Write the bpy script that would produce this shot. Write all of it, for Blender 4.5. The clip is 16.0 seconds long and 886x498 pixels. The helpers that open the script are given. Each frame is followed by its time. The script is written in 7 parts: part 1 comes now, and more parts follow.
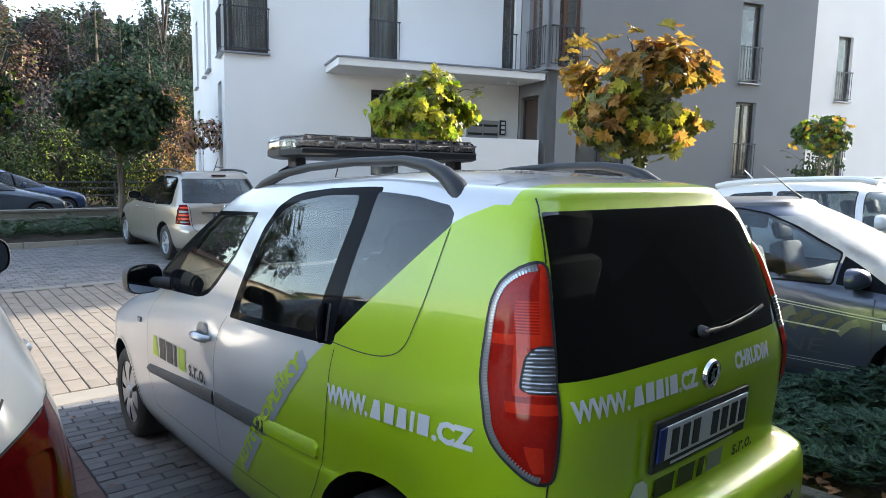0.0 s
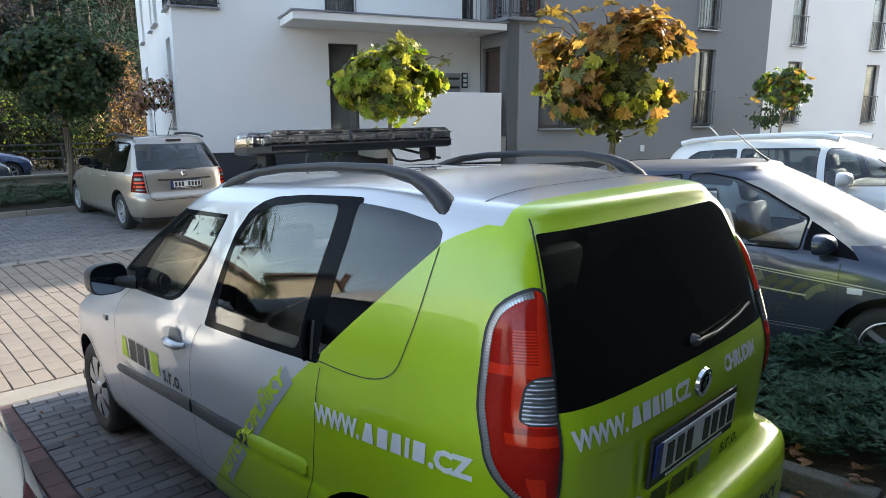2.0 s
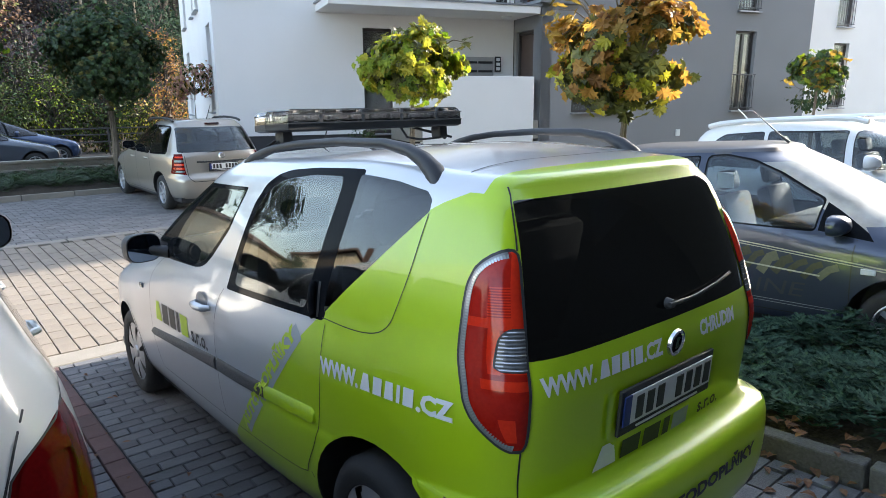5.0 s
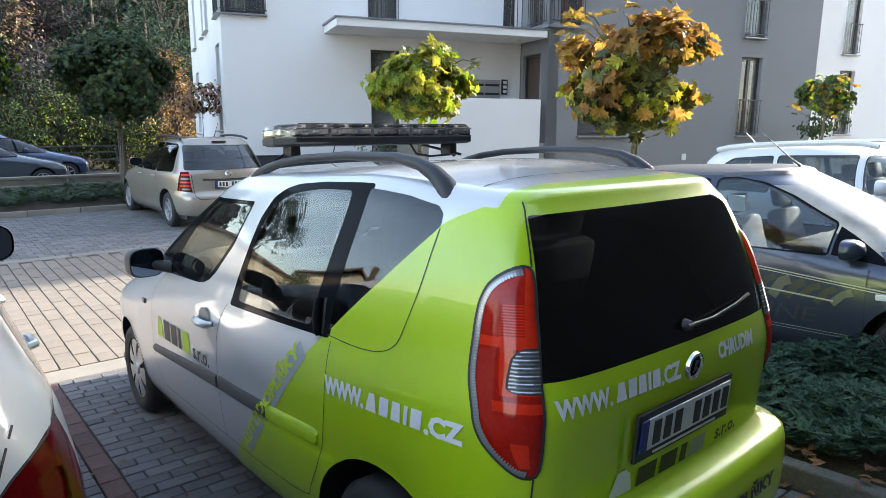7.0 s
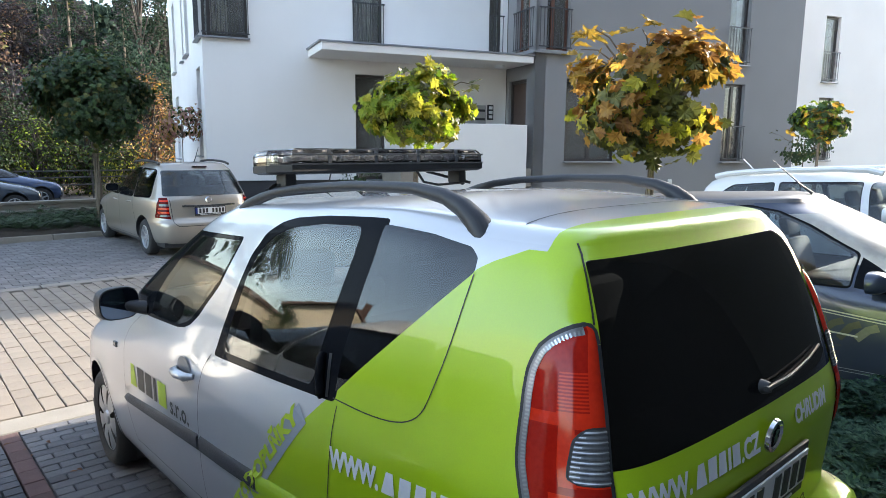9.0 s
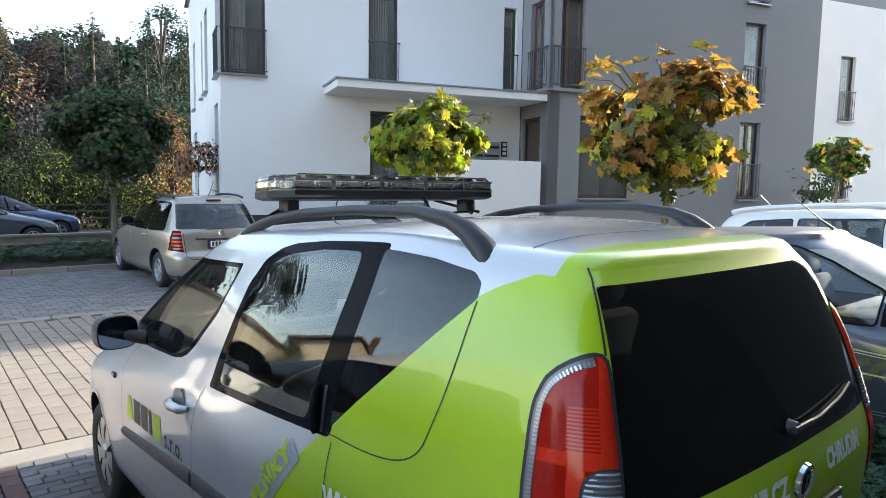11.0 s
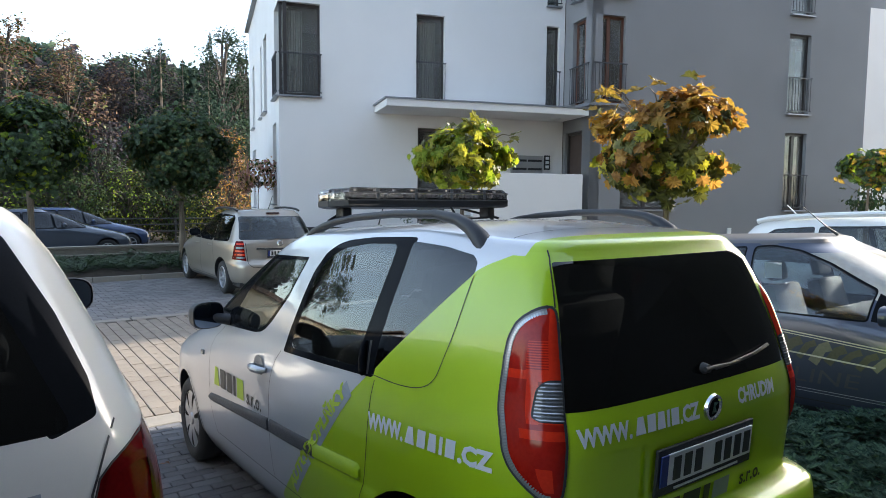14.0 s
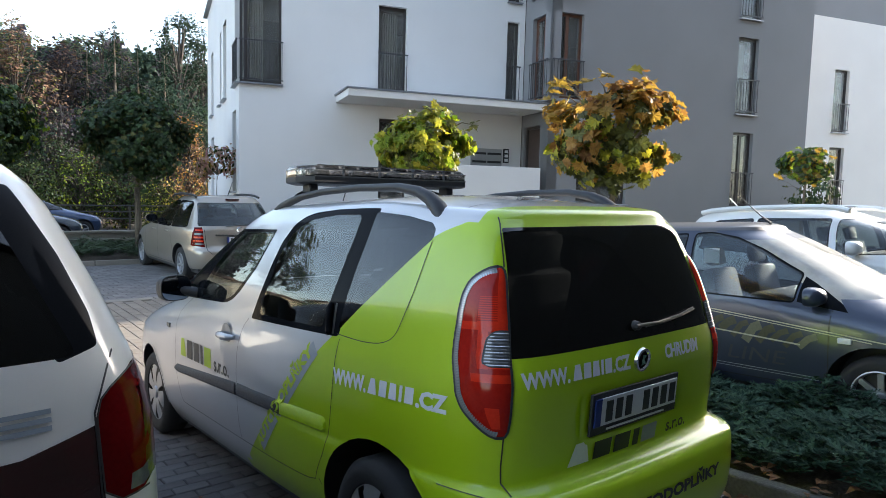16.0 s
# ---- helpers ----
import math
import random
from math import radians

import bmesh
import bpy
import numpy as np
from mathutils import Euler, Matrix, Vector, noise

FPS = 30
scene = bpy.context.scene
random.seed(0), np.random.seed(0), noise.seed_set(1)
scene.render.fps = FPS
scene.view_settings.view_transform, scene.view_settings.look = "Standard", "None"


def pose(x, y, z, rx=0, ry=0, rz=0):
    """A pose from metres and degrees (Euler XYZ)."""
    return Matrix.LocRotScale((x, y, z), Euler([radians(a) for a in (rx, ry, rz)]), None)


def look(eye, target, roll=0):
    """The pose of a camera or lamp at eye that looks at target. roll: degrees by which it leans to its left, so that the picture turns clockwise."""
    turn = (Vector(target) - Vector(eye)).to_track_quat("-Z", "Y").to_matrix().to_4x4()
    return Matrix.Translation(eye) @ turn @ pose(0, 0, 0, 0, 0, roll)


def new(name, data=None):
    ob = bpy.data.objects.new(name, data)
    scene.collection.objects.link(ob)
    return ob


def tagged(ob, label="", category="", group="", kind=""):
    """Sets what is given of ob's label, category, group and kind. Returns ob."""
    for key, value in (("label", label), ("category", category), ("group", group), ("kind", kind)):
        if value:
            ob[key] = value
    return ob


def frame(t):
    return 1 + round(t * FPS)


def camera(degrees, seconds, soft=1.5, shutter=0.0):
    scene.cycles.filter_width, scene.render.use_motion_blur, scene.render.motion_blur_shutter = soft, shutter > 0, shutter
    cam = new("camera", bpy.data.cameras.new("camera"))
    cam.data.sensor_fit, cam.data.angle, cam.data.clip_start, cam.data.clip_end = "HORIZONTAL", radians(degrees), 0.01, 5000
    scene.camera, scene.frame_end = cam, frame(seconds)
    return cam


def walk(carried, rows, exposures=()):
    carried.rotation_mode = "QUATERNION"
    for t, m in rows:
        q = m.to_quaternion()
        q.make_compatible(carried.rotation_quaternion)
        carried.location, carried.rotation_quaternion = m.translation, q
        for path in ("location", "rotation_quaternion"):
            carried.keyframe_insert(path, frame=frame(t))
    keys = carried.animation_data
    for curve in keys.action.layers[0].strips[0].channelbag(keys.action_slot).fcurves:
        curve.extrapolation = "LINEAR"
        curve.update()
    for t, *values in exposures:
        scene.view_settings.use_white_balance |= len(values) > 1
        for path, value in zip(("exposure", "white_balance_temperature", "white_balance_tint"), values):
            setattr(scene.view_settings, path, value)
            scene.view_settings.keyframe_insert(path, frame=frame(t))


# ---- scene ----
cam = camera(68.8, 16.0, 0.6)
PATH = [
    (0, (-1.855, -1.078, 1.796), (-0.584, 0.445, 1.544), 1.1),
    (0.5, (-1.869, -0.998, 1.813), (-0.591, 0.52, 1.568), 1.1),
    (1, (-1.873, -0.953, 1.878), (-0.603, 0.57, 1.619), -0.1),
    (1.5, (-1.864, -0.951, 1.941), (-0.59, 0.553, 1.606), -0.7),
    (2, (-1.841, -0.947, 1.985), (-0.501, 0.481, 1.579), -0.2),
    (2.5, (-1.817, -0.964, 2.017), (-0.483, 0.459, 1.573), -1.7),
    (3, (-1.806, -0.984, 2.027), (-0.487, 0.448, 1.569), -1.6),
    (3.5, (-1.801, -1.028, 2.023), (-0.493, 0.413, 1.561), -1.3),
    (4, (-1.812, -1.1, 2.001), (-0.551, 0.379, 1.528), -0.8),
    (4.2, (-1.828, -1.132, 1.977), (-0.574, 0.353, 1.506), -0.5),
    (6.3, (-1.87, -1.197, 1.946), (-0.613, 0.304, 1.537), 0.2),
    (6.5, (-1.866, -1.171, 1.932), (-0.608, 0.331, 1.531), 0.9),
    (7, (-1.841, -1.125, 1.931), (-0.592, 0.389, 1.548), 0.4),
    (7.5, (-1.81, -1.049, 1.933), (-0.557, 0.469, 1.582), 0.4),
    (8, (-1.792, -0.958, 1.939), (-0.503, 0.53, 1.585), 0.2),
    (8.2, (-1.789, -0.915, 1.938), (-0.488, 0.566, 1.597), 0.5),
    (10.3, (-1.605, -0.7, 1.901), (-0.327, 0.819, 1.656), 0.9),
    (10.5, (-1.6, -0.705, 1.894), (-0.337, 0.827, 1.66), 0.6),
    (11, (-1.649, -0.732, 1.887), (-0.371, 0.794, 1.692), 0.9),
    (11.5, (-1.752, -0.796, 1.898), (-0.475, 0.735, 1.732), -0.1),
    (12, (-1.846, -0.863, 1.903), (-0.589, 0.684, 1.735), 0.2),
    (12.5, (-1.875, -0.942, 1.894), (-0.679, 0.653, 1.737), -0.1),
    (13, (-1.896, -1.076, 1.895), (-0.72, 0.534, 1.746), -0.2),
    (13.5, (-1.932, -1.228, 1.884), (-0.757, 0.384, 1.729), 0.4),
    (14, (-1.968, -1.335, 1.875), (-0.81, 0.287, 1.719), 0.5),
    (14.5, (-2.026, -1.417, 1.871), (-0.816, 0.171, 1.762), 0.3),
    (15, (-2.067, -1.465, 1.84), (-0.848, 0.112, 1.687), 0.2),
    (15.5, (-2.096, -1.511, 1.807), (-0.872, 0.063, 1.658), 1.7),
    (16, (-2.107, -1.519, 1.794), (-0.849, 0.027, 1.622), 1.5),
]
walk(cam, [(t, look(eye, target, roll)) for t, eye, target, roll in PATH], [(0.0, 2.5), (1.0, 2.42), (2.0, 2.25), (3.5, 2.35), (4.2, 2.55), (6.5, 2.55), (7.5, 2.65), (8.2, 2.6), (11.0, 2.42), (12.5, 2.3), (14.5, 2.2), (16.0, 2.2)])

# ---- light ----
SUN_AZ, SUN_EL = 93.0, 18.0      # degrees clockwise from +y, degrees up
world = bpy.data.worlds.new("world")
scene.world = world
world.use_nodes = True
wn = world.node_tree.nodes
sky = wn.new("ShaderNodeTexSky")
sky.sky_type = "NISHITA"
sky.sun_disc = False
sky.sun_elevation, sky.sun_rotation = radians(SUN_EL), radians(SUN_AZ)
sky.air_density, sky.dust_density, sky.ozone_density = 1.0, 1.2, 1.2
wn["Background"].inputs["Strength"].default_value = 0.15
haze = wn.new("ShaderNodeHueSaturation")      # a milky autumn sky
haze.inputs["Saturation"].default_value = 0.80
world.node_tree.links.new(sky.outputs[0], haze.inputs["Color"])
world.node_tree.links.new(haze.outputs[0], wn["Background"].inputs["Color"])
sun_data = bpy.data.lights.new("sun", "SUN")
sun_data.energy, sun_data.angle, sun_data.color = 3.2, radians(0.6), (1.0, 0.92, 0.80)
sun = new("sun", sun_data)
_a, _e = radians(SUN_AZ), radians(SUN_EL)
sun.matrix_basis = look((math.sin(_a) * math.cos(_e) * 60, math.cos(_a) * math.cos(_e) * 60, math.sin(_e) * 60), (0, 0, 0))


# ---- materials ----
def mat(name, base, rough=0.6, metal=0.0, vary=0.15, scale=6.0, fine=60.0, bump=0.0, coat=0.0, random_piece=0.0, island=0.0, spec=0.5,
        translucent=0.0, alt=None):
    """A surface with colour varied at two scales, relief and, where asked, a chance per piece."""
    m = bpy.data.materials.new(name)
    m.use_nodes = True
    n, ln = m.node_tree.nodes, m.node_tree.links
    b = n["Principled BSDF"]
    co = n.new("ShaderNodeTexCoord")
    big, small = n.new("ShaderNodeTexNoise"), n.new("ShaderNodeTexNoise")
    big.inputs["Scale"].default_value, small.inputs["Scale"].default_value = scale, fine
    big.inputs["Detail"].default_value, small.inputs["Detail"].default_value = 5, 4
    for t in (big, small):
        ln.new(co.outputs["Object"], t.inputs["Vector"])
    add = n.new("ShaderNodeMath"); add.operation = "ADD"
    ln.new(big.outputs["Fac"], add.inputs[0]); ln.new(small.outputs["Fac"], add.inputs[1])
    value = add.outputs[0]
    if random_piece or island:
        r = n.new("ShaderNodeObjectInfo") if random_piece else n.new("ShaderNodeNewGeometry")
        k = n.new("ShaderNodeMath"); k.operation = "MULTIPLY_ADD"
        k.inputs[1].default_value, k.inputs[2].default_value = 2 * (random_piece or island), -(random_piece or island)
        ln.new(r.outputs["Random" if random_piece else "Random Per Island"], k.inputs[0])
        s2 = n.new("ShaderNodeMath"); s2.operation = "ADD"
        ln.new(value, s2.inputs[0]); ln.new(k.outputs[0], s2.inputs[1])
        value = s2.outputs[0]
    ramp = n.new("ShaderNodeMapRange")
    ramp.inputs["From Min"].default_value, ramp.inputs["From Max"].default_value = 0.6, 1.4
    ln.new(value, ramp.inputs["Value"])
    mix = n.new("ShaderNodeMix"); mix.data_type = "RGBA"
    lo = [max(0.0, c * (1 - vary)) for c in base] + [1]
    hi = [min(1.0, c * (1 + vary)) for c in (alt or base)] + [1]
    mix.inputs["A"].default_value, mix.inputs["B"].default_value = lo, hi
    ln.new(ramp.outputs["Result"], mix.inputs["Factor"])
    ln.new(mix.outputs["Result"], b.inputs["Base Color"])
    b.inputs["Roughness"].default_value, b.inputs["Metallic"].default_value = rough, metal
    b.inputs["Specular IOR Level"].default_value = spec
    if coat:
        b.inputs["Coat Weight"].default_value, b.inputs["Coat Roughness"].default_value = coat, 0.02
    if bump:
        bp = n.new("ShaderNodeBump")
        bp.inputs["Strength"].default_value, bp.inputs["Distance"].default_value = bump, 0.01
        ln.new(small.outputs["Fac"], bp.inputs["Height"])
        ln.new(bp.outputs["Normal"], b.inputs["Normal"])
    if translucent:
        tr, ms = n.new("ShaderNodeBsdfTranslucent"), n.new("ShaderNodeMixShader")
        ln.new(mix.outputs["Result"], tr.inputs["Color"])
        ms.inputs[0].default_value = translucent
        ln.new(b.outputs[0], ms.inputs[1]); ln.new(tr.outputs[0], ms.inputs[2])
        ln.new(ms.outputs[0], n["Material Output"].inputs["Surface"])
    return m


def glass(name, tint, rough=0.0, veil=0.0):
    """Clear or tinted glass; veil is the share of a pale uneven film, used for street dirt and for mirrored sky."""
    m = bpy.data.materials.new(name)
    m.use_nodes = True
    n, ln = m.node_tree.nodes, m.node_tree.links
    b = n["Principled BSDF"]
    b.inputs["Base Color"].default_value = (*tint, 1)
    b.inputs["Transmission Weight"].default_value = 1.0
    b.inputs["Roughness"].default_value, b.inputs["IOR"].default_value = rough, 1.52
    if veil:
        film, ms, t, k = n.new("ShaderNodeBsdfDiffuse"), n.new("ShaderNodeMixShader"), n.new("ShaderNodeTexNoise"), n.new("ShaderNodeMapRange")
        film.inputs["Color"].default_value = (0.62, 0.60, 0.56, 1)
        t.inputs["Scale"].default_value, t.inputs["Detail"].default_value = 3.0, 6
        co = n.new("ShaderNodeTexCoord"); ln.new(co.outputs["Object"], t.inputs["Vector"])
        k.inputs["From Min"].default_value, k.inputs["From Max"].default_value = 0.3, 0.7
        k.inputs["To Min"].default_value, k.inputs["To Max"].default_value = veil * 0.5, veil * 1.5
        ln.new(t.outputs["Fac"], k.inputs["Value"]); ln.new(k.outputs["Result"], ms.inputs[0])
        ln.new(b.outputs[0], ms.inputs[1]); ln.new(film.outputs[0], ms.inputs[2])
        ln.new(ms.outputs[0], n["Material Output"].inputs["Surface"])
    return m


SILVER = mat("silver_paint", (0.61, 0.62, 0.635), 0.30, 0.32, 0.04, 3, 900, 0.0, 1.0)
GREEN = mat("green_vinyl", (0.43, 0.63, 0.010), 0.30, 0.0, 0.05, 4, 300, 0.0, 0.6)
BLACK_GLOSS = mat("black_gloss_trim", (0.008, 0.009, 0.011), 0.06, 0, 0.2, 5, 200, 0, 0.0, spec=0.03)
BLACK = mat("black_plastic", (0.025, 0.026, 0.028), 0.5, 0, 0.25, 8, 400, 0.15)
GREY_TRIM = mat("grey_moulding", (0.045, 0.05, 0.058), 0.55, 0, 0.15, 8, 500, 0.2)
RAIL = mat("rail_plastic", (0.014, 0.015, 0.018), 0.5, 0, 0.12, 8, 600, 0.12)
RUBBER = mat("tyre_rubber", (0.025, 0.025, 0.026), 0.8, 0, 0.3, 10, 300, 0.3)
ALLOY = mat("wheel_silver", (0.42, 0.43, 0.45), 0.35, 0.6, 0.12, 10, 200, 0.0)
# Grey for the handle disc: a recess's shade is put into the colour.
CUP = mat("painted_shade_cup", (0.20, 0.205, 0.21), 0.4, 0.3, 0.2, 20, 200)
CHROME = mat("chrome", (0.75, 0.76, 0.78), 0.12, 1.0, 0.05, 10, 200)
MIRROR = mat("mirror_glass", (0.22, 0.27, 0.35), 0.03, 1.0, 0.02)
RED_LENS = mat("red_lens", (0.62, 0.024, 0.008), 0.10, 0, 0.05, 12, 90, 0.0, 0.0, spec=0.30, alt=(0.70, 0.035, 0.010))
STRIP = mat("silvered_plastic", (0.62, 0.63, 0.64), 0.22, 0.6, 0.1, 20, 200)
BEZEL = mat("grey_bezel_plastic", (0.16, 0.165, 0.17), 0.3, 0.3, 0.1, 20, 200)
CLEAR_LENS = mat("clear_lens", (0.11, 0.115, 0.12), 0.15, 0.0, 0.2, 30, 60, 0.1, 0.2)
WHITE_LET = mat("white_letter_vinyl", (0.80, 0.82, 0.83), 0.45, 0, 0.04)
GREY_LET = mat("grey_letter_vinyl", (0.30, 0.34, 0.38), 0.45, 0, 0.05)
DARK_LET = mat("dark_letter_vinyl", (0.03, 0.033, 0.03), 0.45, 0, 0.05)
LIME_LET = mat("lime_letter_vinyl", (0.50, 0.66, 0.03), 0.4, 0, 0.05)
INTERIOR = mat("cabin_fabric", (0.035, 0.036, 0.04), 0.85, 0, 0.3, 8, 250, 0.3)
PLATE_W = mat("plate_white", (0.72, 0.73, 0.72), 0.4, 0, 0.06, 10, 100)
PLATE_B = mat("plate_blue", (0.010, 0.03, 0.17), 0.4, 0, 0.06)
WIN = glass("tinted_car_glass", (0.40, 0.45, 0.45))
CLEARWIN = glass("clear_car_glass", (0.44, 0.50, 0.52))
# Dusty screen; the sky's white glare on it is put into the same film.
DUSTY_GLARE = glass("dusty_glare_windscreen", (0.45, 0.50, 0.50), 0.0, 0.55)
DARKWIN = glass("dark_car_glass", (0.12, 0.14, 0.15))
PRIVACY = glass("privacy_glass", (0.035, 0.038, 0.04))
LAMP_CLEAR = glass("clear_polycarbonate", (0.9, 0.9, 0.9), 0.02)


# ---- mesh helpers ----
class Geo:
    """Gathers corners and faces of one mesh."""

    def __init__(self):
        self.v, self.f, self.m = [], [], []

    def add(self, verts, faces, at=None, slot=0):
        k = len(self.v)
        self.v += [tuple(at @ Vector(p)) for p in verts] if at else [tuple(p) for p in verts]
        self.f += [tuple(i + k for i in f) for f in faces]
        self.m += [slot] * len(faces)
        return self

    def box(self, c, s, b=0.0, at=None, slot=0):
        x, y, z = (a / 2 for a in s)
        cx, cy, cz = c
        if b <= 0:
            vs = [(cx + i * x, cy + j * y, cz + k * z) for i in (-1, 1) for j in (-1, 1) for k in (-1, 1)]
            fs = [(0, 1, 3, 2), (4, 6, 7, 5), (0, 4, 5, 1), (2, 3, 7, 6), (0, 2, 6, 4), (1, 5, 7, 3)]
            return self.add(vs, fs, at, slot)
        bm = bmesh.new()
        bmesh.ops.create_cube(bm, size=1)
        bmesh.ops.scale(bm, vec=s, verts=bm.verts)
        bmesh.ops.bevel(bm, geom=bm.edges[:], offset=b, segments=2, affect="EDGES", profile=0.5)
        bm.verts.index_update()
        vs = [(v.co.x + cx, v.co.y + cy, v.co.z + cz) for v in bm.verts]
        fs = [[v.index for v in f.verts] for f in bm.faces]
        bm.free()
        return self.add(vs, fs, at, slot)

    def tube(self, pts, r, n=8, at=None, slot=0, flat=1.0):
        """A round bar along points; r may be one radius or one for each point; flat squashes its second axis."""
        pts = [Vector(p) for p in pts]
        rs = [r] * len(pts) if isinstance(r, (int, float)) else r
        vs, fs = [], []
        for i, p in enumerate(pts):
            d = (pts[min(i + 1, len(pts) - 1)] - pts[max(i - 1, 0)]).normalized()
            a = d.cross(Vector((0, 0, 1)))
            a = a.normalized() if a.length > 1e-3 else Vector((1, 0, 0))
            b = d.cross(a).normalized()
            vs += [p + (a * math.cos(2 * math.pi * k / n) + b * (flat * math.sin(2 * math.pi * k / n))) * rs[i] for k in range(n)]
        for i in range(len(pts) - 1):
            fs += [(i * n + k, i * n + (k + 1) % n, (i + 1) * n + (k + 1) % n, (i + 1) * n + k) for k in range(n)]
        fs += [tuple(range(n))[::-1], tuple((len(pts) - 1) * n + k for k in range(n))]
        return self.add(vs, fs, at, slot)

    def lathe(self, profile, n=32, axis="x", at=None, slot=0, close=False):
        """Turns (radius, height) pairs round an axis."""
        vs, fs, m = [], [], len(profile)
        for k in range(n):
            c, s = math.cos(2 * math.pi * k / n), math.sin(2 * math.pi * k / n)
            for r, h in profile:
                vs.append({"x": (h, r * c, r * s), "y": (r * c, h, r * s), "z": (r * c, r * s, h)}[axis])
        for k in range(n):
            q = (k + 1) % n
            for i in range(m - (0 if close else 1)):
                j = (i + 1) % m
                fs.append((k * m + i, k * m + j, q * m + j, q * m + i))
        return self.add(vs, fs, at, slot)

    def prism(self, poly, depth, at=None, slot=0):
        """A flat outline in x and z, thick in y."""
        n = len(poly)
        vs = [(x, 0, z) for x, z in poly] + [(x, depth, z) for x, z in poly]
        fs = [tuple(range(n)), tuple(range(2 * n - 1, n - 1, -1))]
        fs += [(i, n + i, n + (i + 1) % n, (i + 1) % n) for i in range(n)]
        return self.add(vs, fs, at, slot)

    def mesh(self, name, mats, smooth=False):
        me = bpy.data.meshes.new(name)
        me.from_pydata(self.v, [], self.f)
        for a in mats if isinstance(mats, (list, tuple)) else [mats]:
            me.materials.append(a)
        me.polygons.foreach_set("material_index", self.m)
        if smooth:
            me.shade_smooth()
            me.set_sharp_from_angle(angle=radians(38))
        me.update()
        return me


def part(name, geo, material, parent=None, label="", smooth=False):
    ob = new(name, geo.mesh(name, material, smooth))
    if parent:
        ob.parent = parent
    return tagged(ob, label)


def thing(name, label, category, at, group=""):
    ob = new(name)
    ob.matrix_basis = at
    return tagged(ob, label, category, group)


def whole(name, geo, material, label, category="", group="", kind="", smooth=False, at=None):
    ob = part(name, geo, material, None, label, smooth)
    if at:
        ob.matrix_basis = at
    return tagged(ob, label, category, group, kind)


def text_flat(words, size=1.0, bold=0.052):
    """Corners (u, v) and faces of flat lettering one unit high, from u = 0 on."""
    cu = bpy.data.curves.new("lettering", "FONT")
    cu.body, cu.size, cu.resolution_u, cu.offset = words, 1.0, 2, bold
    ob = bpy.data.objects.new("lettering", cu)
    me = bpy.data.meshes.new_from_object(ob)
    vs = [(v.co.x, v.co.y) for v in me.vertices]
    fs = [tuple(p.vertices) for p in me.polygons]
    bpy.data.meshes.remove(me); bpy.data.objects.remove(ob); bpy.data.curves.remove(cu)
    u = np.array(vs)
    u[:, 0] -= u[:, 0].min()
    top = u[:, 1].max()
    return u / top * size, fs

# ---- ground ----
SLOPE = math.tan(radians(3.5))


def gz(y):
    """Height of the paving: the bays rise away from the lane."""
    return SLOPE * (3.346 - min(4.4, max(-3.5, y)))


ASPH = mat("lane_bedding", (0.09, 0.08, 0.07), 0.9, 0, 0.3, 3, 90, 0.5)
PAVE_BAY = mat("grey_bay_paver", (0.115, 0.115, 0.122), 0.85, 0, 0.30, 5, 120, 0.5, random_piece=0.35)
PAVE_RED = mat("red_paver", (0.11, 0.062, 0.058), 0.85, 0, 0.25, 5, 120, 0.5, random_piece=0.3)
PAVE_LANE = mat("beige_lane_paver", (0.235, 0.196, 0.157), 0.85, 0, 0.16, 2, 120, 0.4, random_piece=0.2)
LANE_STUFF = mat("beige_lane_paver_far", (0.235, 0.196, 0.157), 0.85, 0, 0.16, 2, 120, 0.4, island=0.2)
BAY_STUFF = mat("grey_bay_paver_far", (0.115, 0.115, 0.122), 0.85, 0, 0.3, 5, 120, 0.5, island=0.35)
FARBAY = mat("far_bay_paver", (0.165, 0.155, 0.15), 0.85, 0, 0.22, 4, 120, 0.4, island=0.3)
CONC = mat("concrete_kerb", (0.25, 0.225, 0.19), 0.85, 0, 0.18, 4, 150, 0.4, random_piece=0.12)
# Mottled kerb concrete; the shade at the bed is put into its darker tone.
KERB_SHADE = mat("shade_toned_kerb", (0.095, 0.09, 0.08), 0.9, 0, 0.35, 4, 60, 0.5, random_piece=0.15)
BARE = mat("bare_soil_and_grass", (0.07, 0.075, 0.04), 0.95, 0, 0.4, 0.8, 20, 0.6)
MULCH = mat("dark_mulch", (0.05, 0.04, 0.03), 0.95, 0, 0.5, 6, 60, 0.8)

g = Geo()
ys = [-400, -60, -12, -3.5, 4.4, 4.7, 16.9, 20.0, 60, 400]
for y in ys:
    g.v += [(-400, y, gz(y) - 0.05), (400, y, gz(y) - 0.05)]
g.f = [(2 * i, 2 * i + 1, 2 * i + 3, 2 * i + 2) for i in range(len(ys) - 1)]
g.m = [0] * len(g.f)
ground = whole("ground", g, [ASPH], "earth and jointing sand under the paved parking court", "ground", kind="structure")


def slab_geo(y0, y1, x0, x1, material, name, label, lift=0.0):
    s = Geo()
    for x, y in ((x0, y0), (x1, y0), (x1, y1), (x0, y1)):
        s.v.append((x, y, gz(y) + lift))
    s.f, s.m = [(0, 1, 2, 3)], [0]
    return whole(name, s, [material], label, "ground", kind="structure")


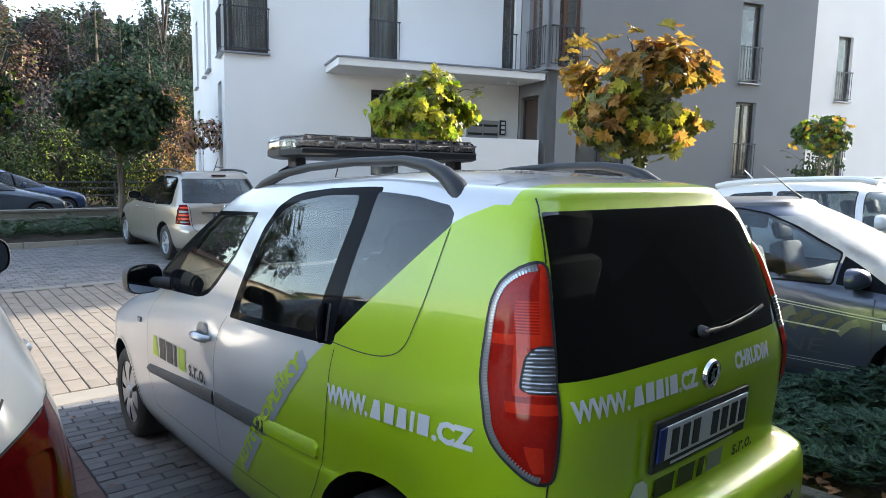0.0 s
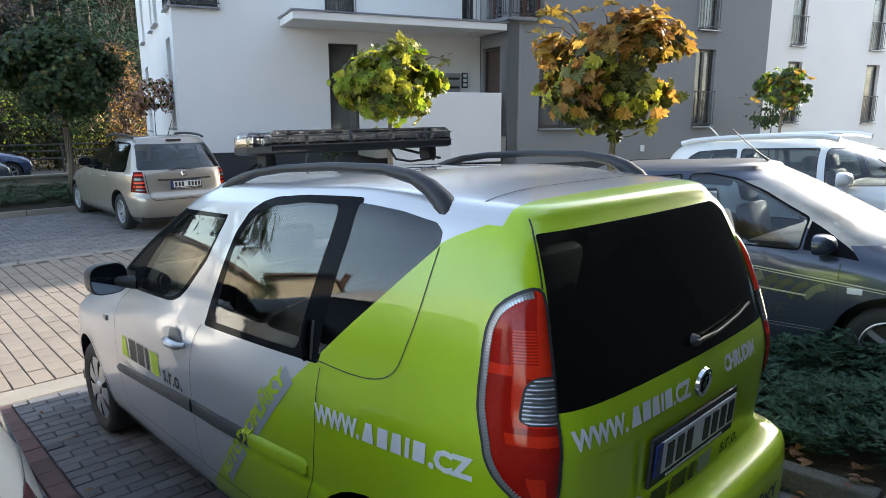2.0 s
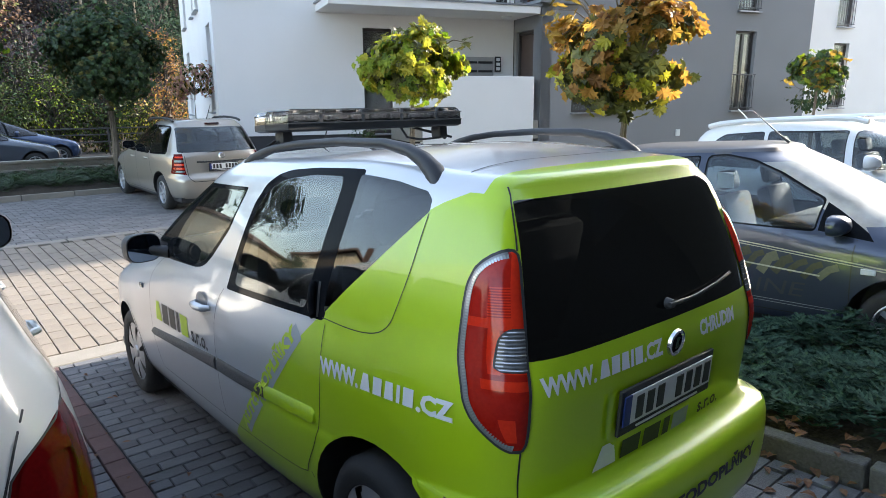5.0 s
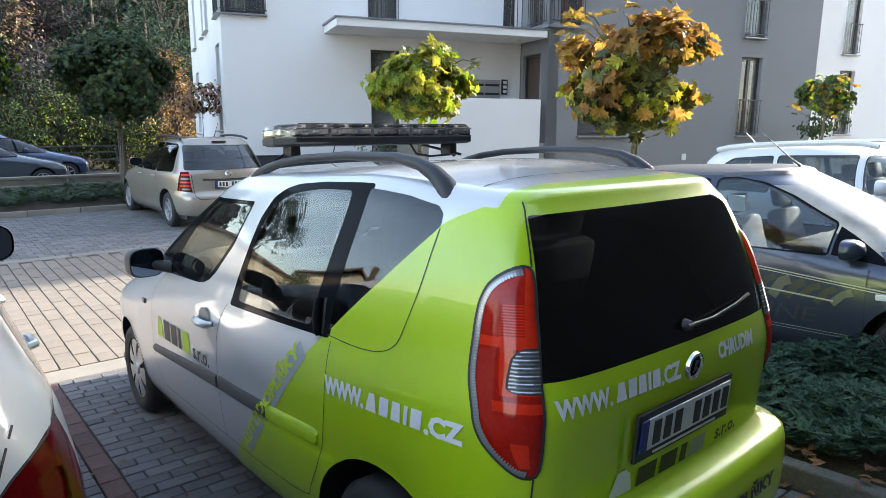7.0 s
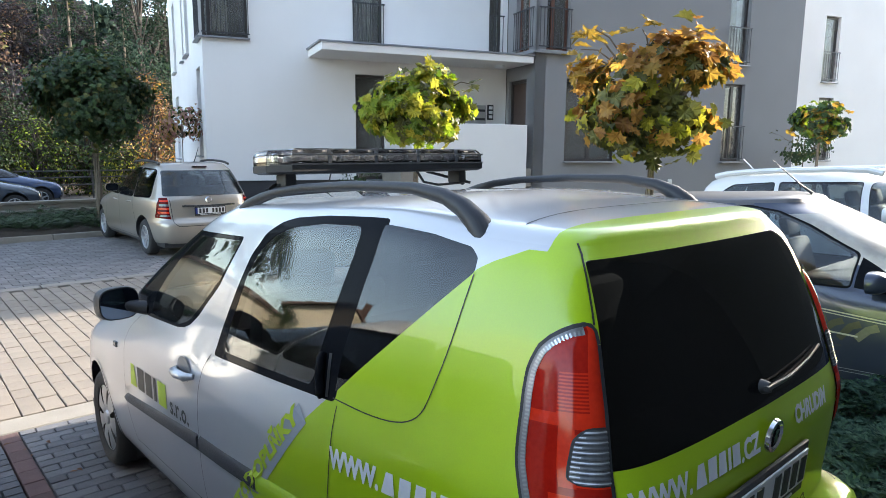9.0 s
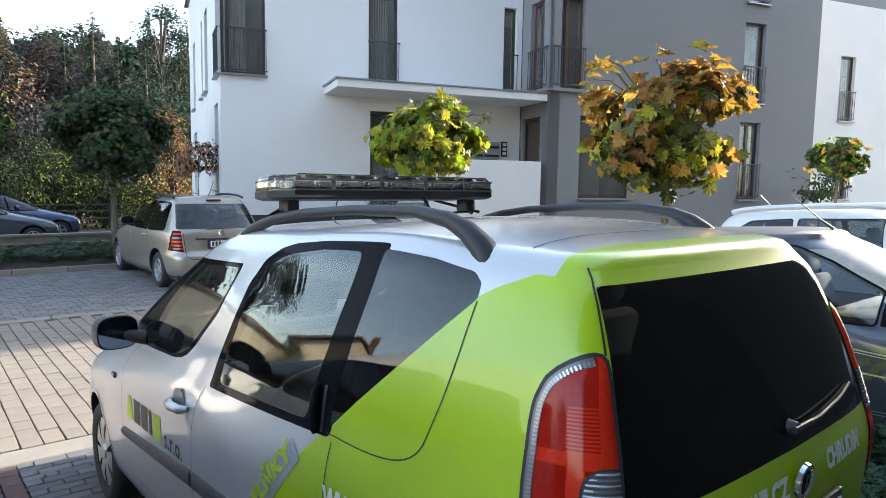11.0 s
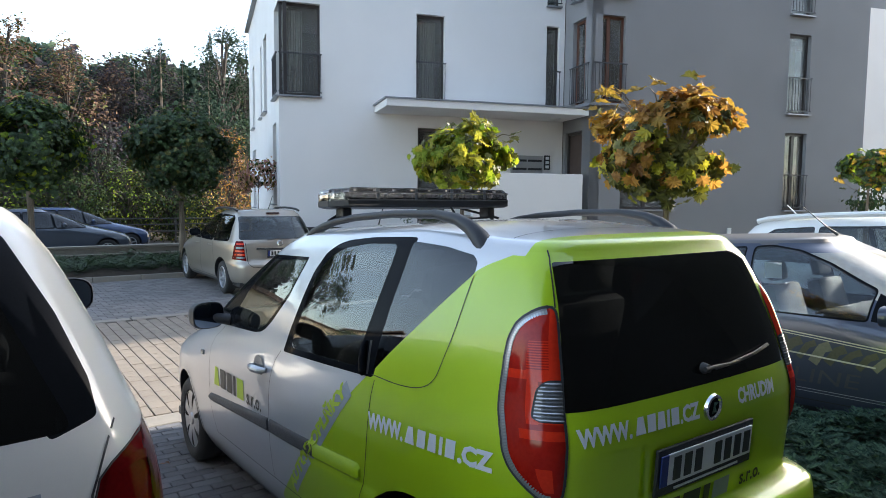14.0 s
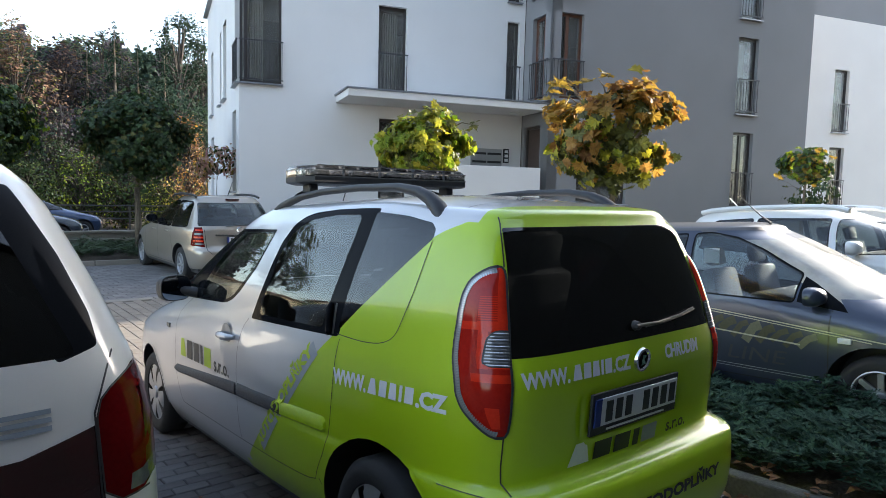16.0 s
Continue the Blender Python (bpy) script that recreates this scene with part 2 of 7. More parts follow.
# ---- building ----
RENDER_W = mat("white_render", (0.76, 0.74, 0.725), 0.9, 0, 0.05, 0.7, 180, 0.25)
RENDER_G = mat("grey_render", (0.235, 0.232, 0.24), 0.9, 0, 0.07, 0.7, 180, 0.25)
RENDER_D = mat("dark_plinth_render", (0.055, 0.056, 0.06), 0.9, 0, 0.12, 2, 180, 0.25)
FRAME = mat("dark_brown_frame", (0.045, 0.038, 0.036), 0.4, 0, 0.15, 4, 90)
DOORW = mat("weathered_door_wood", (0.075, 0.050, 0.042), 0.5, 0, 0.2, 4, 60)
WOODF = mat("red_brown_frame", (0.13, 0.055, 0.035), 0.45, 0, 0.2, 4, 60)
STEEL = mat("railing_steel", (0.07, 0.072, 0.078), 0.5, 0.5, 0.15, 6, 90)
METAL = mat("zinc_flashing", (0.30, 0.31, 0.33), 0.45, 0.7, 0.15, 6, 90)
CURT = mat("curtain_fabric", (0.38, 0.35, 0.30), 0.9, 0, 0.15, 3, 40, 0.2)
ROOMD = mat("dim_room", (0.10, 0.09, 0.08), 0.9, 0, 0.2, 1, 20)
# The grey of sky mirrored in the panes is put in as a pale film.
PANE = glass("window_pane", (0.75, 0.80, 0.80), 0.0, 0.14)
STEELBOX = mat("mailbox_steel", (0.36, 0.355, 0.35), 0.4, 0.15, 0.12, 3, 60)

A0 = radians(-18.5)
BO = Vector((4.13, 14.24, 0))
BU, BN = Vector((math.cos(A0), math.sin(A0), 0)), Vector((math.sin(A0), -math.cos(A0), 0))
BM = Matrix((( BU.x, -BN.x, 0, BO.x), (BU.y, -BN.y, 0, BO.y), (0, 0, 1, 0), (0, 0, 0, 1)))   # u along, depth inwards, up


def wall_with_holes(u0, u1, z0, z1, holes, thick=0.35):
    """A wall of one mesh in u and z, thick inwards, with real openings (u0, u1, z0, z1)."""
    us = sorted({u0, u1, *[a for h in holes for a in h[:2]]})
    zs = sorted({z0, z1, *[a for h in holes for a in h[2:4]]})
    us, zs = [a for a in us if u0 <= a <= u1], [a for a in zs if z0 <= a <= z1]
    geo = Geo()
    solid = {}
    for i in range(len(us) - 1):
        for j in range(len(zs) - 1):
            cu, cz = (us[i] + us[i + 1]) / 2, (zs[j] + zs[j + 1]) / 2
            solid[i, j] = not any(h[0] < cu < h[1] and h[2] < cz < h[3] for h in holes)
    for (i, j), ok in solid.items():
        if not ok:
            continue
        a, b, c, d = us[i], us[i + 1], zs[j], zs[j + 1]
        geo.add([(a, 0, c), (b, 0, c), (b, 0, d), (a, 0, d)], [(0, 1, 2, 3)])
        geo.add([(a, thick, c), (b, thick, c), (b, thick, d), (a, thick, d)], [(3, 2, 1, 0)])
        for di, dj, q in ((-1, 0, [(a, 0, c), (a, 0, d), (a, thick, d), (a, thick, c)]), (1, 0, [(b, 0, c), (b, thick, c), (b, thick, d), (b, 0, d)]),
                          (0, -1, [(a, 0, c), (a, thick, c), (b, thick, c), (b, 0, c)]), (0, 1, [(a, 0, d), (b, 0, d), (b, thick, d), (a, thick, d)])):
            if not solid.get((i + di, j + dj), False):
                geo.add(q, [(0, 1, 2, 3)])
    return geo


building = thing("apartment_building", "three-storey apartment house rendered white and grey with French windows", "building", BM)
GREYV = -1.5      # the grey block stands this far forward (negative is outwards)
H1, H0, H2 = (4.40, 6.66), (1.62, 3.85), (7.20, 9.45)
white_holes = [(0.0, 1.02, *H1), (3.50, 4.27, *H1), (7.23, 7.62, *H1), (7.23, 7.62, *H2), (3.55, 4.33, 1.12, 3.73)]
wg = wall_with_holes(0.0, 7.78, 1.12, 8.5, white_holes)
wg2 = wall_with_holes(5.2, 7.78, 8.5, 10.4, [(7.23, 7.62, 8.5, 9.45)])
wg.add(wg2.v, wg2.f)
part("front_wall", wg, [RENDER_W], building, "smooth white render")
pl = Geo().box((3.89, 0.19, 0.41), (7.74, 0.30, 1.418)); part("plinth", pl, [RENDER_D], building, "dark plinth")
grey_holes = [(7.88, 8.78, *H1), (7.88, 8.78, *H2), (14.14, 14.92, *H1), (14.14, 14.92, *H0), (14.14, 14.92, *H2), (8.74, 10.37, 1.62, 3.75)]
gg = Geo(); w2 = wall_with_holes(7.80, 17.08, 0.7, 11.2, grey_holes)
gg.add(w2.v, w2.f, Matrix.Translation((0, GREYV, 0)))
part("grey_wall", gg, [RENDER_G], building, "smooth mid-grey render")
gp = Geo().box((12.44, GREYV + 0.17, 0.2), (9.24, 0.30, 1.0)); part("plinth", gp, [RENDER_D], building, "dark plinth")
# grey flank that joins the two planes, with the bay's return and the entrance door
fl = Geo(); w3 = wall_with_holes(0.0, 1.5, 0.2, 11.2, [(0.08, 1.05, *H1), (0.08, 1.05, *H2), (0.42, 1.36, 1.45, 3.72)], 0.30)
FLM = Matrix(((0, 1, 0, 7.80), (1, 0, 0, GREYV), (0, 0, 1, 0), (0, 0, 0, 1)))
fl.add(w3.v, w3.f, FLM)
part("flank_wall", fl, [RENDER_G], building, "grey render beside the entrance")
# wall ends, right rear wing, roof, back
wing = Geo(); w4 = wall_with_holes(17.0, 30.0, 0.2, 8.45, [(20.75, 21.5, *H1), (20.75, 21.5, *H0), (25.2, 26.0, *H1), (25.2, 26.0, *H0)])
wing.add(w4.v, w4.f, Matrix.Translation((0, 0.6, 0))); part("wing_wall", wing, [RENDER_W], building, "white render")
top = Geo().box((23.5, 5.0, 9.9), (13.0, 7.0, 2.9)); part("top_storey", top, [RENDER_G], building, "set-back grey storey")
bk = Geo()
bk.box((17.08 - 0.15, 4.0, 5.7), (0.28, 10.8, 10.9)).box((15.0, 12.3, 5.2), (30.0, 0.3, 10.0)).box((29.85, 6.4, 4.3), (0.28, 11.4, 8.2))
part("rear_walls", bk, [RENDER_W], building)
rf = Geo().box((12.5, 5.2, 11.1), (9.0, 13.0, 0.2)).box((4.0, 6.2, 8.30), (7.4, 11.8, 0.15)).box((6.5, 6.2, 10.3), (2.4, 11.8, 0.15))
rf.box((23.5, 6.5, 8.4), (12.8, 11.4, 0.12)); part("roof", rf, [METAL], building, "flat roof")
fls = Geo()
for zf in (1.35, 4.13, 6.93):
    fls.box((4.0, 6.3, zf), (7.4, 11.4, 0.2)).box((12.45, 5.2, zf), (8.9, 13.2, 0.2)).box((23.5, 6.6, zf), (12.6, 11.3, 0.2))
for zf in (1.45, 4.23, 7.03):
    fls.box((4.0, 3.6, zf + 1.3), (7.3, 0.1, 2.5)).box((12.45, 2.5, zf + 1.3), (8.8, 0.1, 2.5)).box((23.5, 4.2, zf + 1.3), (12.6, 0.1, 2.5))
part("floors_and_partitions", fls, [ROOMD], building)
cop = Geo().box((2.55, 0.12, 8.53), (5.3, 0.5, 0.06)); part("coping", cop, [METAL], building)
# left flank, seen at a sharp angle
S0 = Vector((2.72, 9.86, 0)).normalized()
SX, SY = S0.dot(BU), -S0.dot(BN)
lf = Geo(); w5 = wall_with_holes(0.0, 11.2, 1.12, 8.5, [(0.0, 1.0, *H1), (3.3, 4.3, *H1), (5.0, 5.5, *H1), (8.2, 9.2, *H1), (0.7, 1.6, 1.7, 3.8), (8.0, 9.4, 1.5, 3.6)], 0.3)
LM = Matrix(((SX, SY, 0, 0), (SY, -SX, 0, 0), (0, 0, 1, 0), (0, 0, 0, 1)))
lf.add(w5.v, w5.f, LM); part("side_wall", lf, [RENDER_W], building, "white render")
lp = Geo(); lp.box((5.6, 0.18, 0.41), (11.1, 0.3, 1.418), 0, LM); part("plinth", lp, [RENDER_D], building)
lc = Geo(); lc.box((5.7, 0.1, 8.54), (11.4, 0.5, 0.09), 0, LM); part("coping", lc, [METAL], building)


def french_window(parent, m, u0, u1, z0, z1, frame=FRAME, rail=True, leaves=1, curtain=0.0, side_bars=None):
    """A window set in a reveal, with frame, pane and steel railing outside."""
    w = new("window"); w.parent = parent; w.matrix_basis = m
    d = 0.16
    f = Geo()
    for a, b, c, e in ((u0, u0 + 0.06, z0, z1), (u1 - 0.06, u1, z0, z1), (u0 + 0.06, u1 - 0.06, z0, z0 + 0.07), (u0 + 0.06, u1 - 0.06, z1 - 0.07, z1)):
        f.box(((a + b) / 2, d, (c + e) / 2), (b - a, 0.08, e - c))
    for k in range(1, leaves):
        um = u0 + (u1 - u0) * k / leaves
        f.box((um, d, (z0 + z1) / 2), (0.09, 0.085, z1 - z0 - 0.14))
    part("window_frame", f, [frame], w)
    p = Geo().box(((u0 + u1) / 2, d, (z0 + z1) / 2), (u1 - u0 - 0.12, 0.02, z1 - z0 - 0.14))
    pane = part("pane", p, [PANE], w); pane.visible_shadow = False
    part("sill", Geo().box(((u0 + u1) / 2, 0.02, z0 - 0.025), (u1 - u0 + 0.06, 0.26, 0.04), 0.008), [METAL], w)
    if curtain:
        cg = Geo(); n = 24
        cu0, cu1 = u0 + 0.1, u0 + 0.1 + (u1 - u0 - 0.2) * curtain
        for i in range(n + 1):
            u = cu0 + (cu1 - cu0) * i / n
            cg.v += [(u, d + 0.25 + 0.03 * math.sin(i * 2.1), z0 + 0.1), (u, d + 0.25 + 0.03 * math.sin(i * 2.1), z1 - 0.1)]
        cg.f = [(2 * i, 2 * i + 2, 2 * i + 3, 2 * i + 1) for i in range(n)]; cg.m = [0] * n
        part("curtain", cg, [CURT], w)
    if rail:
        r = Geo(); y = -0.06
        r.box(((u0 + u1) / 2, y, z0 + 1.02), (u1 - u0 + 0.06, 0.04, 0.03))
        part("bottom_rail", Geo().box(((u0 + u1) / 2, y, z0 + 0.08), (u1 - u0 + 0.06, 0.03, 0.025)), [STEEL], w)
        n = max(3, int((u1 - u0) / 0.10))
        part("top_rail", r, [STEEL], w)
        for i in range(n + 1):
            part("rail_bar", Geo().box((u0 + (u1 - u0) * i / n, y, z0 + 0.55), (0.014, 0.014, 0.93)), [STEEL], w)
    return w


I4 = Matrix.Identity(4)
GM = Matrix.Translation((0, GREYV, 0))
for (a, b, c, e), kw in zip(white_holes[1:3] + [white_holes[3]], ({"curtain": 0.9}, {}, {})):
    french_window(building, I4, a, b, c, e, **kw)
french_window(building, I4, 3.55, 4.33, 1.12, 3.73, rail=False)
french_window(building, I4, 0.02, 1.02, *H1, leaves=1, curtain=0.6)
french_window(building, LM, 0.02, 1.0, *H1)
for a, b, c, e in [(3.3, 4.3, *H1), (5.0, 5.5, *H1), (8.2, 9.2, *H1), (0.7, 1.6, 1.7, 3.8), (8.0, 9.4, 1.5, 3.6)]:
    french_window(building, LM, a, b, c, e, rail=False)
for hh in (H1, H2):
    french_window(building, GM, 7.88, 8.78, *hh, frame=WOODF, curtain=0.45, leaves=2)
    french_window(building, FLM, 0.08, 1.05, *hh, frame=WOODF, leaves=2)
    cp = Geo().box((7.89, GREYV + 0.10, (hh[0] + hh[1]) / 2), (0.17, 0.18, hh[1] - hh[0])); part("corner_post", cp, [WOODF], building, "red-brown corner post of the bay")
    bs = Geo().box((8.28, GREYV - 0.03, hh[0] - 0.06), (1.14, 0.2, 0.06)).box((7.77, GREYV + 0.3, hh[0] - 0.06), (0.16, 0.8, 0.06)); part("bay_sill", bs, [METAL], building)
french_window(building, GM, 14.14, 14.92, *H1, curtain=0.9)
french_window(building, GM, 14.14, 14.92, *H2)
french_window(building, GM, 14.14, 14.92, *H0, curtain=0.5, leaves=2)
french_window(building, GM, 8.74, 10.37, 1.62, 3.75, rail=False, leaves=2)
WM = Matrix.Translation((0, 0.6, 0))
for a, b in ((20.75, 21.5), (25.2, 26.0)):
    for hh in (H1, H0):
        french_window(building, WM, a, b, *hh, curtain=0.9)
# entrance door in the flank
dr = new("entrance_door"); dr.parent = building; dr.matrix_basis = FLM
part("door_frame", Geo().box((0.46, 0.12, 2.58), (0.07, 0.1, 2.26)).box((1.32, 0.12, 2.58), (0.07, 0.1, 2.26)).box((0.89, 0.12, 3.68), (0.80, 0.1, 0.07)), [FRAME], dr)
part("door_leaf", Geo().box((0.89, 0.14, 2.55), (0.78, 0.05, 2.18), 0.004), [DOORW], dr, "brown door leaf")
# canopy, landing and its parapet
cn = Geo()
cn.box((5.07, -0.75, 4.135), (5.36, 1.50, 0.17), 0.012)
part("canopy_slab", cn, [RENDER_W], building, "white concrete canopy")
cf = Geo().box((5.07, -1.50, 4.245), (5.44, 0.07, 0.035)).box((2.38, -0.75, 4.245), (0.07, 1.52, 0.035)); part("canopy_flashing", cf, [METAL], building)
lamp = Geo().lathe([(0.001, 3.985), (0.10, 3.985), (0.13, 4.01), (0.13, 4.048)], 20, "z", Matrix.Translation((7.15, -0.8, 0)))
part("canopy_lamp", lamp, [PLATE_W], building, "round white ceiling lamp", True)
part("landing", Geo().box((6.0, -0.76, 1.2), (3.55, 1.46, 0.46), 0.01), [CONC], building)
part("parapet", Geo().box((6.10, -1.41, 1.66), (3.05, 0.17, 1.74), 0.012), [RENDER_W], building, "white parapet wall of the entrance landing")
mb = new("mailbox_panel"); mb.parent = building
mg = Geo().box((6.68, -0.03, 2.83), (0.95, 0.06, 0.50), 0.006); part("panel_case", mg, [STEELBOX], mb, "brushed steel")
for i in range(2):
    for j in range(2):
        part("flap", Geo().box((6.45 + 0.46 * i, -0.068, 2.94 - 0.23 * j), (0.42, 0.012, 0.06), 0.003), [BLACK], mb)
ic = Geo().box((7.30, -0.025, 2.90), (0.17, 0.05, 0.40), 0.006); part("intercom", ic, [BLACK], building, "black door intercom")
for i in range(3):
    part("button_field", Geo().box((7.30, -0.053, 3.02 - 0.12 * i), (0.11, 0.008, 0.08), 0.003), [PLATE_W], building)
part("wall_socket", Geo().box((12.3, GREYV - 0.02, 1.02), (0.13, 0.04, 0.18), 0.006), [PLATE_W], building, "small white wall box")


# ---- cars ----
def curve(xs, ys):
    """A smooth curve through points that keeps rising or falling where they do."""
    xs, ys = np.array(xs, float), np.array(ys, float)
    h, d = np.diff(xs), np.diff(ys) / np.diff(xs)
    m = np.zeros(len(xs))
    for i in range(1, len(xs) - 1):
        if d[i - 1] * d[i] > 0:
            w1, w2 = 2 * h[i] + h[i - 1], h[i] + 2 * h[i - 1]
            m[i] = (w1 + w2) / (w1 / d[i - 1] + w2 / d[i])
    m[0], m[-1] = d[0], d[-1]

    def at(x):
        x = np.clip(x, xs[0], xs[-1])
        i = np.clip(np.searchsorted(xs, x) - 1, 0, len(xs) - 2)
        t = (x - xs[i]) / h[i]
        return ((1 + 2 * t) * (1 - t) ** 2 * ys[i] + t * (1 - t) ** 2 * h[i] * m[i] + t * t * (3 - 2 * t) * ys[i + 1] + t * t * (t - 1) * h[i] * m[i + 1])
    return at


class Shell:
    """A car's skin: at each height a plan outline with rounded tail and nose; y runs forwards."""

    def __init__(self, zs, w, yr, yf, tail, nose, edge, dome, roof_len=0.5, tail_top=None, blend=(1.0, 1.45), nose_top=None):
        self.W, self.YR, self.YF = curve(zs, w), curve(zs, yr), curve(zs, yf)
        self.R, self.F = curve([a for a, b in tail], [b for a, b in tail]), curve([a for a, b in nose], [b for a, b in nose])
        dd = np.linspace(0, 1, 500) ** 2 * tail[-1][0]
        self.rd, self.rr = dd, self.R(dd)
        self.rt = curve([a for a, b in tail_top], [b for a, b in tail_top])(dd) if tail_top else self.rr
        self.blend = blend
        de = np.linspace(0, nose[-1][0], 400)
        self.fd, self.fr = de, self.F(de)
        self.ft = curve([a for a, b in nose_top], [b for a, b in nose_top])(de) if nose_top else self.fr
        self.z0, self.edge, self.dome, self.len = zs[0], edge, dome, roof_len

    def ratios(self, z):
        k = min(1, max(0, (z - self.blend[0]) / (self.blend[1] - self.blend[0])))
        return self.rr + (self.rt - self.rr) * k * k * (3 - 2 * k)

    def front(self, z):
        k = min(1, max(0, (z - .99) / .15))
        return self.fr + (self.ft - self.fr) * k * k * (3 - 2 * k)

    def x(self, y, z):
        z = min(z, self.edge)
        return float(self.W(z) * np.interp(y - self.YR(z), self.rd, self.ratios(z)) * np.interp(self.YF(z) - y, self.fd, self.front(z)))

    def yrear(self, x, z):
        z = min(z, self.edge)
        return float(self.YR(z) + np.interp(min(abs(x) / self.W(z), 0.999), self.ratios(z), self.rd))

    def roof(self, x, y):
        """Height of the roof over a place in plan."""
        best, k = self.edge, 0.0
        for c in np.linspace(1, 0, 60):
            yc = (self.YR(self.edge) + self.YF(self.edge)) / 2
            s = 1 - (1 - c) * self.len
            if abs(x) <= self.x(yc + (y - yc) / s, self.edge) * c + 1e-6:
                best = self.edge + self.dome * (1 - c ** 2.2) ** (1 / 2.2)
        return best

    def mesh(self, levels, cols=46):
        rat = [0, .12, .24, .36, .46, .54, .61, .67, .72, .765, .8, .83, .86, .89]
        rows = []
        for z in levels:
            W, a, b = float(self.W(z)), float(self.YR(z)), float(self.YF(z))
            rear = [(r * W, a + float(np.interp(r, self.ratios(z), self.rd))) for r in rat]
            front = [(r * W, b - float(np.interp(r, self.front(z), self.fd))) for r in rat[::-1]]
            y0, y1 = rear[-1][1], front[0][1]
            mid = [(self.x(y, z), y) for y in (y0 + (y1 - y0) * k / (cols + 1) for k in range(1, cols + 1))]
            rows.append([(x, y, z) for x, y in rear + mid + front])
        edge, yc = rows[-1], (float(self.YR(self.edge)) + float(self.YF(self.edge))) / 2
        for c in (.97, .93, .87, .79, .69, .57, .43, .28, .13, 0.0):
            s = 1 - (1 - c) * self.len
            rows.append([(x * c, yc + (y - yc) * s, self.edge + self.dome * (1 - c ** 2.2) ** (1 / 2.2)) for x, y, z in edge])
        n = len(rows[0])
        bm = bmesh.new()
        for sgn in (1, -1):
            grid = [[bm.verts.new((sgn * p[0], p[1], p[2])) for p in row] for row in rows]
            for i in range(len(rows) - 1):
                for k in range(n - 1):
                    q = (grid[i][k], grid[i][k + 1], grid[i + 1][k + 1], grid[i + 1][k])
                    bm.faces.new(q if sgn > 0 else q[::-1])
        bmesh.ops.remove_doubles(bm, verts=bm.verts, dist=1e-5)
        bmesh.ops.recalc_face_normals(bm, faces=bm.faces)
        return bm


def inside(p, poly):
    x, y = p
    hit = False
    for i in range(len(poly)):
        (x1, y1), (x2, y2) = poly[i], poly[i - 1]
        if (y1 > y) != (y2 > y) and x < (x2 - x1) * (y - y1) / (y2 - y1) + x1:
            hit = not hit
    return hit


def rounded(poly, r=0.03, n=3):
    """The outline with its corners rounded."""
    out = []
    for i, p in enumerate(poly):
        a, b, c = Vector(poly[i - 1]), Vector(p), Vector(poly[(i + 1) % len(poly)])
        u, v = a - b, c - b
        k = min(r, u.length * 0.45, v.length * 0.45)
        s, e = b + u.normalized() * k, b + v.normalized() * k
        for j in range(n + 1):
            t = j / n
            out.append(tuple(s * (1 - t) ** 2 + b * 2 * t * (1 - t) + e * t * t))
    return out


def softened(poly, times=1):
    """The outline with each corner cut off, so that it runs smoothly."""
    for _ in range(times):
        poly = [tuple(Vector(poly[i - 1]).lerp(Vector(poly[i]), k)) for i in range(len(poly)) for k in (.25, .75)]
    return poly


def eased(line, times=2):
    """An open line with its corners rounded."""
    for _ in range(times):
        line = [line[0]] + [tuple(Vector(line[i]).lerp(Vector(line[i + 1]), k)) for i in range(len(line) - 1) for k in (.25, .75)] + [line[-1]]
    return line


def grown(poly, d):
    """The outline moved outwards by d."""
    area = sum(poly[i - 1][0] * poly[i][1] - poly[i][0] * poly[i - 1][1] for i in range(len(poly)))
    s, out = (1 if area > 0 else -1), []
    for i, p in enumerate(poly):
        a, b, c = Vector(poly[i - 1]), Vector(p), Vector(poly[(i + 1) % len(poly)])
        n1, n2 = Vector(((b - a).y, -(b - a).x)).normalized(), Vector(((c - b).y, -(c - b).x)).normalized()
        m = n1 + n2
        m = m / max(0.4, m.length_squared) * 2 if m.length > 1e-6 else n1
        out.append(tuple(b + m * (d * s)))
    return out


def cut(bm, poly, way):
    """Cuts the skin along an outline drawn on its flanks ("side": y, z) or its tail ("rear": x, z; "roof": x, y)."""
    ia, ib = {"side": (1, 2), "rear": (0, 2), "roof": (0, 1)}[way]
    ax = {"side": Vector((1, 0, 0)), "rear": Vector((0, 1, 0)), "roof": Vector((0, 0, 1))}[way]
    for i in range(len(poly)):
        p, q = poly[i - 1], poly[i]
        lo = (min(p[0], q[0]) - .002, min(p[1], q[1]) - .002)
        hi = (max(p[0], q[0]) + .002, max(p[1], q[1]) + .002)
        fs = []
        for f in bm.faces:
            nrm = f.normal
            if way == "side" and abs(nrm.x) < 0.15 or way == "rear" and nrm.y > -0.12 or way == "roof" and nrm.z < 0.4:
                continue
            a = [v.co[ia] for v in f.verts]; b = [v.co[ib] for v in f.verts]
            if min(a) <= hi[0] and max(a) >= lo[0] and min(b) <= hi[1] and max(b) >= lo[1]:
                fs.append(f)
        if not fs:
            continue
        co, d = Vector((0, 0, 0)), Vector((0, 0, 0))
        co[ia], co[ib] = p
        d[ia], d[ib] = q[0] - p[0], q[1] - p[1]
        if d.length < 1e-5:
            continue
        geom = list({v for f in fs for v in f.verts}) + list({e for f in fs for e in f.edges}) + fs
        bmesh.ops.bisect_plane(bm, geom=geom, plane_co=co, plane_no=d.cross(ax).normalized(), dist=1e-5)


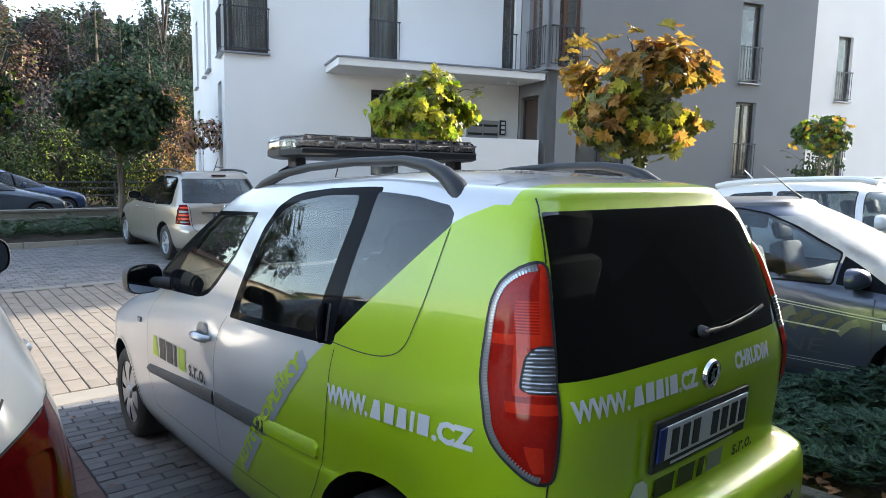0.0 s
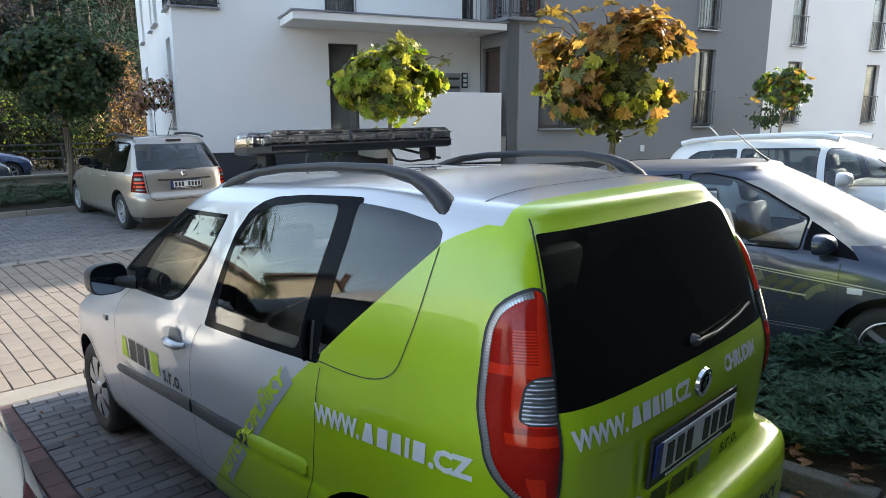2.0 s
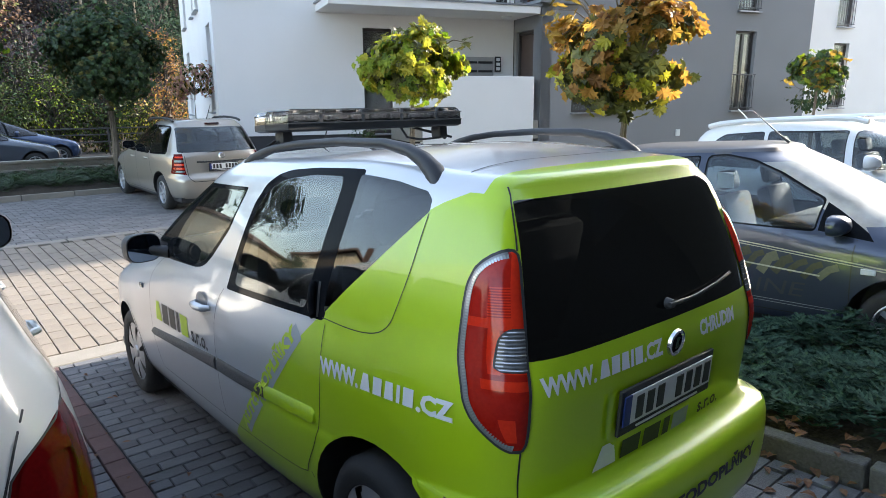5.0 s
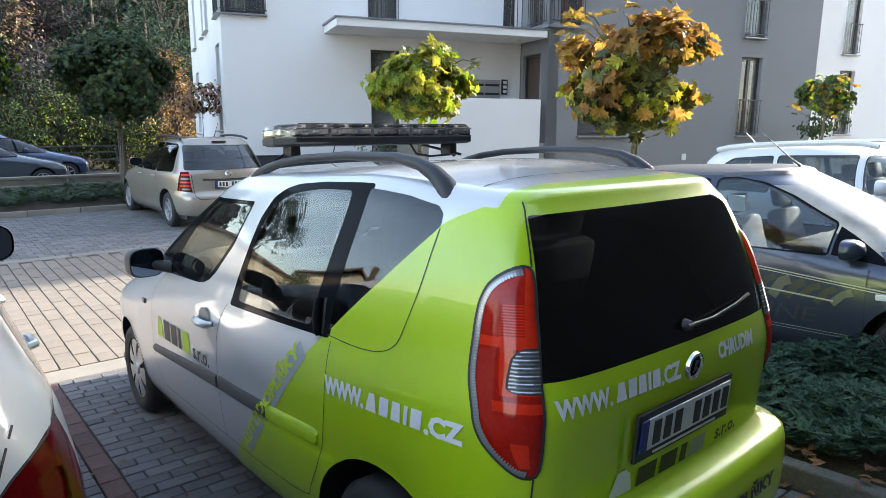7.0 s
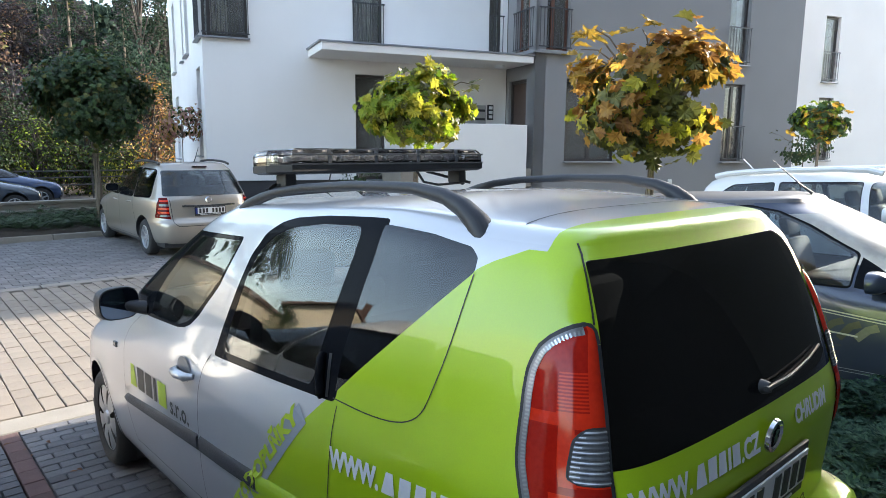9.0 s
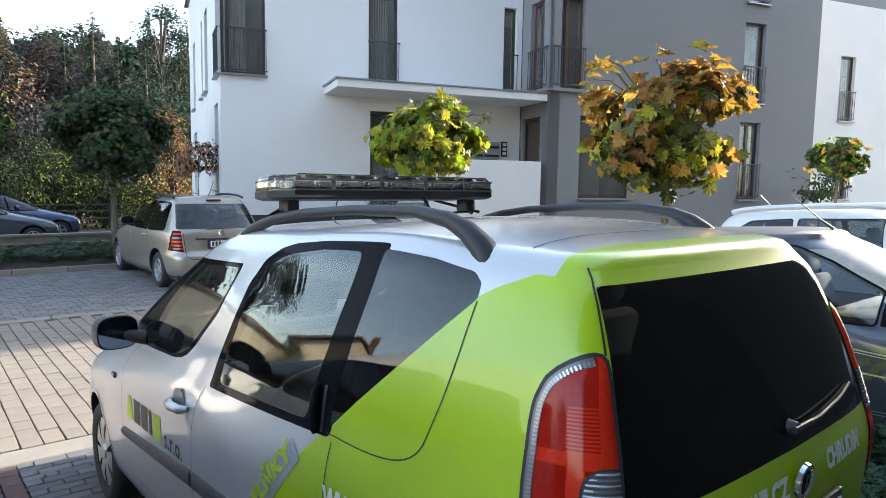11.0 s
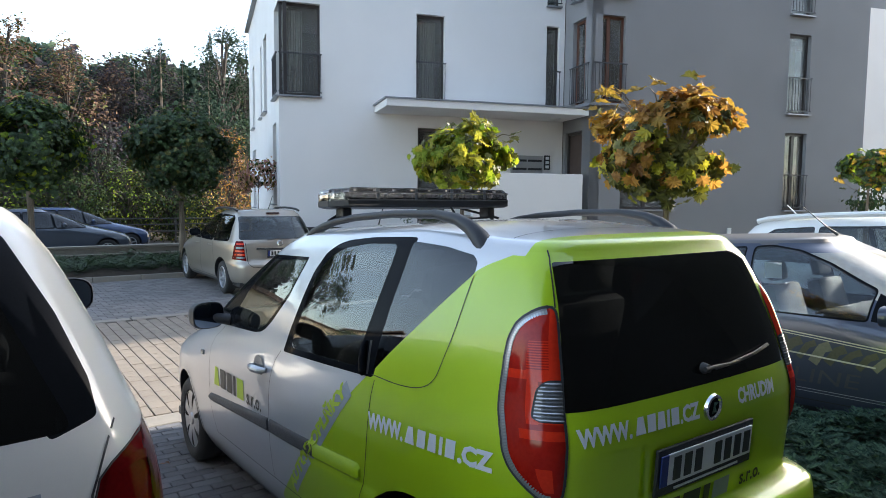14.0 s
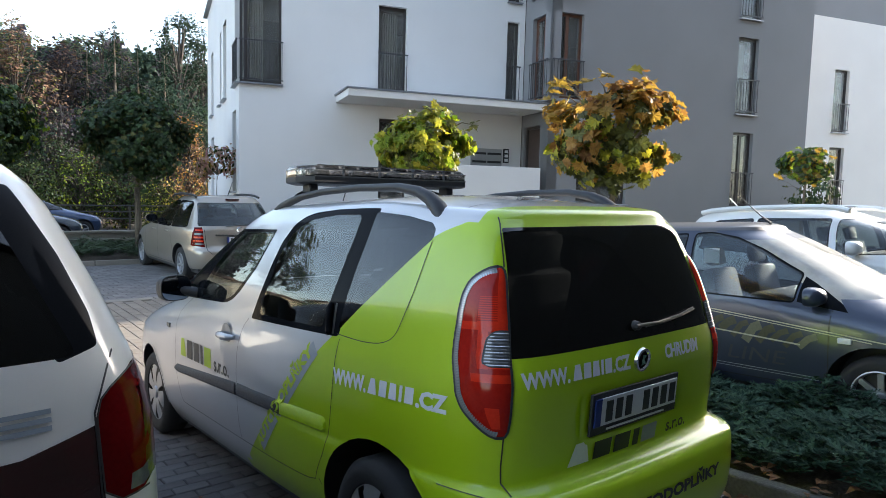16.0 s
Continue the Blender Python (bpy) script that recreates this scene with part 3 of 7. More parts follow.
def regions(bm, rules, default):
    """Sorts the faces by the first rule (way, outline or test, (part, material)) that holds; gives {part: [(face corners, material, normals)]}."""
    out = {}
    bm.normal_update()
    for f in bm.faces:
        c, nr = f.calc_center_median(), f.normal
        key = default
        for way, test, k in rules:
            if way == "side" and abs(nr.x) < 0.15 or way == "rear" and nr.y > -0.12 or way == "roof" and nr.z < 0.4:
                continue
            q = {"side": (c.y, c.z), "rear": (c.x, c.z), "roof": (c.x, c.y)}.get(way)
            if (test(c, nr) if callable(test) else inside(q, test)):
                key = k
                break
        if key is None:
            continue
        name, material = key
        if name[-1] == "*":
            name = (name[:-1], "r" if c.x > 0 else "l")
        else:
            name = (name, "")
        out.setdefault(name, []).append((f, material))
    return out


def skin_parts(bm, found, parent, labels=None, panes=(), liner=None):
    """Makes a mesh of each region; panes get thickness. A dark liner follows inside the painted skin."""
    labels = labels or {}
    for (name, _), faces in found.items():
        mats, idx, vs, fs, ms = [], {}, [], [], []
        nrm = []
        for f, material in faces:
            if material not in mats:
                mats.append(material)
            row = []
            for v in f.verts:
                if v not in idx:
                    idx[v] = len(vs); vs.append(v.co.copy()); nrm.append(v.normal.copy())
                row.append(idx[v])
            fs.append(row); ms.append(mats.index(material))
        if name in panes:
            n = len(vs)
            inner = [p - q * 0.004 for p, q in zip(vs, nrm)]
            edges = {}
            for r in fs:
                for i in range(len(r)):
                    e = (r[i - 1], r[i]); edges[e] = edges.get(e, 0) + 1
            border = [e for e in edges if (e[1], e[0]) not in edges]
            base = list(fs)
            fs = base + [[i + n for i in r[::-1]] for r in base] + [[b, a, a + n, b + n] for a, b in border]
            ms = ms + ms + [0] * len(border)
            vs = vs + inner
            nrm = None
        me = bpy.data.meshes.new(name)
        me.from_pydata([tuple(v) for v in vs], [], fs)
        for a in mats:
            me.materials.append(a)
        me.polygons.foreach_set("material_index", ms)
        me.shade_smooth()
        if nrm:
            me.normals_split_custom_set_from_vertices([tuple(q) for q in nrm])
        else:
            me.set_sharp_from_angle(angle=radians(40))
        ob = new(name, me); ob.parent = parent
        if name in panes:
            ob.visible_shadow = False
        tagged(ob, labels.get(name, ""))
    if liner:
        idx, vs, fs = {}, [], []
        for (name, _), faces in found.items():
            if name in panes:
                continue
            for f, _m in faces:
                row = []
                for v in f.verts:
                    if v not in idx:
                        idx[v] = len(vs); vs.append(tuple(v.co - v.normal * 0.03))
                    row.append(idx[v])
                fs.append(row[::-1])
        me = bpy.data.meshes.new("cabin_lining"); me.from_pydata(vs, [], fs); me.materials.append(liner)
        new("cabin_lining", me).parent = parent


def ribbon(geo, pts, put, width, lift, slot=0):
    """A thin band of even width along points (a, b) of a surface; put(a, b, lift) gives the place."""
    n = len(pts)
    vs = []
    for i in range(n):
        a, b = pts[i]
        p = Vector(put(a, b, lift))
        t = Vector(put(*pts[min(i + 1, n - 1)], lift)) - Vector(put(*pts[max(i - 1, 0)], lift))
        nr = (Vector(put(a + .004, b, lift)) - p).cross(Vector(put(a, b + .004, lift)) - p)
        q = nr.cross(t).normalized() * (width / 2)
        vs += [p - q, p + q]
    geo.add(vs, [(2 * i, 2 * i + 1, 2 * i + 3, 2 * i + 2) for i in range(n - 1)], None, slot)


def dense(pts, step=0.03):
    out = []
    for i in range(len(pts) - 1):
        a, b = Vector(pts[i]), Vector(pts[i + 1])
        k = max(1, int((b - a).length / step))
        out += [tuple(a.lerp(b, j / k)) for j in range(k)]
    return out + [tuple(pts[-1])]


def wheel_cover(w, r):
    """A full plastic wheel cover with slots between broad spokes."""
    R, n = r * .755, 112
    rings = [(0.0, .004), (.10, .004), (.17, .002), (.20, -.008), (.34, -.004), (.42, -.002), (.60, -.002), (.78, -.005), (.86, -.010), (.93, -.008), (1.0, -.006), (1.02, -.014)]
    geo = Geo()
    for f, x in rings:
        geo.v += [(x, R * max(f, .002) * math.cos(2 * math.pi * k / n), R * max(f, .002) * math.sin(2 * math.pi * k / n)) for k in range(n)]
    for i in range(len(rings) - 1):
        for k in range(n):
            around = k % 16
            if 5 <= i <= 7 and (around < 4 or i == 7 and around < 5) or i == 4 and 1 <= around < 3:
                continue
            geo.f.append((i * n + k, i * n + (k + 1) % n, (i + 1) * n + (k + 1) % n, (i + 1) * n + k)); geo.m.append(0)
    part("wheel_cover", geo, [ALLOY], w, "silver slotted plastic wheel cover", True)
    # Flat black backing paints the dark seen through the slots.
    part("steel_rim", Geo().lathe([(0.001, -.040), (R * .98, -.040)], 32, "x"), [BLACK], w)
    return w


def wheel_parts(parent, x, y, z, r, sgn, spokes=7, wide=0.19, cap=True, rim_mat=None):
    """A wheel as a part with tyre, rim and spokes; sgn is the outer side along x."""
    w = new("wheel"); w.parent = parent; w.matrix_basis = Matrix.Translation((x, y, z)) @ Matrix.Scale(sgn, 4, (1, 0, 0))
    rr = r * 0.66
    prof = [(rr * .96, -wide * .9), (r * .92, -wide * .95), (r, -wide * .8), (r, -wide * .15), (r * .965, -.015), (r * .90, .004), (r * .80, .008), (rr * 1.02, -.004), (rr * .98, -.02)]
    part("tyre", Geo().lathe(prof, 40, "x"), [RUBBER], w, "", True)
    rim = Geo()
    if cap:
        return wheel_cover(w, r)
    rim.lathe([(rr * 1.0, -.006), (rr * .95, -.002), (rr * .90, -.022), (rr * .88, -.06)], 40, "x")
    rim.lathe([(0.001, -.008), (rr * .16, -.010), (rr * .22, -.03), (rr * .20, -.05)], 24, "x")
    for k in range(spokes):
        m = Matrix.Rotation(2 * math.pi * k / spokes, 4, "X")
        a = b = rr * .10
        vs = [(-.026, -a, rr * .15), (-.026, a, rr * .15), (-.018, b, rr * .93), (-.018, -b, rr * .93)]
        vs += [(p[0] - .02, p[1] * 1.15, p[2]) for p in vs]
        rim.add(vs, [(0, 1, 2, 3), (0, 4, 5, 1), (1, 5, 6, 2), (3, 2, 6, 7), (0, 3, 7, 4)], m)
    part("rim", rim, [rim_mat or ALLOY], w, "", True)
    # Flat black backing paints the shade between the spokes.
    part("brake_disc", Geo().lathe([(0.001, -.075), (rr * .9, -.075)], 24, "x"), [BLACK], w)
    return w


def seat_geo(geo, x, y, z, slot=0):
    geo.box((x, y + 0.22, z + 0.08), (0.48, 0.50, 0.18), 0.05, None, slot)
    m = Matrix.Translation((x, y, z + 0.1)) @ Matrix.Rotation(radians(14), 4, "X")
    geo.box((0, 0, 0.28), (0.47, 0.14, 0.58), 0.05, m, slot)
    geo.box((0, 0.0, 0.68), (0.26, 0.09, 0.17), 0.04, m, slot)


def plate_bars(parent, put_m, w=0.52, h=0.11, chars=(0, 1, 2, 3.9, 4.9, 5.9, 6.9)):
    """A number plate in its frame, with plain bars in place of the number."""
    p = new("number_plate"); p.parent = parent; p.matrix_basis = put_m
    part("plate_frame", Geo().box((0, 0, 0), (w + 0.02, 0.012, h + 0.045), 0.003), [BLACK], p, "black holder with a line of small print")
    part("plate_sheet", Geo().box((0.012, -0.010, 0.008), (w - 0.035, 0.006, h - 0.008), 0.002), [PLATE_W], p)
    part("country_band", Geo().box((-w / 2 + 0.018, -0.011, 0.008), (0.036, 0.006, h - 0.008), 0.002), [PLATE_B], p)
    for k in chars:
        part("bar", Geo().box((-w / 2 + 0.080 + k * 0.058, -0.0145, 0.008), (0.038, 0.003, h * 0.70), 0.001), [DARK_LET], p)
    part("small_print_bar", Geo().box((0.0, -0.0095, -h / 2 - 0.006), (w * 0.7, 0.003, 0.007)), [PLATE_W], p)
    return p


# ---- the silver and green service car ----
CARM = Matrix.Translation((0, 3.346, 0)) @ Matrix.Rotation(radians(-3.5), 4, "X") @ Matrix.Translation((0, -3.346, 0))
van = thing("service_car", "silver high-roofed car with lime-green vinyl rear and roof light bar", "car", CARM)
VZ = [.18, .28, .36, .50, .58, .600, .622, .75, .85, .95, 1.06, 1.15, 1.25, 1.35, 1.45, 1.54, 1.575]
VW = [.74, .80, .825, .842, .846, .846, .846, .848, .846, .836, .808, .790, .759, .726, .690, .660, .634]
VR = [-.17, -.25, -.275, -.285, -.28, -.262, -.168, -.182, -.197, -.2065, -.188, -.163, -.130, -.092, -.052, -.021, -.006]
VF = [4.05, 4.18, 4.22, 4.24, 4.23, 4.22, 4.21, 4.15, 3.92, 3.55, 3.08, 2.91, 2.74, 2.55, 2.34, 2.13, 2.02]
TAIL = [(0, 0), (.004, .28), (.012, .50), (.028, .66), (.055, .755), (.10, .81), (.17, .848), (.28, .88), (.50, .92), (.92, .965), (1.3, .99), (1.6, 1.0)]
NOSE = [(0, 0), (.02, .35), (.06, .55), (.14, .72), (.26, .83), (.45, .92), (.75, .975), (1.1, 1.0)]
NOSE_TOP = [(0, 0), (.015, .30), (.05, .53), (.10, .70), (.16, .83), (.22, .91), (.29, .96), (.36, .985), (.5, .995), (1.1, 1.0)]
TAIL_TOP = [(0, 0), (.003, .30), (.009, .53), (.018, .68), (.032, .775), (.06, .830), (.11, .860), (.17, .875), (.28, .893), (.50, .925), (.92, .965), (1.3, .99), (1.6, 1.0)]
vs_ = Shell(VZ, VW, VR, VF, TAIL, NOSE, 1.575, 0.055, 0.42, TAIL_TOP, nose_top=NOSE_TOP)
lev = [.18, .22, .28, .32, .36, .41, .46, .51, .56, .59, .605, .62, .635, .65, .68, .72, .78, .84, .90, .95, 1.0, 1.03, 1.06, 1.10, 1.15, 1.2, 1.25, 1.3, 1.35, 1.4, 1.45, 1.49, 1.52, 1.545, 1.562, 1.575]
bm = vs_.mesh(lev)

FWG = rounded([(1.93, 1.460), (1.508, 1.460), (1.60, 1.305), (1.72, 1.190), (1.80, 1.127), (1.87, 1.102), (1.94, 1.086), (2.23, 1.080), (2.31, 1.098), (2.305, 1.130), (2.195, 1.262), (2.05, 1.384)], .012)
FOUT = rounded([(1.990, 1.482), (1.486, 1.476), (1.590, 1.282), (1.722, 1.152), (1.80, 1.104), (1.862, 1.084), (1.94, 1.073), (2.36, 1.060), (2.60, 1.060), (2.66, 1.10), (2.54, 1.240), (2.28, 1.385), (2.08, 1.478)], .010)
RDG = rounded([(1.440, 1.058), (.832, 1.060), (.742, 1.538), (.95, 1.540), (1.146, 1.521), (1.255, 1.486), (1.330, 1.432), (1.378, 1.34), (1.398, 1.21)], .03)
TRIM = rounded([(1.525, 1.03), (.705, 1.036), (.685, 1.2), (.645, 1.45), (.630, 1.566), (.95, 1.566), (1.134, 1.556), (1.22, 1.538), (1.314, 1.496), (1.388, 1.415), (1.432, 1.29), (1.465, 1.17)], .02)
QG = rounded([(.645, 1.55), (.44, 1.545), (.300, 1.526), (.270, 1.49), (.268, 1.440), (.712, 1.062), (.685, 1.3)], .012)
ARCH_R = [(.44 + .375 * math.cos(a), .30 + .385 * math.sin(a)) for a in np.linspace(-.5, math.pi + .5, 26)]
ARCH_F = [(3.33 + .36 * math.cos(a), .30 + .365 * math.sin(a)) for a in np.linspace(-.5, math.pi + .5, 26)]
RW = rounded([(-.528, 1.510), (.488, 1.510), (.556, 1.050), (-.630, 1.050)], .014)
OUTER = [(float(vs_.W(z) * np.interp(d, vs_.rd, vs_.ratios(z))), z) for z, d in ((1.347, .049), (1.338, .085), (1.308, .143), (1.258, .183), (1.220, .199), (1.183, .212), (1.140, .224), (1.102, .235), (1.060, .243), (1.022, .244), (.980, .239), (.940, .231), (.905, .214), (.875, .190), (.840, .148), (.808, .105), (.796, .075))]
LIGHT_L = softened([(-x, z) for x, z in OUTER] + [(-.648, .805), (-.643, .86), (-.641, .94), (-.620, 1.10), (-.598, 1.235), (-.577, 1.328)])
LIGHT_R = softened(OUTER + [(.620, .800), (.590, .86), (.578, .94), (.560, 1.10), (.543, 1.235), (.532, 1.328)])
LIGHTS = [LIGHT_R, LIGHT_L[::-1]]
CLEAR = [rounded(p, .010, 2) for p in ([(.556, 1.140), (.622, 1.138), (.642, 1.115), (.662, 1.032), (.655, 1.024), (.566, 1.024)], [(-.612, 1.140), (-.640, 1.138), (-.656, 1.115), (-.676, 1.032), (-.668, 1.024), (-.625, 1.024)])]
GREENLINE = [(1.565, .335), (.720, 1.060), (.262, 1.450), (.10, 1.57)]
GREENP = GREENLINE + [(-.6, 1.57), (-.6, .15), (1.79, .15)]
for q in (FWG, FOUT, RDG, TRIM, QG, ARCH_R, ARCH_F):
    cut(bm, q, "side")
for i in range(3):
    cut(bm, [GREENLINE[i], GREENLINE[i + 1]], "side")
for q in (RW, *LIGHTS):
    cut(bm, q, "rear")
cut(bm, [(-1, .085), (1, .085)], "roof")


def is_green(c):
    if c.z > 1.545:
        return c.y < .085
    return inside((c.y, c.z), GREENP)


RED_DEEP = mat("deep_red_tail_lens", (0.33, 0.009, 0.005), 0.10, 0, 0.08, 12, 90, 0.0, 0.0, spec=0.30, alt=(0.40, 0.014, 0.006))


rules = [("side", ARCH_R, None), ("side", ARCH_F, None),
         ("side", RDG, ("rear_door_window*", WIN)), ("side", QG, ("quarter_window*", DARKWIN)), ("side", TRIM, ("window_trim*", BLACK_GLOSS)),
         ("side", FWG, ("front_door_window*", WIN)), ("side", FOUT, ("window_trim*", BLACK_GLOSS)),
         ("rear", RW, ("rear_window", PRIVACY)),
         *[("rear", q, ("light_housing*", BLACK)) for q in LIGHTS],
         ("any", lambda c, n: n.y > .25 and 1.12 < c.z < 1.5 and c.y > 2.0 and abs(c.x) < .72, ("windscreen", WIN)),
         ("any", lambda c, n: c.z < .605 and c.y < .15, ("rear_bumper", GREEN)),
         ("any", lambda c, n: c.z < .24 and c.y > .15, ("sill", GREY_TRIM)),
         ("any", lambda c, n: abs(c.x) < .635 and c.y < .08 and c.z < 1.56, ("tailgate", GREEN)),
         ("any", lambda c, n: c.z > 1.545 and c.y < .085, ("roof_rear", GREEN)),
         ("any", lambda c, n: c.z > 1.562, ("roof", SILVER)),
         ("any", lambda c, n: .69 < c.y < 1.66 and c.z < 1.05 and is_green(c), ("rear_door*", GREEN)),
         ("any", lambda c, n: .69 < c.y < 1.66 and c.z < 1.05, ("rear_door*", SILVER)),
         ("any", lambda c, n: 1.66 <= c.y < 2.66 and c.z < 1.09, ("front_door*", SILVER)),
         ("any", lambda c, n: is_green(c), ("rear_quarter*", GREEN))]
found = regions(bm, rules, ("body", SILVER))
skin_parts(bm, found, van, {"rear_window": "dark privacy glass", "window_trim": "gloss black pillar trim", "rear_bumper": "lime-green bumper",
                            "tailgate": "lime-green tailgate", "roof": "silver roof skin", "rear_quarter": "lime-green vinyl"},
           ("rear_door_window", "quarter_window", "front_door_window", "rear_window", "windscreen"), INTERIOR)
bm.free()


def on_side(sgn):
    return lambda y, z, lift: (sgn * (vs_.x(y, z) + lift), y, z)


def on_rear(x, z, lift):
    return (x, vs_.yrear(x, z) - lift, z)


def on_tail(x, z, lift):
    """A place on the tail, lifted square to the skin."""
    p = Vector(on_rear(x, z, 0))
    n = (Vector(on_rear(x + .003, z, 0)) - Vector(on_rear(x - .003, z, 0))).cross(Vector(on_rear(x, z + .003, 0)) - Vector(on_rear(x, z - .003, 0))).normalized()
    return tuple(p + n * (lift if n.y < 0 else -lift))


def side_text(words, y0, z0, length, height, material, name, parent=van, up=0.0, lift=.0025, sgn=-1):
    """Lettering on the left flank: starts at y0 and runs to the rear; up turns it in radians."""
    u, fs = text_flat(words, height, .02 if words.islower() else .052)
    u[:, 0] *= length / u[:, 0].max()
    put, geo = on_side(sgn), Geo()
    c, s = math.cos(up), math.sin(up)
    geo.add([put(y0 - (a * c - b * s), z0 + a * s + b * c, lift) for a, b in u], fs)
    return part(name, geo, [material], parent)


def rear_text(words, x0, z0, length, height, material, name, lift=.0025):
    u, fs = text_flat(words, height, .02 if words.islower() else .045)
    u[:, 0] *= length / u[:, 0].max()
    geo = Geo().add([on_rear(x0 + a, z0 + b, lift) for a, b in u], fs)
    return part(name, geo, [material], van)


def span(poly, z):
    """The inner and outer edge of a tail outline at a height."""
    hits = []
    for i in range(len(poly)):
        (x1, z1), (x2, z2) = poly[i - 1], poly[i]
        if (z1 > z) != (z2 > z):
            hits.append(x1 + (x2 - x1) * (z - z1) / (z2 - z1))
    return sorted((min(hits), max(hits)), key=abs)


def tail_lens(poly, pane):
    """A moulded lamp lens that stands proud of the skin, with brighter and deeper red fields, fine ribs and a clear pane."""
    low, high = min(z for x, z in poly) + .003, max(z for x, z in poly) - .003

    def on_lens(x, z, lift):
        inner, outer = span(poly, z)
        u, v = (x - inner) / (outer - inner), 2 * (z - low) / (high - low) - 1
        return on_tail(x, z, lift + .003 + .013 * (1 - abs(2 * u - 1) ** 3) * (1 - abs(v) ** 7))

    def sheet(outline, rows, cols, lift, slot_at):
        geo = Geo()
        zs_ = np.linspace(min(z for x, z in outline) + .0015, max(z for x, z in outline) - .0015, rows)
        for r, z in enumerate(zs_):
            inner, outer = span(outline, z)
            geo.v += [on_lens(inner + (outer - inner) * c / (cols - 1), z, lift(r) if callable(lift) else lift) for c in range(cols)]
        for r in range(rows - 1):
            for c in range(cols - 1):
                k = r * cols + c
                geo.f.append((k, k + 1, k + cols + 1, k + cols)); geo.m.append(slot_at((c + .5) / (cols - 1), (zs_[r] + zs_[r + 1]) / 2, r))
        return geo

    def red(u, z, r):
        if z > 1.165:
            return 0 if u < .30 or r % 2 == 0 and u < .72 and z < 1.25 else 1
        if z > 1.140:
            return 0
        if z > 1.015:
            return 0 if .52 < u < .70 or r % 4 == 0 and u < .7 else 1
        return 0 if .975 < z < 1.0 and u < .8 or .83 < z < .90 and .3 < u < .62 else 1
    lamp = part("tail_light", sheet(poly, 150, 40, 0.0, red), [RED_LENS, RED_DEEP], van, "tall red lens with a clear pane", True)
    part("pane_edge", sheet(grown(pane, .003), 40, 12, .0008, lambda u, z, r: 0), [BLACK], lamp, "", True)
    part("clear_pane", sheet(pane, 45, 12, lambda r: .0016 + .0016 * (r % 4 < 2), lambda u, z, r: 1 if r % 4 == 1 and (r % 8 == 1 or u > .8) else 0), [CLEAR_LENS, STRIP], lamp, "ribbed clear pane")


def trim_strip(frames_, a, b, lift, spans):
    """A band along the lamp's edge between two distances from it; spans are pairs of steps."""
    geo = Geo()
    for i, j in spans:
        vs = [p + q * d + n * lift for p, n, q in frames_[i:j + 1] for d in (a, b)]
        geo.add(vs, [(2 * k, 2 * k + 1, 2 * k + 3, 2 * k + 2) for k in range(j - i)])
    return geo


# seams, mouldings, handles on both flanks
SEAMS = [[(2.45, 1.075), (2.60, 1.0), (2.65, .90), (2.70, .62), (2.64, .45), (2.60, .385)], [(1.545, 1.03), (1.60, .97), (1.645, .85), (1.66, .70), (1.655, .45), (1.64, .385)],
         [(.69, 1.03), (.695, .9), (.72, .72), (.76, .57), (.83, .47), (.86, .41)], [(2.60, .385), (1.64, .385), (.95, .39), (.86, .41)],
         [(.715, 1.048), (.54, 1.036), (.42, 1.043), (.355, 1.075), (.325, 1.14), (.295, 1.25), (.268, 1.435)], [(.79, .30), (.79, .36), (.83, .42)],
         [(.10, .605), (-.02, .605), (-.15, .605)]]
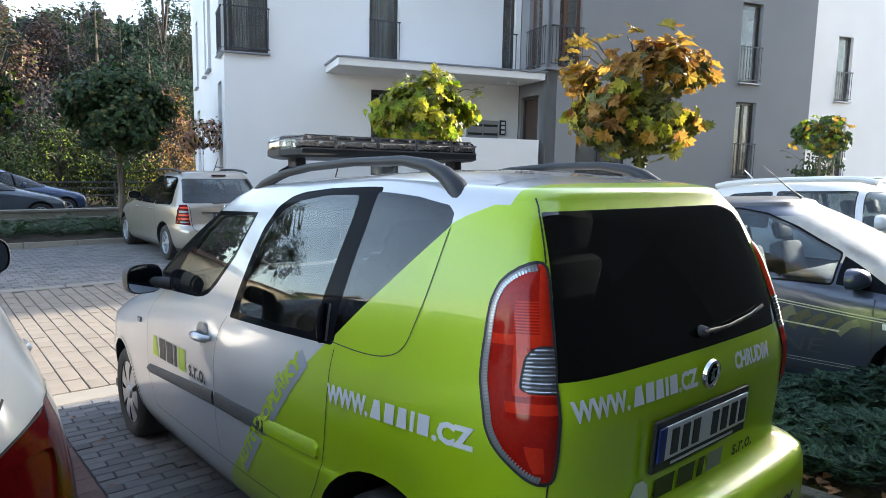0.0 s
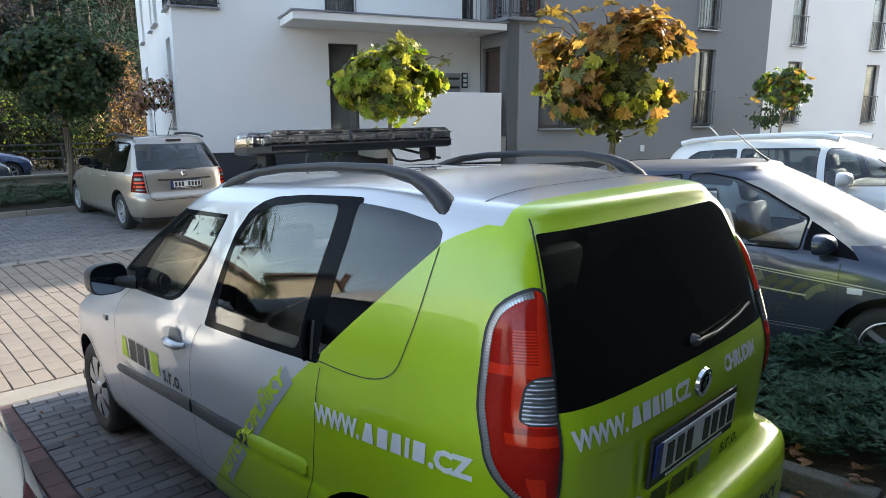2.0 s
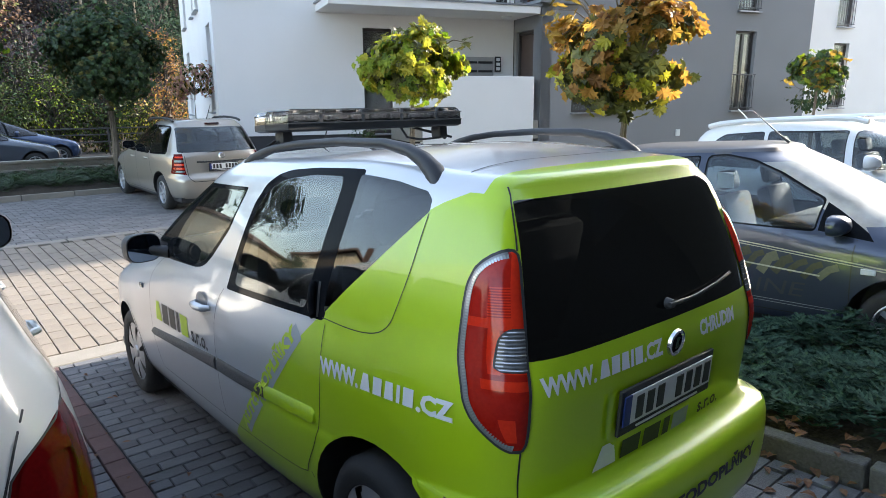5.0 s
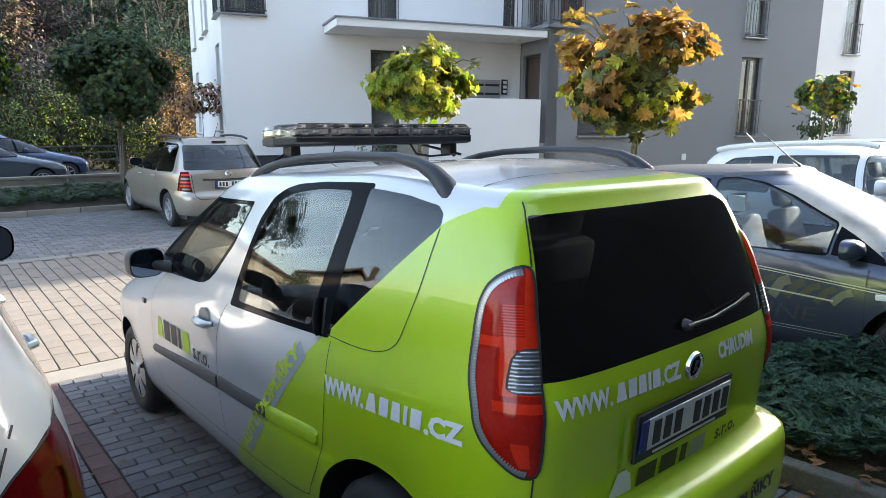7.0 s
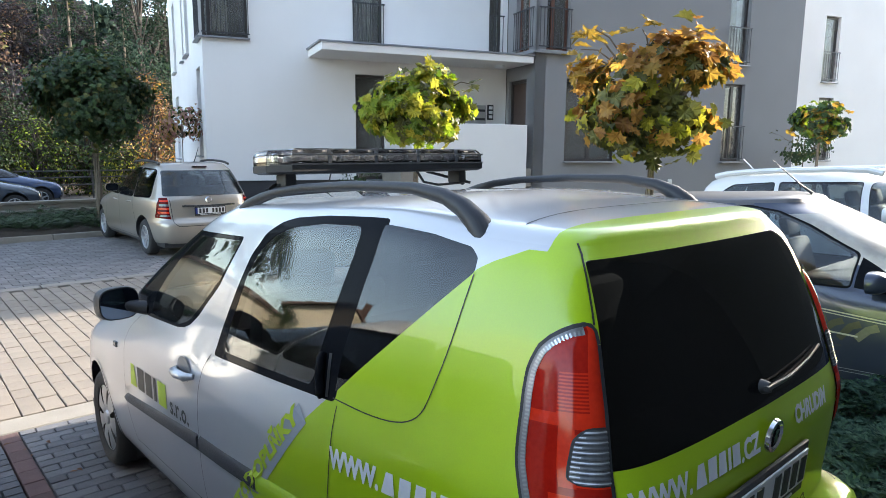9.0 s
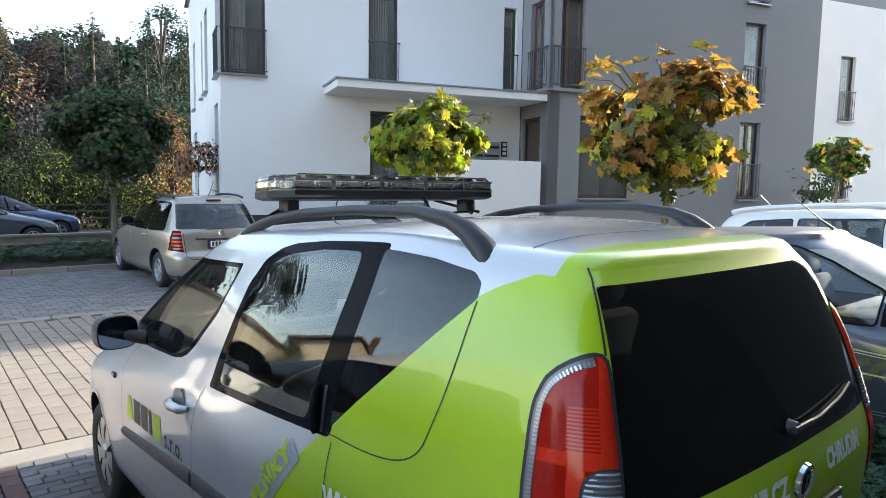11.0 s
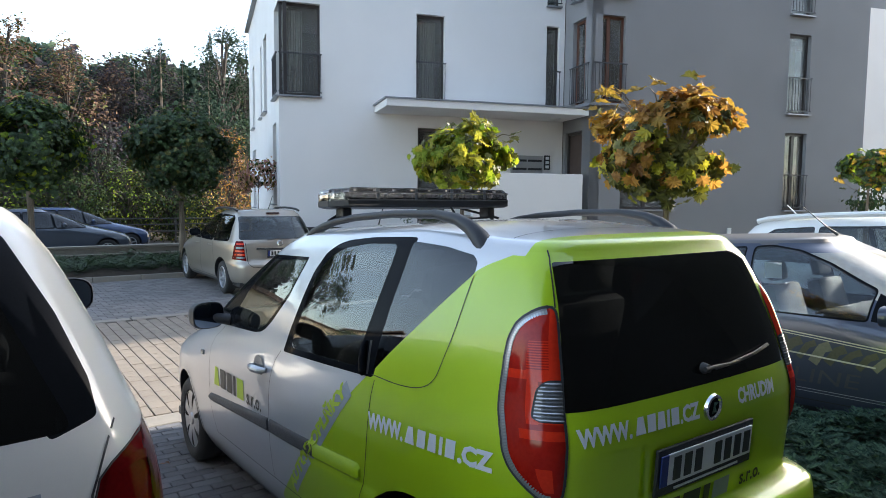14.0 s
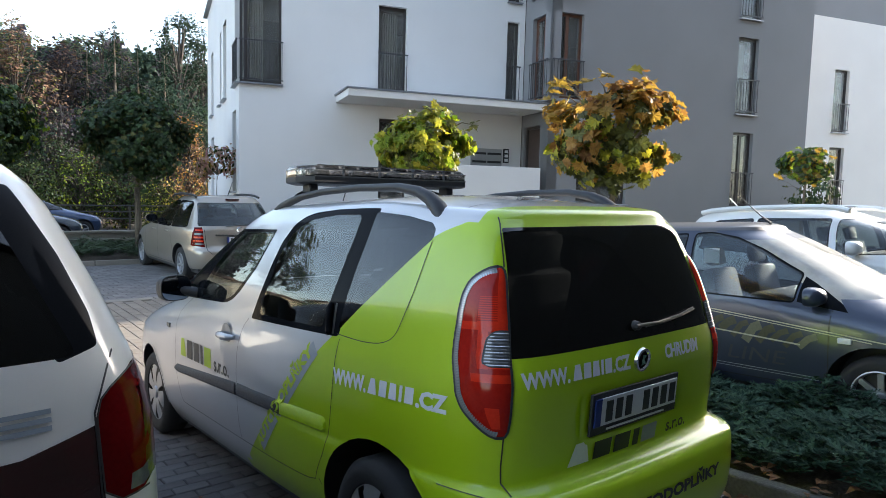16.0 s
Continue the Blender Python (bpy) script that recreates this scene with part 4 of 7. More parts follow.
for sgn in (-1, 1):
    put = on_side(sgn)
    for s in SEAMS:
        q = Geo(); ribbon(q, dense(eased(s), .02), put, .0035, .0015); part("panel_gap", q, [BLACK], van)
    for a, b, m in ((2.70, 1.675, GREY_TRIM), (1.648, 1.15, GREY_TRIM), (1.148, .765, GREEN)):
        q = Geo()
        n = 24
        for i in range(n + 1):
            y = a + (b - a) * i / n
            zt = np.interp(y, [.765, 1.66, 2.7], [.697, .682, .620]); zb = np.interp(y, [.765, 1.66, 2.7], [.628, .612, .568])
            if a == 2.70 and i == 0 or b == .765 and i == n:
                zt, zb = zt - .015, zb + .015
            q.v += [put(y, zt, 0), put(y, zt - .014, .010), put(y, zb + .010, .010), put(y, zb, 0)]
        for i in range(n):
            q.f += [(4 * i + k, 4 * i + k + 1, 4 * i + k + 5, 4 * i + k + 4) for k in range(3)]
        q.f += [(0, 1, 2, 3), (4 * n, 4 * n + 3, 4 * n + 2, 4 * n + 1)]
        q.m = [0] * len(q.f)
        part("side_moulding", q, [m], van, "", True)
    for y, z in ((1.78, .915), (.95, .93)):
        if sgn < 0 and y < 1:
            continue
        h = new("door_handle"); h.parent = van
        x = vs_.x(y, z)
        part("recess", Geo().lathe([(0.001, 0.003), (.05, .003), (.062, .0)], 24, "x", Matrix.Translation((sgn * x, y + .02, z)) @ Matrix.Scale(sgn, 4, (1, 0, 0)) @ Matrix.Scale(1.25, 4, (0, 1, 0))), [CUP if y > 1 else GREEN], h, "raised disc in place of a finger recess", True)
        part("grip", Geo().tube([(sgn * (x + .004), y + .09, z), (sgn * (x + .03), y + .06, z), (sgn * (x + .036), y, z), (sgn * (x + .03), y - .07, z), (sgn * (x + .004), y - .095, z)], [.012, .018, .02, .018, .012], 10), [SILVER], h, "", True)
        part("lock", Geo().lathe([(0.001, .006), (.009, .006), (.011, 0)], 14, "x", Matrix.Translation((sgn * (x + .03), y - .06, z)) @ Matrix.Scale(sgn, 4, (1, 0, 0))), [CHROME], h, "", True)
    fx = vs_.x(2.81, .86)
    part("side_marker", Geo().box((sgn * (fx + .004), 2.81, .855), (.014, .05, .03), .004), [CLEAR_LENS], van)
    # mirror
    mr = new("door_mirror"); mr.parent = van
    mm = Matrix.Translation((sgn * .905, 2.48, 1.125)) @ Matrix.Rotation(sgn * radians(-8), 4, "Z")
    case = Geo()
    rows, nn = [], 20
    for k, (sc, yy) in enumerate(((1.0, -.03), (1.03, -.005), (.98, .04), (.80, .085), (.45, .115), (.02, .125))):
        for j in range(nn):
            a = 2 * math.pi * j / nn
            ex = math.copysign(abs(math.cos(a)) ** .62, math.cos(a)) * .094; ez = math.copysign(abs(math.sin(a)) ** .7, math.sin(a)) * .078
            case.v.append((ex * sc, yy, ez * sc))
    for k in range(5):
        case.f += [(k * nn + j, k * nn + (j + 1) % nn, (k + 1) * nn + (j + 1) % nn, (k + 1) * nn + j) for j in range(nn)]
    case.m = [0] * len(case.f)
    cs = Geo().add(case.v, case.f, mm); part("mirror_case", cs, [RAIL], mr, "", True)
    mp = Geo().add([(v[0] * .985, -.031, v[2] * .975) for v in case.v[:nn]], [tuple(range(nn))], mm); part("mirror_surround", mp, [BLACK], mr)
    mg_ = Geo().add([(v[0] * .95, -.034, v[2] * .93) for v in case.v[:nn]], [tuple(range(nn))], mm); part("mirror_glass", mg_, [MIRROR], mr)
    part("mirror_arm", Geo().tube([(sgn * .78, 2.42, 1.09), (sgn * .83, 2.45, 1.10), (sgn * .88, 2.48, 1.115)], [.036, .03, .026], 10), [BLACK], mr, "", True)
    # roof rail
    xr = sgn * .545
    pr = [(.285, 1.515), (.305, 1.552), (.335, 1.588), (.385, 1.620), (.46, 1.643), (.60, 1.655), (.9, 1.661), (1.2, 1.656), (1.38, 1.642), (1.50, 1.620), (1.59, 1.596), (1.65, 1.574)]
    rl = new("roof_rail"); rl.parent = van
    part("rail_bar", Geo().tube([(xr + sgn * .055 * min(1, max(0, (p[0] - .7) / .9)), *p) for p in pr], [.044, .040, .035, .029, .023, .0185, .0165, .016, .017, .020, .023, .022], 14), [RAIL], rl, "", True)
    for y in (.44, 3.33):
        wheel_parts(van, sgn * (.80 if y < 1 else .81), y, .30, .298, sgn, 7)
    for yc, poly in ((.44, ARCH_R), (3.33, ARCH_F)):
        wl = Geo()
        for i, (y, z) in enumerate(poly):
            wl.v += [(sgn * (vs_.x(y, max(z, .19)) - .004), y, z), (sgn * .52, y, z)]
        wl.f = [(2 * i, 2 * i + 1, 2 * i + 3, 2 * i + 2) for i in range(len(poly) - 1)] + [tuple(2 * i + 1 for i in range(len(poly)))]
        wl.m = [0] * len(wl.f)
        part("wheel_well", wl, [BLACK], van)
        al = Geo(); ribbon(al, dense(poly[3:-3], .02), put, .018, .004); part("arch_lip", al, [GREEN if yc < 1 else SILVER], van, "", True)
    for q in (LIGHTS[0] if sgn > 0 else LIGHTS[1],):
        rim = [p for p in dense(q + [q[0]], .02)]
        b = Geo(); ribbon(b, rim, on_tail, .016, .003); part("light_seal", b, [BLACK], van)
        inner_x = (.648, .643, .641, .620, .598, .577) if sgn < 0 else (.620, .590, .578, .560, .543, .532)
        outer = [abs(x) > np.interp(z, (.805, .86, .94, 1.10, 1.235, 1.328), inner_x) + .014 for x, z in q]
        k = next(i for i in range(len(q)) if outer[i] and not outer[i - 1])
        edge = [p for p, o in zip(q[k:] + q[:k], outer[k:] + outer[:k]) if o]
        fine_line = dense(eased(edge, 1), .0006)
        steps = [fine_line[0]]
        for p in fine_line:
            if (Vector(on_tail(*p, 0)) - Vector(on_tail(*steps[-1], 0))).length >= .004:
                steps.append(p)
        mid = Vector(on_tail(sum(x for x, z in q) / len(q), sum(z for x, z in q) / len(q), 0))
        line3, edges_ = [Vector(on_tail(*p, 0)) for p in steps], []
        for i, p in enumerate(line3):
            n = (Vector(on_tail(*steps[i], .01)) - p).normalized()
            side = n.cross(line3[min(i + 2, len(line3) - 1)] - line3[max(i - 2, 0)]).normalized()
            edges_.append((p, n, side if side.dot(mid - p) > 0 else -side))
        last = len(edges_) - 1
        part("edge_seal", trim_strip(edges_, -.007, .003, .006, [(0, last)]), [BLACK], van)
        part("light_bezel", trim_strip(edges_, .002, .021, .008, [(0, last)]), [BEZEL], van, "grey rim of the tail light", True)
        part("bezel_ribs", trim_strip(edges_, .009, .020, .0100, [(i, i + 1) for i in range(0, last, 2)]), [STRIP], van, "ribbed silver rim of the tail light")
    tail_lens(LIGHTS[0] if sgn > 0 else LIGHTS[1], CLEAR[0 if sgn > 0 else 1])
for sgn in (-1, 1):
    hd = new("rear_door_handle"); hd.parent = van
    hx = lambda y, z, lift: (sgn * (vs_.x(y, z) + lift), y, z)
    hg = Geo().tube([hx(.768, 1.040, .002), hx(.770, 1.052, .010), hx(.778, 1.10, .014), hx(.786, 1.15, .010), hx(.788, 1.165, .002)], [.012, .015, .015, .015, .012], 10)
    part("grip", hg, [BLACK_GLOSS], hd, "upright black grip", True)
    q = Geo(); ribbon(q, dense([(.745, 1.045), (.752, 1.17)], .02), on_side(sgn), .014, .003); part("grip_recess", q, [BLACK], hd)
part("underbody", Geo().box((0, 1.95, .20), (1.45, 4.2, .06)), [BLACK], van)
# tail: seams, plate, badge, wiper
on_roof = lambda x, y, lift: (x, y, vs_.roof(x, y) + lift)
q = Geo(); ribbon(q, dense([(-.54, .195), (.54, .195)], .04), on_roof, .006, .003); part("panel_gap", q, [BLACK], van)
for s in ([(-.655, .795), (-.655, .70), (-.650, .61)], [(.655, .795), (.655, .70), (.650, .61)], [(-.61, .612), (0, .612), (.61, .612)],
          [(-.575, 1.345), (-.534, 1.51), (-.515, 1.57)], [(.530, 1.345), (.496, 1.51), (.48, 1.57)]):
    q = Geo(); ribbon(q, dense(s), on_rear, .005, .002); part("panel_gap", q, [BLACK], van)
q = Geo(); ribbon(q, dense([(-.605, .925), (0, .905), (.605, .925)]), on_rear, .006, .002); part("crease_line", q, [GREEN], van)
q = Geo(); ribbon(q, dense([(-.345, .89), (-.335, .75), (-.30, .718), (.25, .718), (.285, .75), (.295, .89)]), on_rear, .02, .010); part("plate_recess_edge", q, [GREEN], van, "", True)
plate_bars(van, Matrix.Translation((-.035, -.200, .815)) @ Matrix.Rotation(radians(7), 4, "X"))
BADGE_M = Matrix.Translation((-.012, -.210, .976)) @ Matrix.Rotation(radians(8), 4, "X")
badge = new("round_badge"); badge.parent = van
part("badge_ring", Geo().lathe([(.032, -.006), (.036, -.012), (.044, -.010), (.047, .0)], 28, "y", BADGE_M), [CHROME], badge, "", True)
part("badge_disc", Geo().lathe([(.001, -.006), (.034, -.006)], 28, "y", BADGE_M), [BLACK_GLOSS], badge)
part("badge_mark", Geo().prism([(-.012, -.02), (.016, -.016), (.004, .004), (.018, .016), (-.006, .022)], .003, BADGE_M @ Matrix.Translation((0, -.010, 0))), [CHROME], badge)
wp = new("rear_wiper"); wp.parent = van
part("wiper_hub", Geo().tube([on_rear(-.01, 1.10, 0), on_rear(-.01, 1.102, .024)], [.020, .014], 14), [BLACK], wp, "", True)
part("wiper_arm", Geo().tube([on_rear(-.03, 1.102, .022), on_rear(.12, 1.102, .024), on_rear(.30, 1.115, .018), on_rear(.42, 1.13, .012)], [.008, .005, .004, .003], 8), [BLACK], wp, "", True)
part("wiper_blade", Geo().tube([on_rear(.05, 1.089, .006), on_rear(.18, 1.094, .007), on_rear(.32, 1.107, .007), on_rear(.44, 1.122, .006)], [.003, .004, .004, .003], 6), [BLACK], wp)

# lettering: words stay words, the firm's mark becomes plain blocks
def mark(put, a0, b0, way, height, blocks, gap, lean=0.0, lift=.0025):
    """Plain leaning blocks in a row, each (width, narrowing at the top, material)."""
    for wide, narrow, material in blocks:
        geo = Geo()
        for k in (0, 1):
            cut_in = wide * narrow * k / 2
            left, right = cut_in + lean * height * k, wide - cut_in + lean * height * k
            geo.v += [put(a0 + way * (left + (right - left) * i / 4), b0 + height * k, lift) for i in range(5)]
        geo.f, geo.m = [(i, i + 1, i + 6, i + 5) for i in range(4)], [0] * 4
        part("mark_block", geo, [material], van)
        a0 += way * (wide + gap)


def over_moulding(y, z, lift):
    return on_side(-1)(y, z, lift + (.010 if .615 < z < .69 else 0))


side_text("WWW.", .700, .857, .222, .060, WHITE_LET, "web_lettering", up=-.004)
mark(on_side(-1), .468, .854, -1, .060, [(.052, .5, WHITE_LET), (.042, 0, WHITE_LET), (.042, .2, WHITE_LET), (.016, 0, WHITE_LET), (.044, 0, WHITE_LET)], .014, .10)
side_text(".CZ", .203, .853, .148, .060, WHITE_LET, "web_lettering", up=-.004)
mark(on_side(-1), 2.575, .692, -1, .112, [(.105, .5, LIME_LET), (.100, 0, DARK_LET), (.095, 0, DARK_LET), (.040, 0, DARK_LET), (.108, 0, LIME_LET)], .024)
side_text("s.r.o.", 1.985, .690, .225, .056, DARK_LET, "firm_lettering")
BAND_GREY = mat("grey_blue_vinyl", (0.36, 0.40, 0.45), 0.45, 0.1, 0.05, 3, 300)
dg = math.atan2(.55, .535)
q = Geo(); ribbon(q, dense([(1.385, .425), (.850, .975)], .03), on_side(-1), .072, .0012); part("lettering_band", q, [BAND_GREY], van, "grey-blue diagonal band")
u, fs = text_flat("AUTODOPLŇKY", .074)
u[:, 0] *= .775 / u[:, 0].max()
c_, s_ = math.cos(dg), math.sin(dg)
part("trade_lettering", Geo().add([over_moulding(1.40 - (a * c_ - b_ * s_), .402 + a * s_ + b_ * c_, .0025) for a, b_ in u], fs), [LIME_LET], van)
rear_text("WWW.", -.606, .953, .200, .052, WHITE_LET, "web_lettering")
mark(on_rear, -.392, .953, 1, .052, [(.046, .45, WHITE_LET), (.038, 0, WHITE_LET), (.038, .2, WHITE_LET), (.014, 0, WHITE_LET), (.038, 0, WHITE_LET)], .008, .10)
rear_text(".CZ", -.180, .953, .105, .052, WHITE_LET, "web_lettering")
rear_text("CHRUDIM", .155, .957, .255, .052, WHITE_LET, "town_lettering")
mark(on_rear, -.385, .640, 1, .078, [(.112, .5, WHITE_LET), (.098, 0, DARK_LET), (.094, 0, DARK_LET), (.038, 0, DARK_LET), (.098, 0, GREY_LET)], .020, .12, .003)
rear_text("s.r.o.", .215, .645, .15, .036, DARK_LET, "firm_lettering")
rear_text("AUTODOPLŇKY", -.26, .452, .70, .062, DARK_LET, "trade_lettering", .006)

# light bar on the roof
LEDMOD = mat("smoked_reflector", (0.34, 0.34, 0.35), 0.25, 0.75, 0.4, 30, 200)
lb = new("light_bar"); lb.parent = van; lb.matrix_basis = Matrix.Translation((-.035, 1.475, 1.722)) @ Matrix.Scale(1.07, 4, (1, 0, 0))
HEX = lambda s, t: [(-.535 * s, -.055 * t), (-.47 * s, -.135 * t), (.47 * s, -.135 * t), (.535 * s, -.055 * t), (.535 * s, .055 * t), (.47 * s, .135 * t), (-.47 * s, .135 * t), (-.535 * s, .055 * t)]


def hexes(levels):
    q = Geo()
    for s, t, z in levels:
        q.v += [(x, y, z) for x, y in HEX(s, t)]
    for k in range(len(levels) - 1):
        q.f += [(8 * k + j, 8 * k + (j + 1) % 8, 8 * k + 8 + (j + 1) % 8, 8 * k + 8 + j) for j in range(8)]
    q.f += [tuple(range(7, -1, -1)), tuple(8 * (len(levels) - 1) + j for j in range(8))]
    q.m = [0] * len(q.f)
    return q


part("base_tray", hexes([(.96, .92, -.012), (1.0, 1.0, -.004), (1.0, 1.0, .022)]), [BLACK], lb, "black tray")
part("inner_tray", hexes([(.97, .93, .023), (.97, .93, .030)]), [BLACK_GLOSS], lb)
dome = part("clear_cover", hexes([(.995, .985, .0225), (.995, .985, .060), (.97, .92, .078), (.95, .86, .082)]), [LAMP_CLEAR], lb, "clear ribbed cover"); dome.visible_shadow = False
for i in range(9):
    for sg in (-1, 1):
        x = -.42 + .105 * i
        part("led_module", Geo().box((x, sg * .085, .045), (.085, .03, .026), .004).box((x, sg * .101, .045), (.07, .004, .018)), [LEDMOD], lb, "reflector with unlit lamps")
for sg in (-1, 1):
    part("corner_module", Geo().box((sg * .49, 0, .045), (.03, .12, .028), .006), [CHROME], lb, "corner reflector")
for x in (-.315, -.105, .105, .315):
    part("cover_joint", Geo().box((x, 0, .0835), (.014, .235, .006), .002).box((x, -.134, .05), (.014, .006, .06)).box((x, .134, .05), (.014, .006, .06)), [CLEAR_LENS], lb)
part("cover_rim", Geo().box((0, -.137, .061), (.94, .006, .007)).box((0, .137, .061), (.94, .006, .007)).box((0, -.117, .083), (.90, .006, .004)).box((0, .117, .083), (.90, .006, .004)).box((0, -.136, .024), (.94, .006, .006)), [CHROME], lb)
for sg in (-1, 1):
    ft = new("mounting_foot"); ft.parent = lb
    part("foot_block", Geo().box((sg * .43, .0, -.040), (.05, .085, .065), .012), [BLACK], ft, "", True)
    part("foot_hook", Geo().tube([(sg * .35, .13, -.010), (sg * .43, .06, -.042), (sg * .51, -.005, -.072)], .007, 8).tube([(sg * .44, .0, -.05), (sg * .475, .01, -.075)], [.012, .010], 8), [BLACK], ft, "", True)
part("cable", Geo().tube([(.12, -.10, -.01), (.14, -.12, -.06), (.22, -.12, -.075), (.36, -.10, -.070)], .006, 6), [BLACK], lb)
part("roof_aerial", Geo().tube([(0, 2.02, 1.585), (0, 1.98, 1.66), (0, 1.90, 1.80)], [.008, .004, .003], 6), [BLACK], van)
# cabin
cab = new("cabin"); cab.parent = van
sg_ = Geo()
for x in (-.36, .36):
    seat_geo(sg_, x, 1.75, .55)
for x in (-.42, 0, .42):
    seat_geo(sg_, x, .85, .60)
part("seats", sg_, [INTERIOR], cab, "dark fabric seats", True)
DASH = mat("dashboard_plastic", (0.05, 0.05, 0.052), 0.6, 0, 0.2, 8, 300, 0.2)
part("dashboard", Geo().box((0, 2.72, .98), (1.40, .55, .22), .08).box((0, 1.9, .40), (1.35, 2.6, .1), .02), [DASH], cab, "", True)
part("steering_wheel", Geo().tube([(-.36 + .18 * math.cos(a), 2.33 + .06 * math.sin(a), 1.02 + .17 * math.sin(a)) for a in np.linspace(0, 2 * math.pi, 25)], .014, 8), [DASH], cab, "", True)
part("air_vent", Geo().lathe([(.001, -.02), (.045, -.02), (.055, 0), (.06, -.01)], 20, "y", Matrix.Translation((-.62, 2.43, 1.07))), [CHROME], cab, "", True)


def ease(k):
    k = min(1, max(0, k))
    return k * k * (3 - 2 * k)


for ob in van.children_recursive:      # the roof falls off towards the tail
    if ob.type == "MESH" and ob.parent in (van, *[c for c in van.children if c.name.startswith("roof_rail")]):
        for v in ob.data.vertices:
            if v.co.y < .75 and v.co.z > 1.43:
                v.co.z -= .055 * ease((.75 - v.co.y) / .75) * ease((v.co.z - 1.43) / .145)
        ob.data.update()


# ---- the other parked cars ----
def make_car(name, label, at, shell, levels, paint, side_glass, rear_glass, lights, wheels, r, screen, group="parked cars", glass_mat=None, trims=(), arch=None, low=None, spokes=5, seams=(), plate=None, rails=False, handles=(), mirror=None, rear_trims=(), screen_mat=None, pillar=1.2, roof_mat=None):
    """A parked car from its skin: windows, lights, wheels, gaps. screen: (z0, z1, y_min) of the windscreen."""
    car = thing(name, label, "car", at, group)
    q = shell.mesh(levels, 36)
    arches = [[(y + (r * 1.22) * math.cos(a), r + (r * 1.24) * math.sin(a)) for a in np.linspace(-.5, math.pi + .5, 20)] for y in wheels]
    for p in (*side_glass, *trims, *arches):
        cut(q, p, "side")
    rp = [rear_glass] + [p for p, _ in lights] + list(rear_trims)
    for p in rp:
        cut(q, p, "rear")
    gm = glass_mat or DARKWIN
    rules = [("side", p, None) for p in arches]
    rules += [("side", p, ("side_window*", gm)) for p in side_glass] + [("side", p, ("window_trim*", BLACK_GLOSS)) for p in trims]
    rules += [("rear", p, ("tail_light*", m)) for p, m in lights] + [("rear", rear_glass, ("rear_window", gm))] + [("rear", p, ("quarter_trim*", BLACK_GLOSS)) for p in rear_trims]
    z0, z1, ym = screen
    rules += [("any", lambda c, n: n.y > .22 and z0 < c.z < z1 and c.y > ym and abs(c.x) < min(shell.x(c.y - .05, c.z) * 1.2, float(shell.W(c.z)) * pillar) and abs(n.x) < .75, ("windscreen", screen_mat or gm))]
    if low:
        rules += [("any", lambda c, n: c.z < low, ("sill", BLACK))]
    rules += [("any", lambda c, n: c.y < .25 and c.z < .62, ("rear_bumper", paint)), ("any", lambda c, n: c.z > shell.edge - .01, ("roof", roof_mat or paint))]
    found = regions(q, rules, ("body", paint))
    skin_parts(q, found, car, {"window_trim": "black window surround"}, ("side_window", "rear_window", "windscreen"), INTERIOR)
    q.free()
    for sgn in (-1, 1):
        put = lambda y, z, lift, s=sgn: (s * (shell.x(y, z) + lift), y, z)
        for y, poly in zip(wheels, arches):
            wheel_parts(car, sgn * (shell.x(y, .6) - .03), y, r, r, sgn, spokes, .2, False)
            wl = Geo()
            for yy, zz in poly:
                wl.v += [(sgn * (shell.x(yy, max(zz, shell.z0)) - .004), yy, zz), (sgn * .5, yy, zz)]
            wl.f = [(2 * i, 2 * i + 1, 2 * i + 3, 2 * i + 2) for i in range(len(poly) - 1)] + [tuple(2 * i + 1 for i in range(len(poly)))]
            wl.m = [0] * len(wl.f)
            part("wheel_well", wl, [BLACK], car)
        for s in seams:
            b = Geo(); ribbon(b, dense(s, .05), put, .008, .002); part("panel_gap", b, [BLACK], car)
        for y, z in handles:
            x = shell.x(y, z)
            part("door_handle", Geo().tube([(sgn * x, y + .09, z), (sgn * (x + .035), y + .06, z), (sgn * (x + .035), y - .06, z), (sgn * x, y - .09, z)], .014, 8), [paint], car, "", True)
        my, mz, ms, mk = mirror or (screen[2] + .25, screen[0] + .10, 1.0, paint)
        mx = shell.x(my, mz)
        mi = new("door_mirror"); mi.parent = car
        rim = [(math.copysign(abs(math.cos(a)) ** .65, math.cos(a)) * .12 * ms, math.copysign(abs(math.sin(a)) ** .7, math.sin(a)) * .078 * ms) for a in np.linspace(0, 2 * math.pi, 20, False)]
        mcase = Geo()
        for sc, dy in ((1.0, -.04), (1.03, -.01), (.95, .03), (.7, .065), (.3, .085), (.02, .088)):
            mcase.v += [(sgn * (mx + .14) + a * sc, my + dy, mz + c * sc) for a, c in rim]
        for k in range(5):
            mcase.f += [(k * 20 + j, k * 20 + (j + 1) % 20, k * 20 + 20 + (j + 1) % 20, k * 20 + 20 + j) for j in range(20)]
        mcase.m = [0] * len(mcase.f)
        part("mirror_case", mcase, [mk], mi, "", True)
        part("mirror_glass", Geo().add([(sgn * (mx + .14) + a * .94, my - .037, mz + c * .92) for a, c in rim], [tuple(range(20))]), [MIRROR], mi)
        part("mirror_arm", Geo().tube([(sgn * (mx - .03), my, mz - .04), (sgn * (mx + .08), my, mz - .02)], .03, 8), [BLACK], mi, "", True)
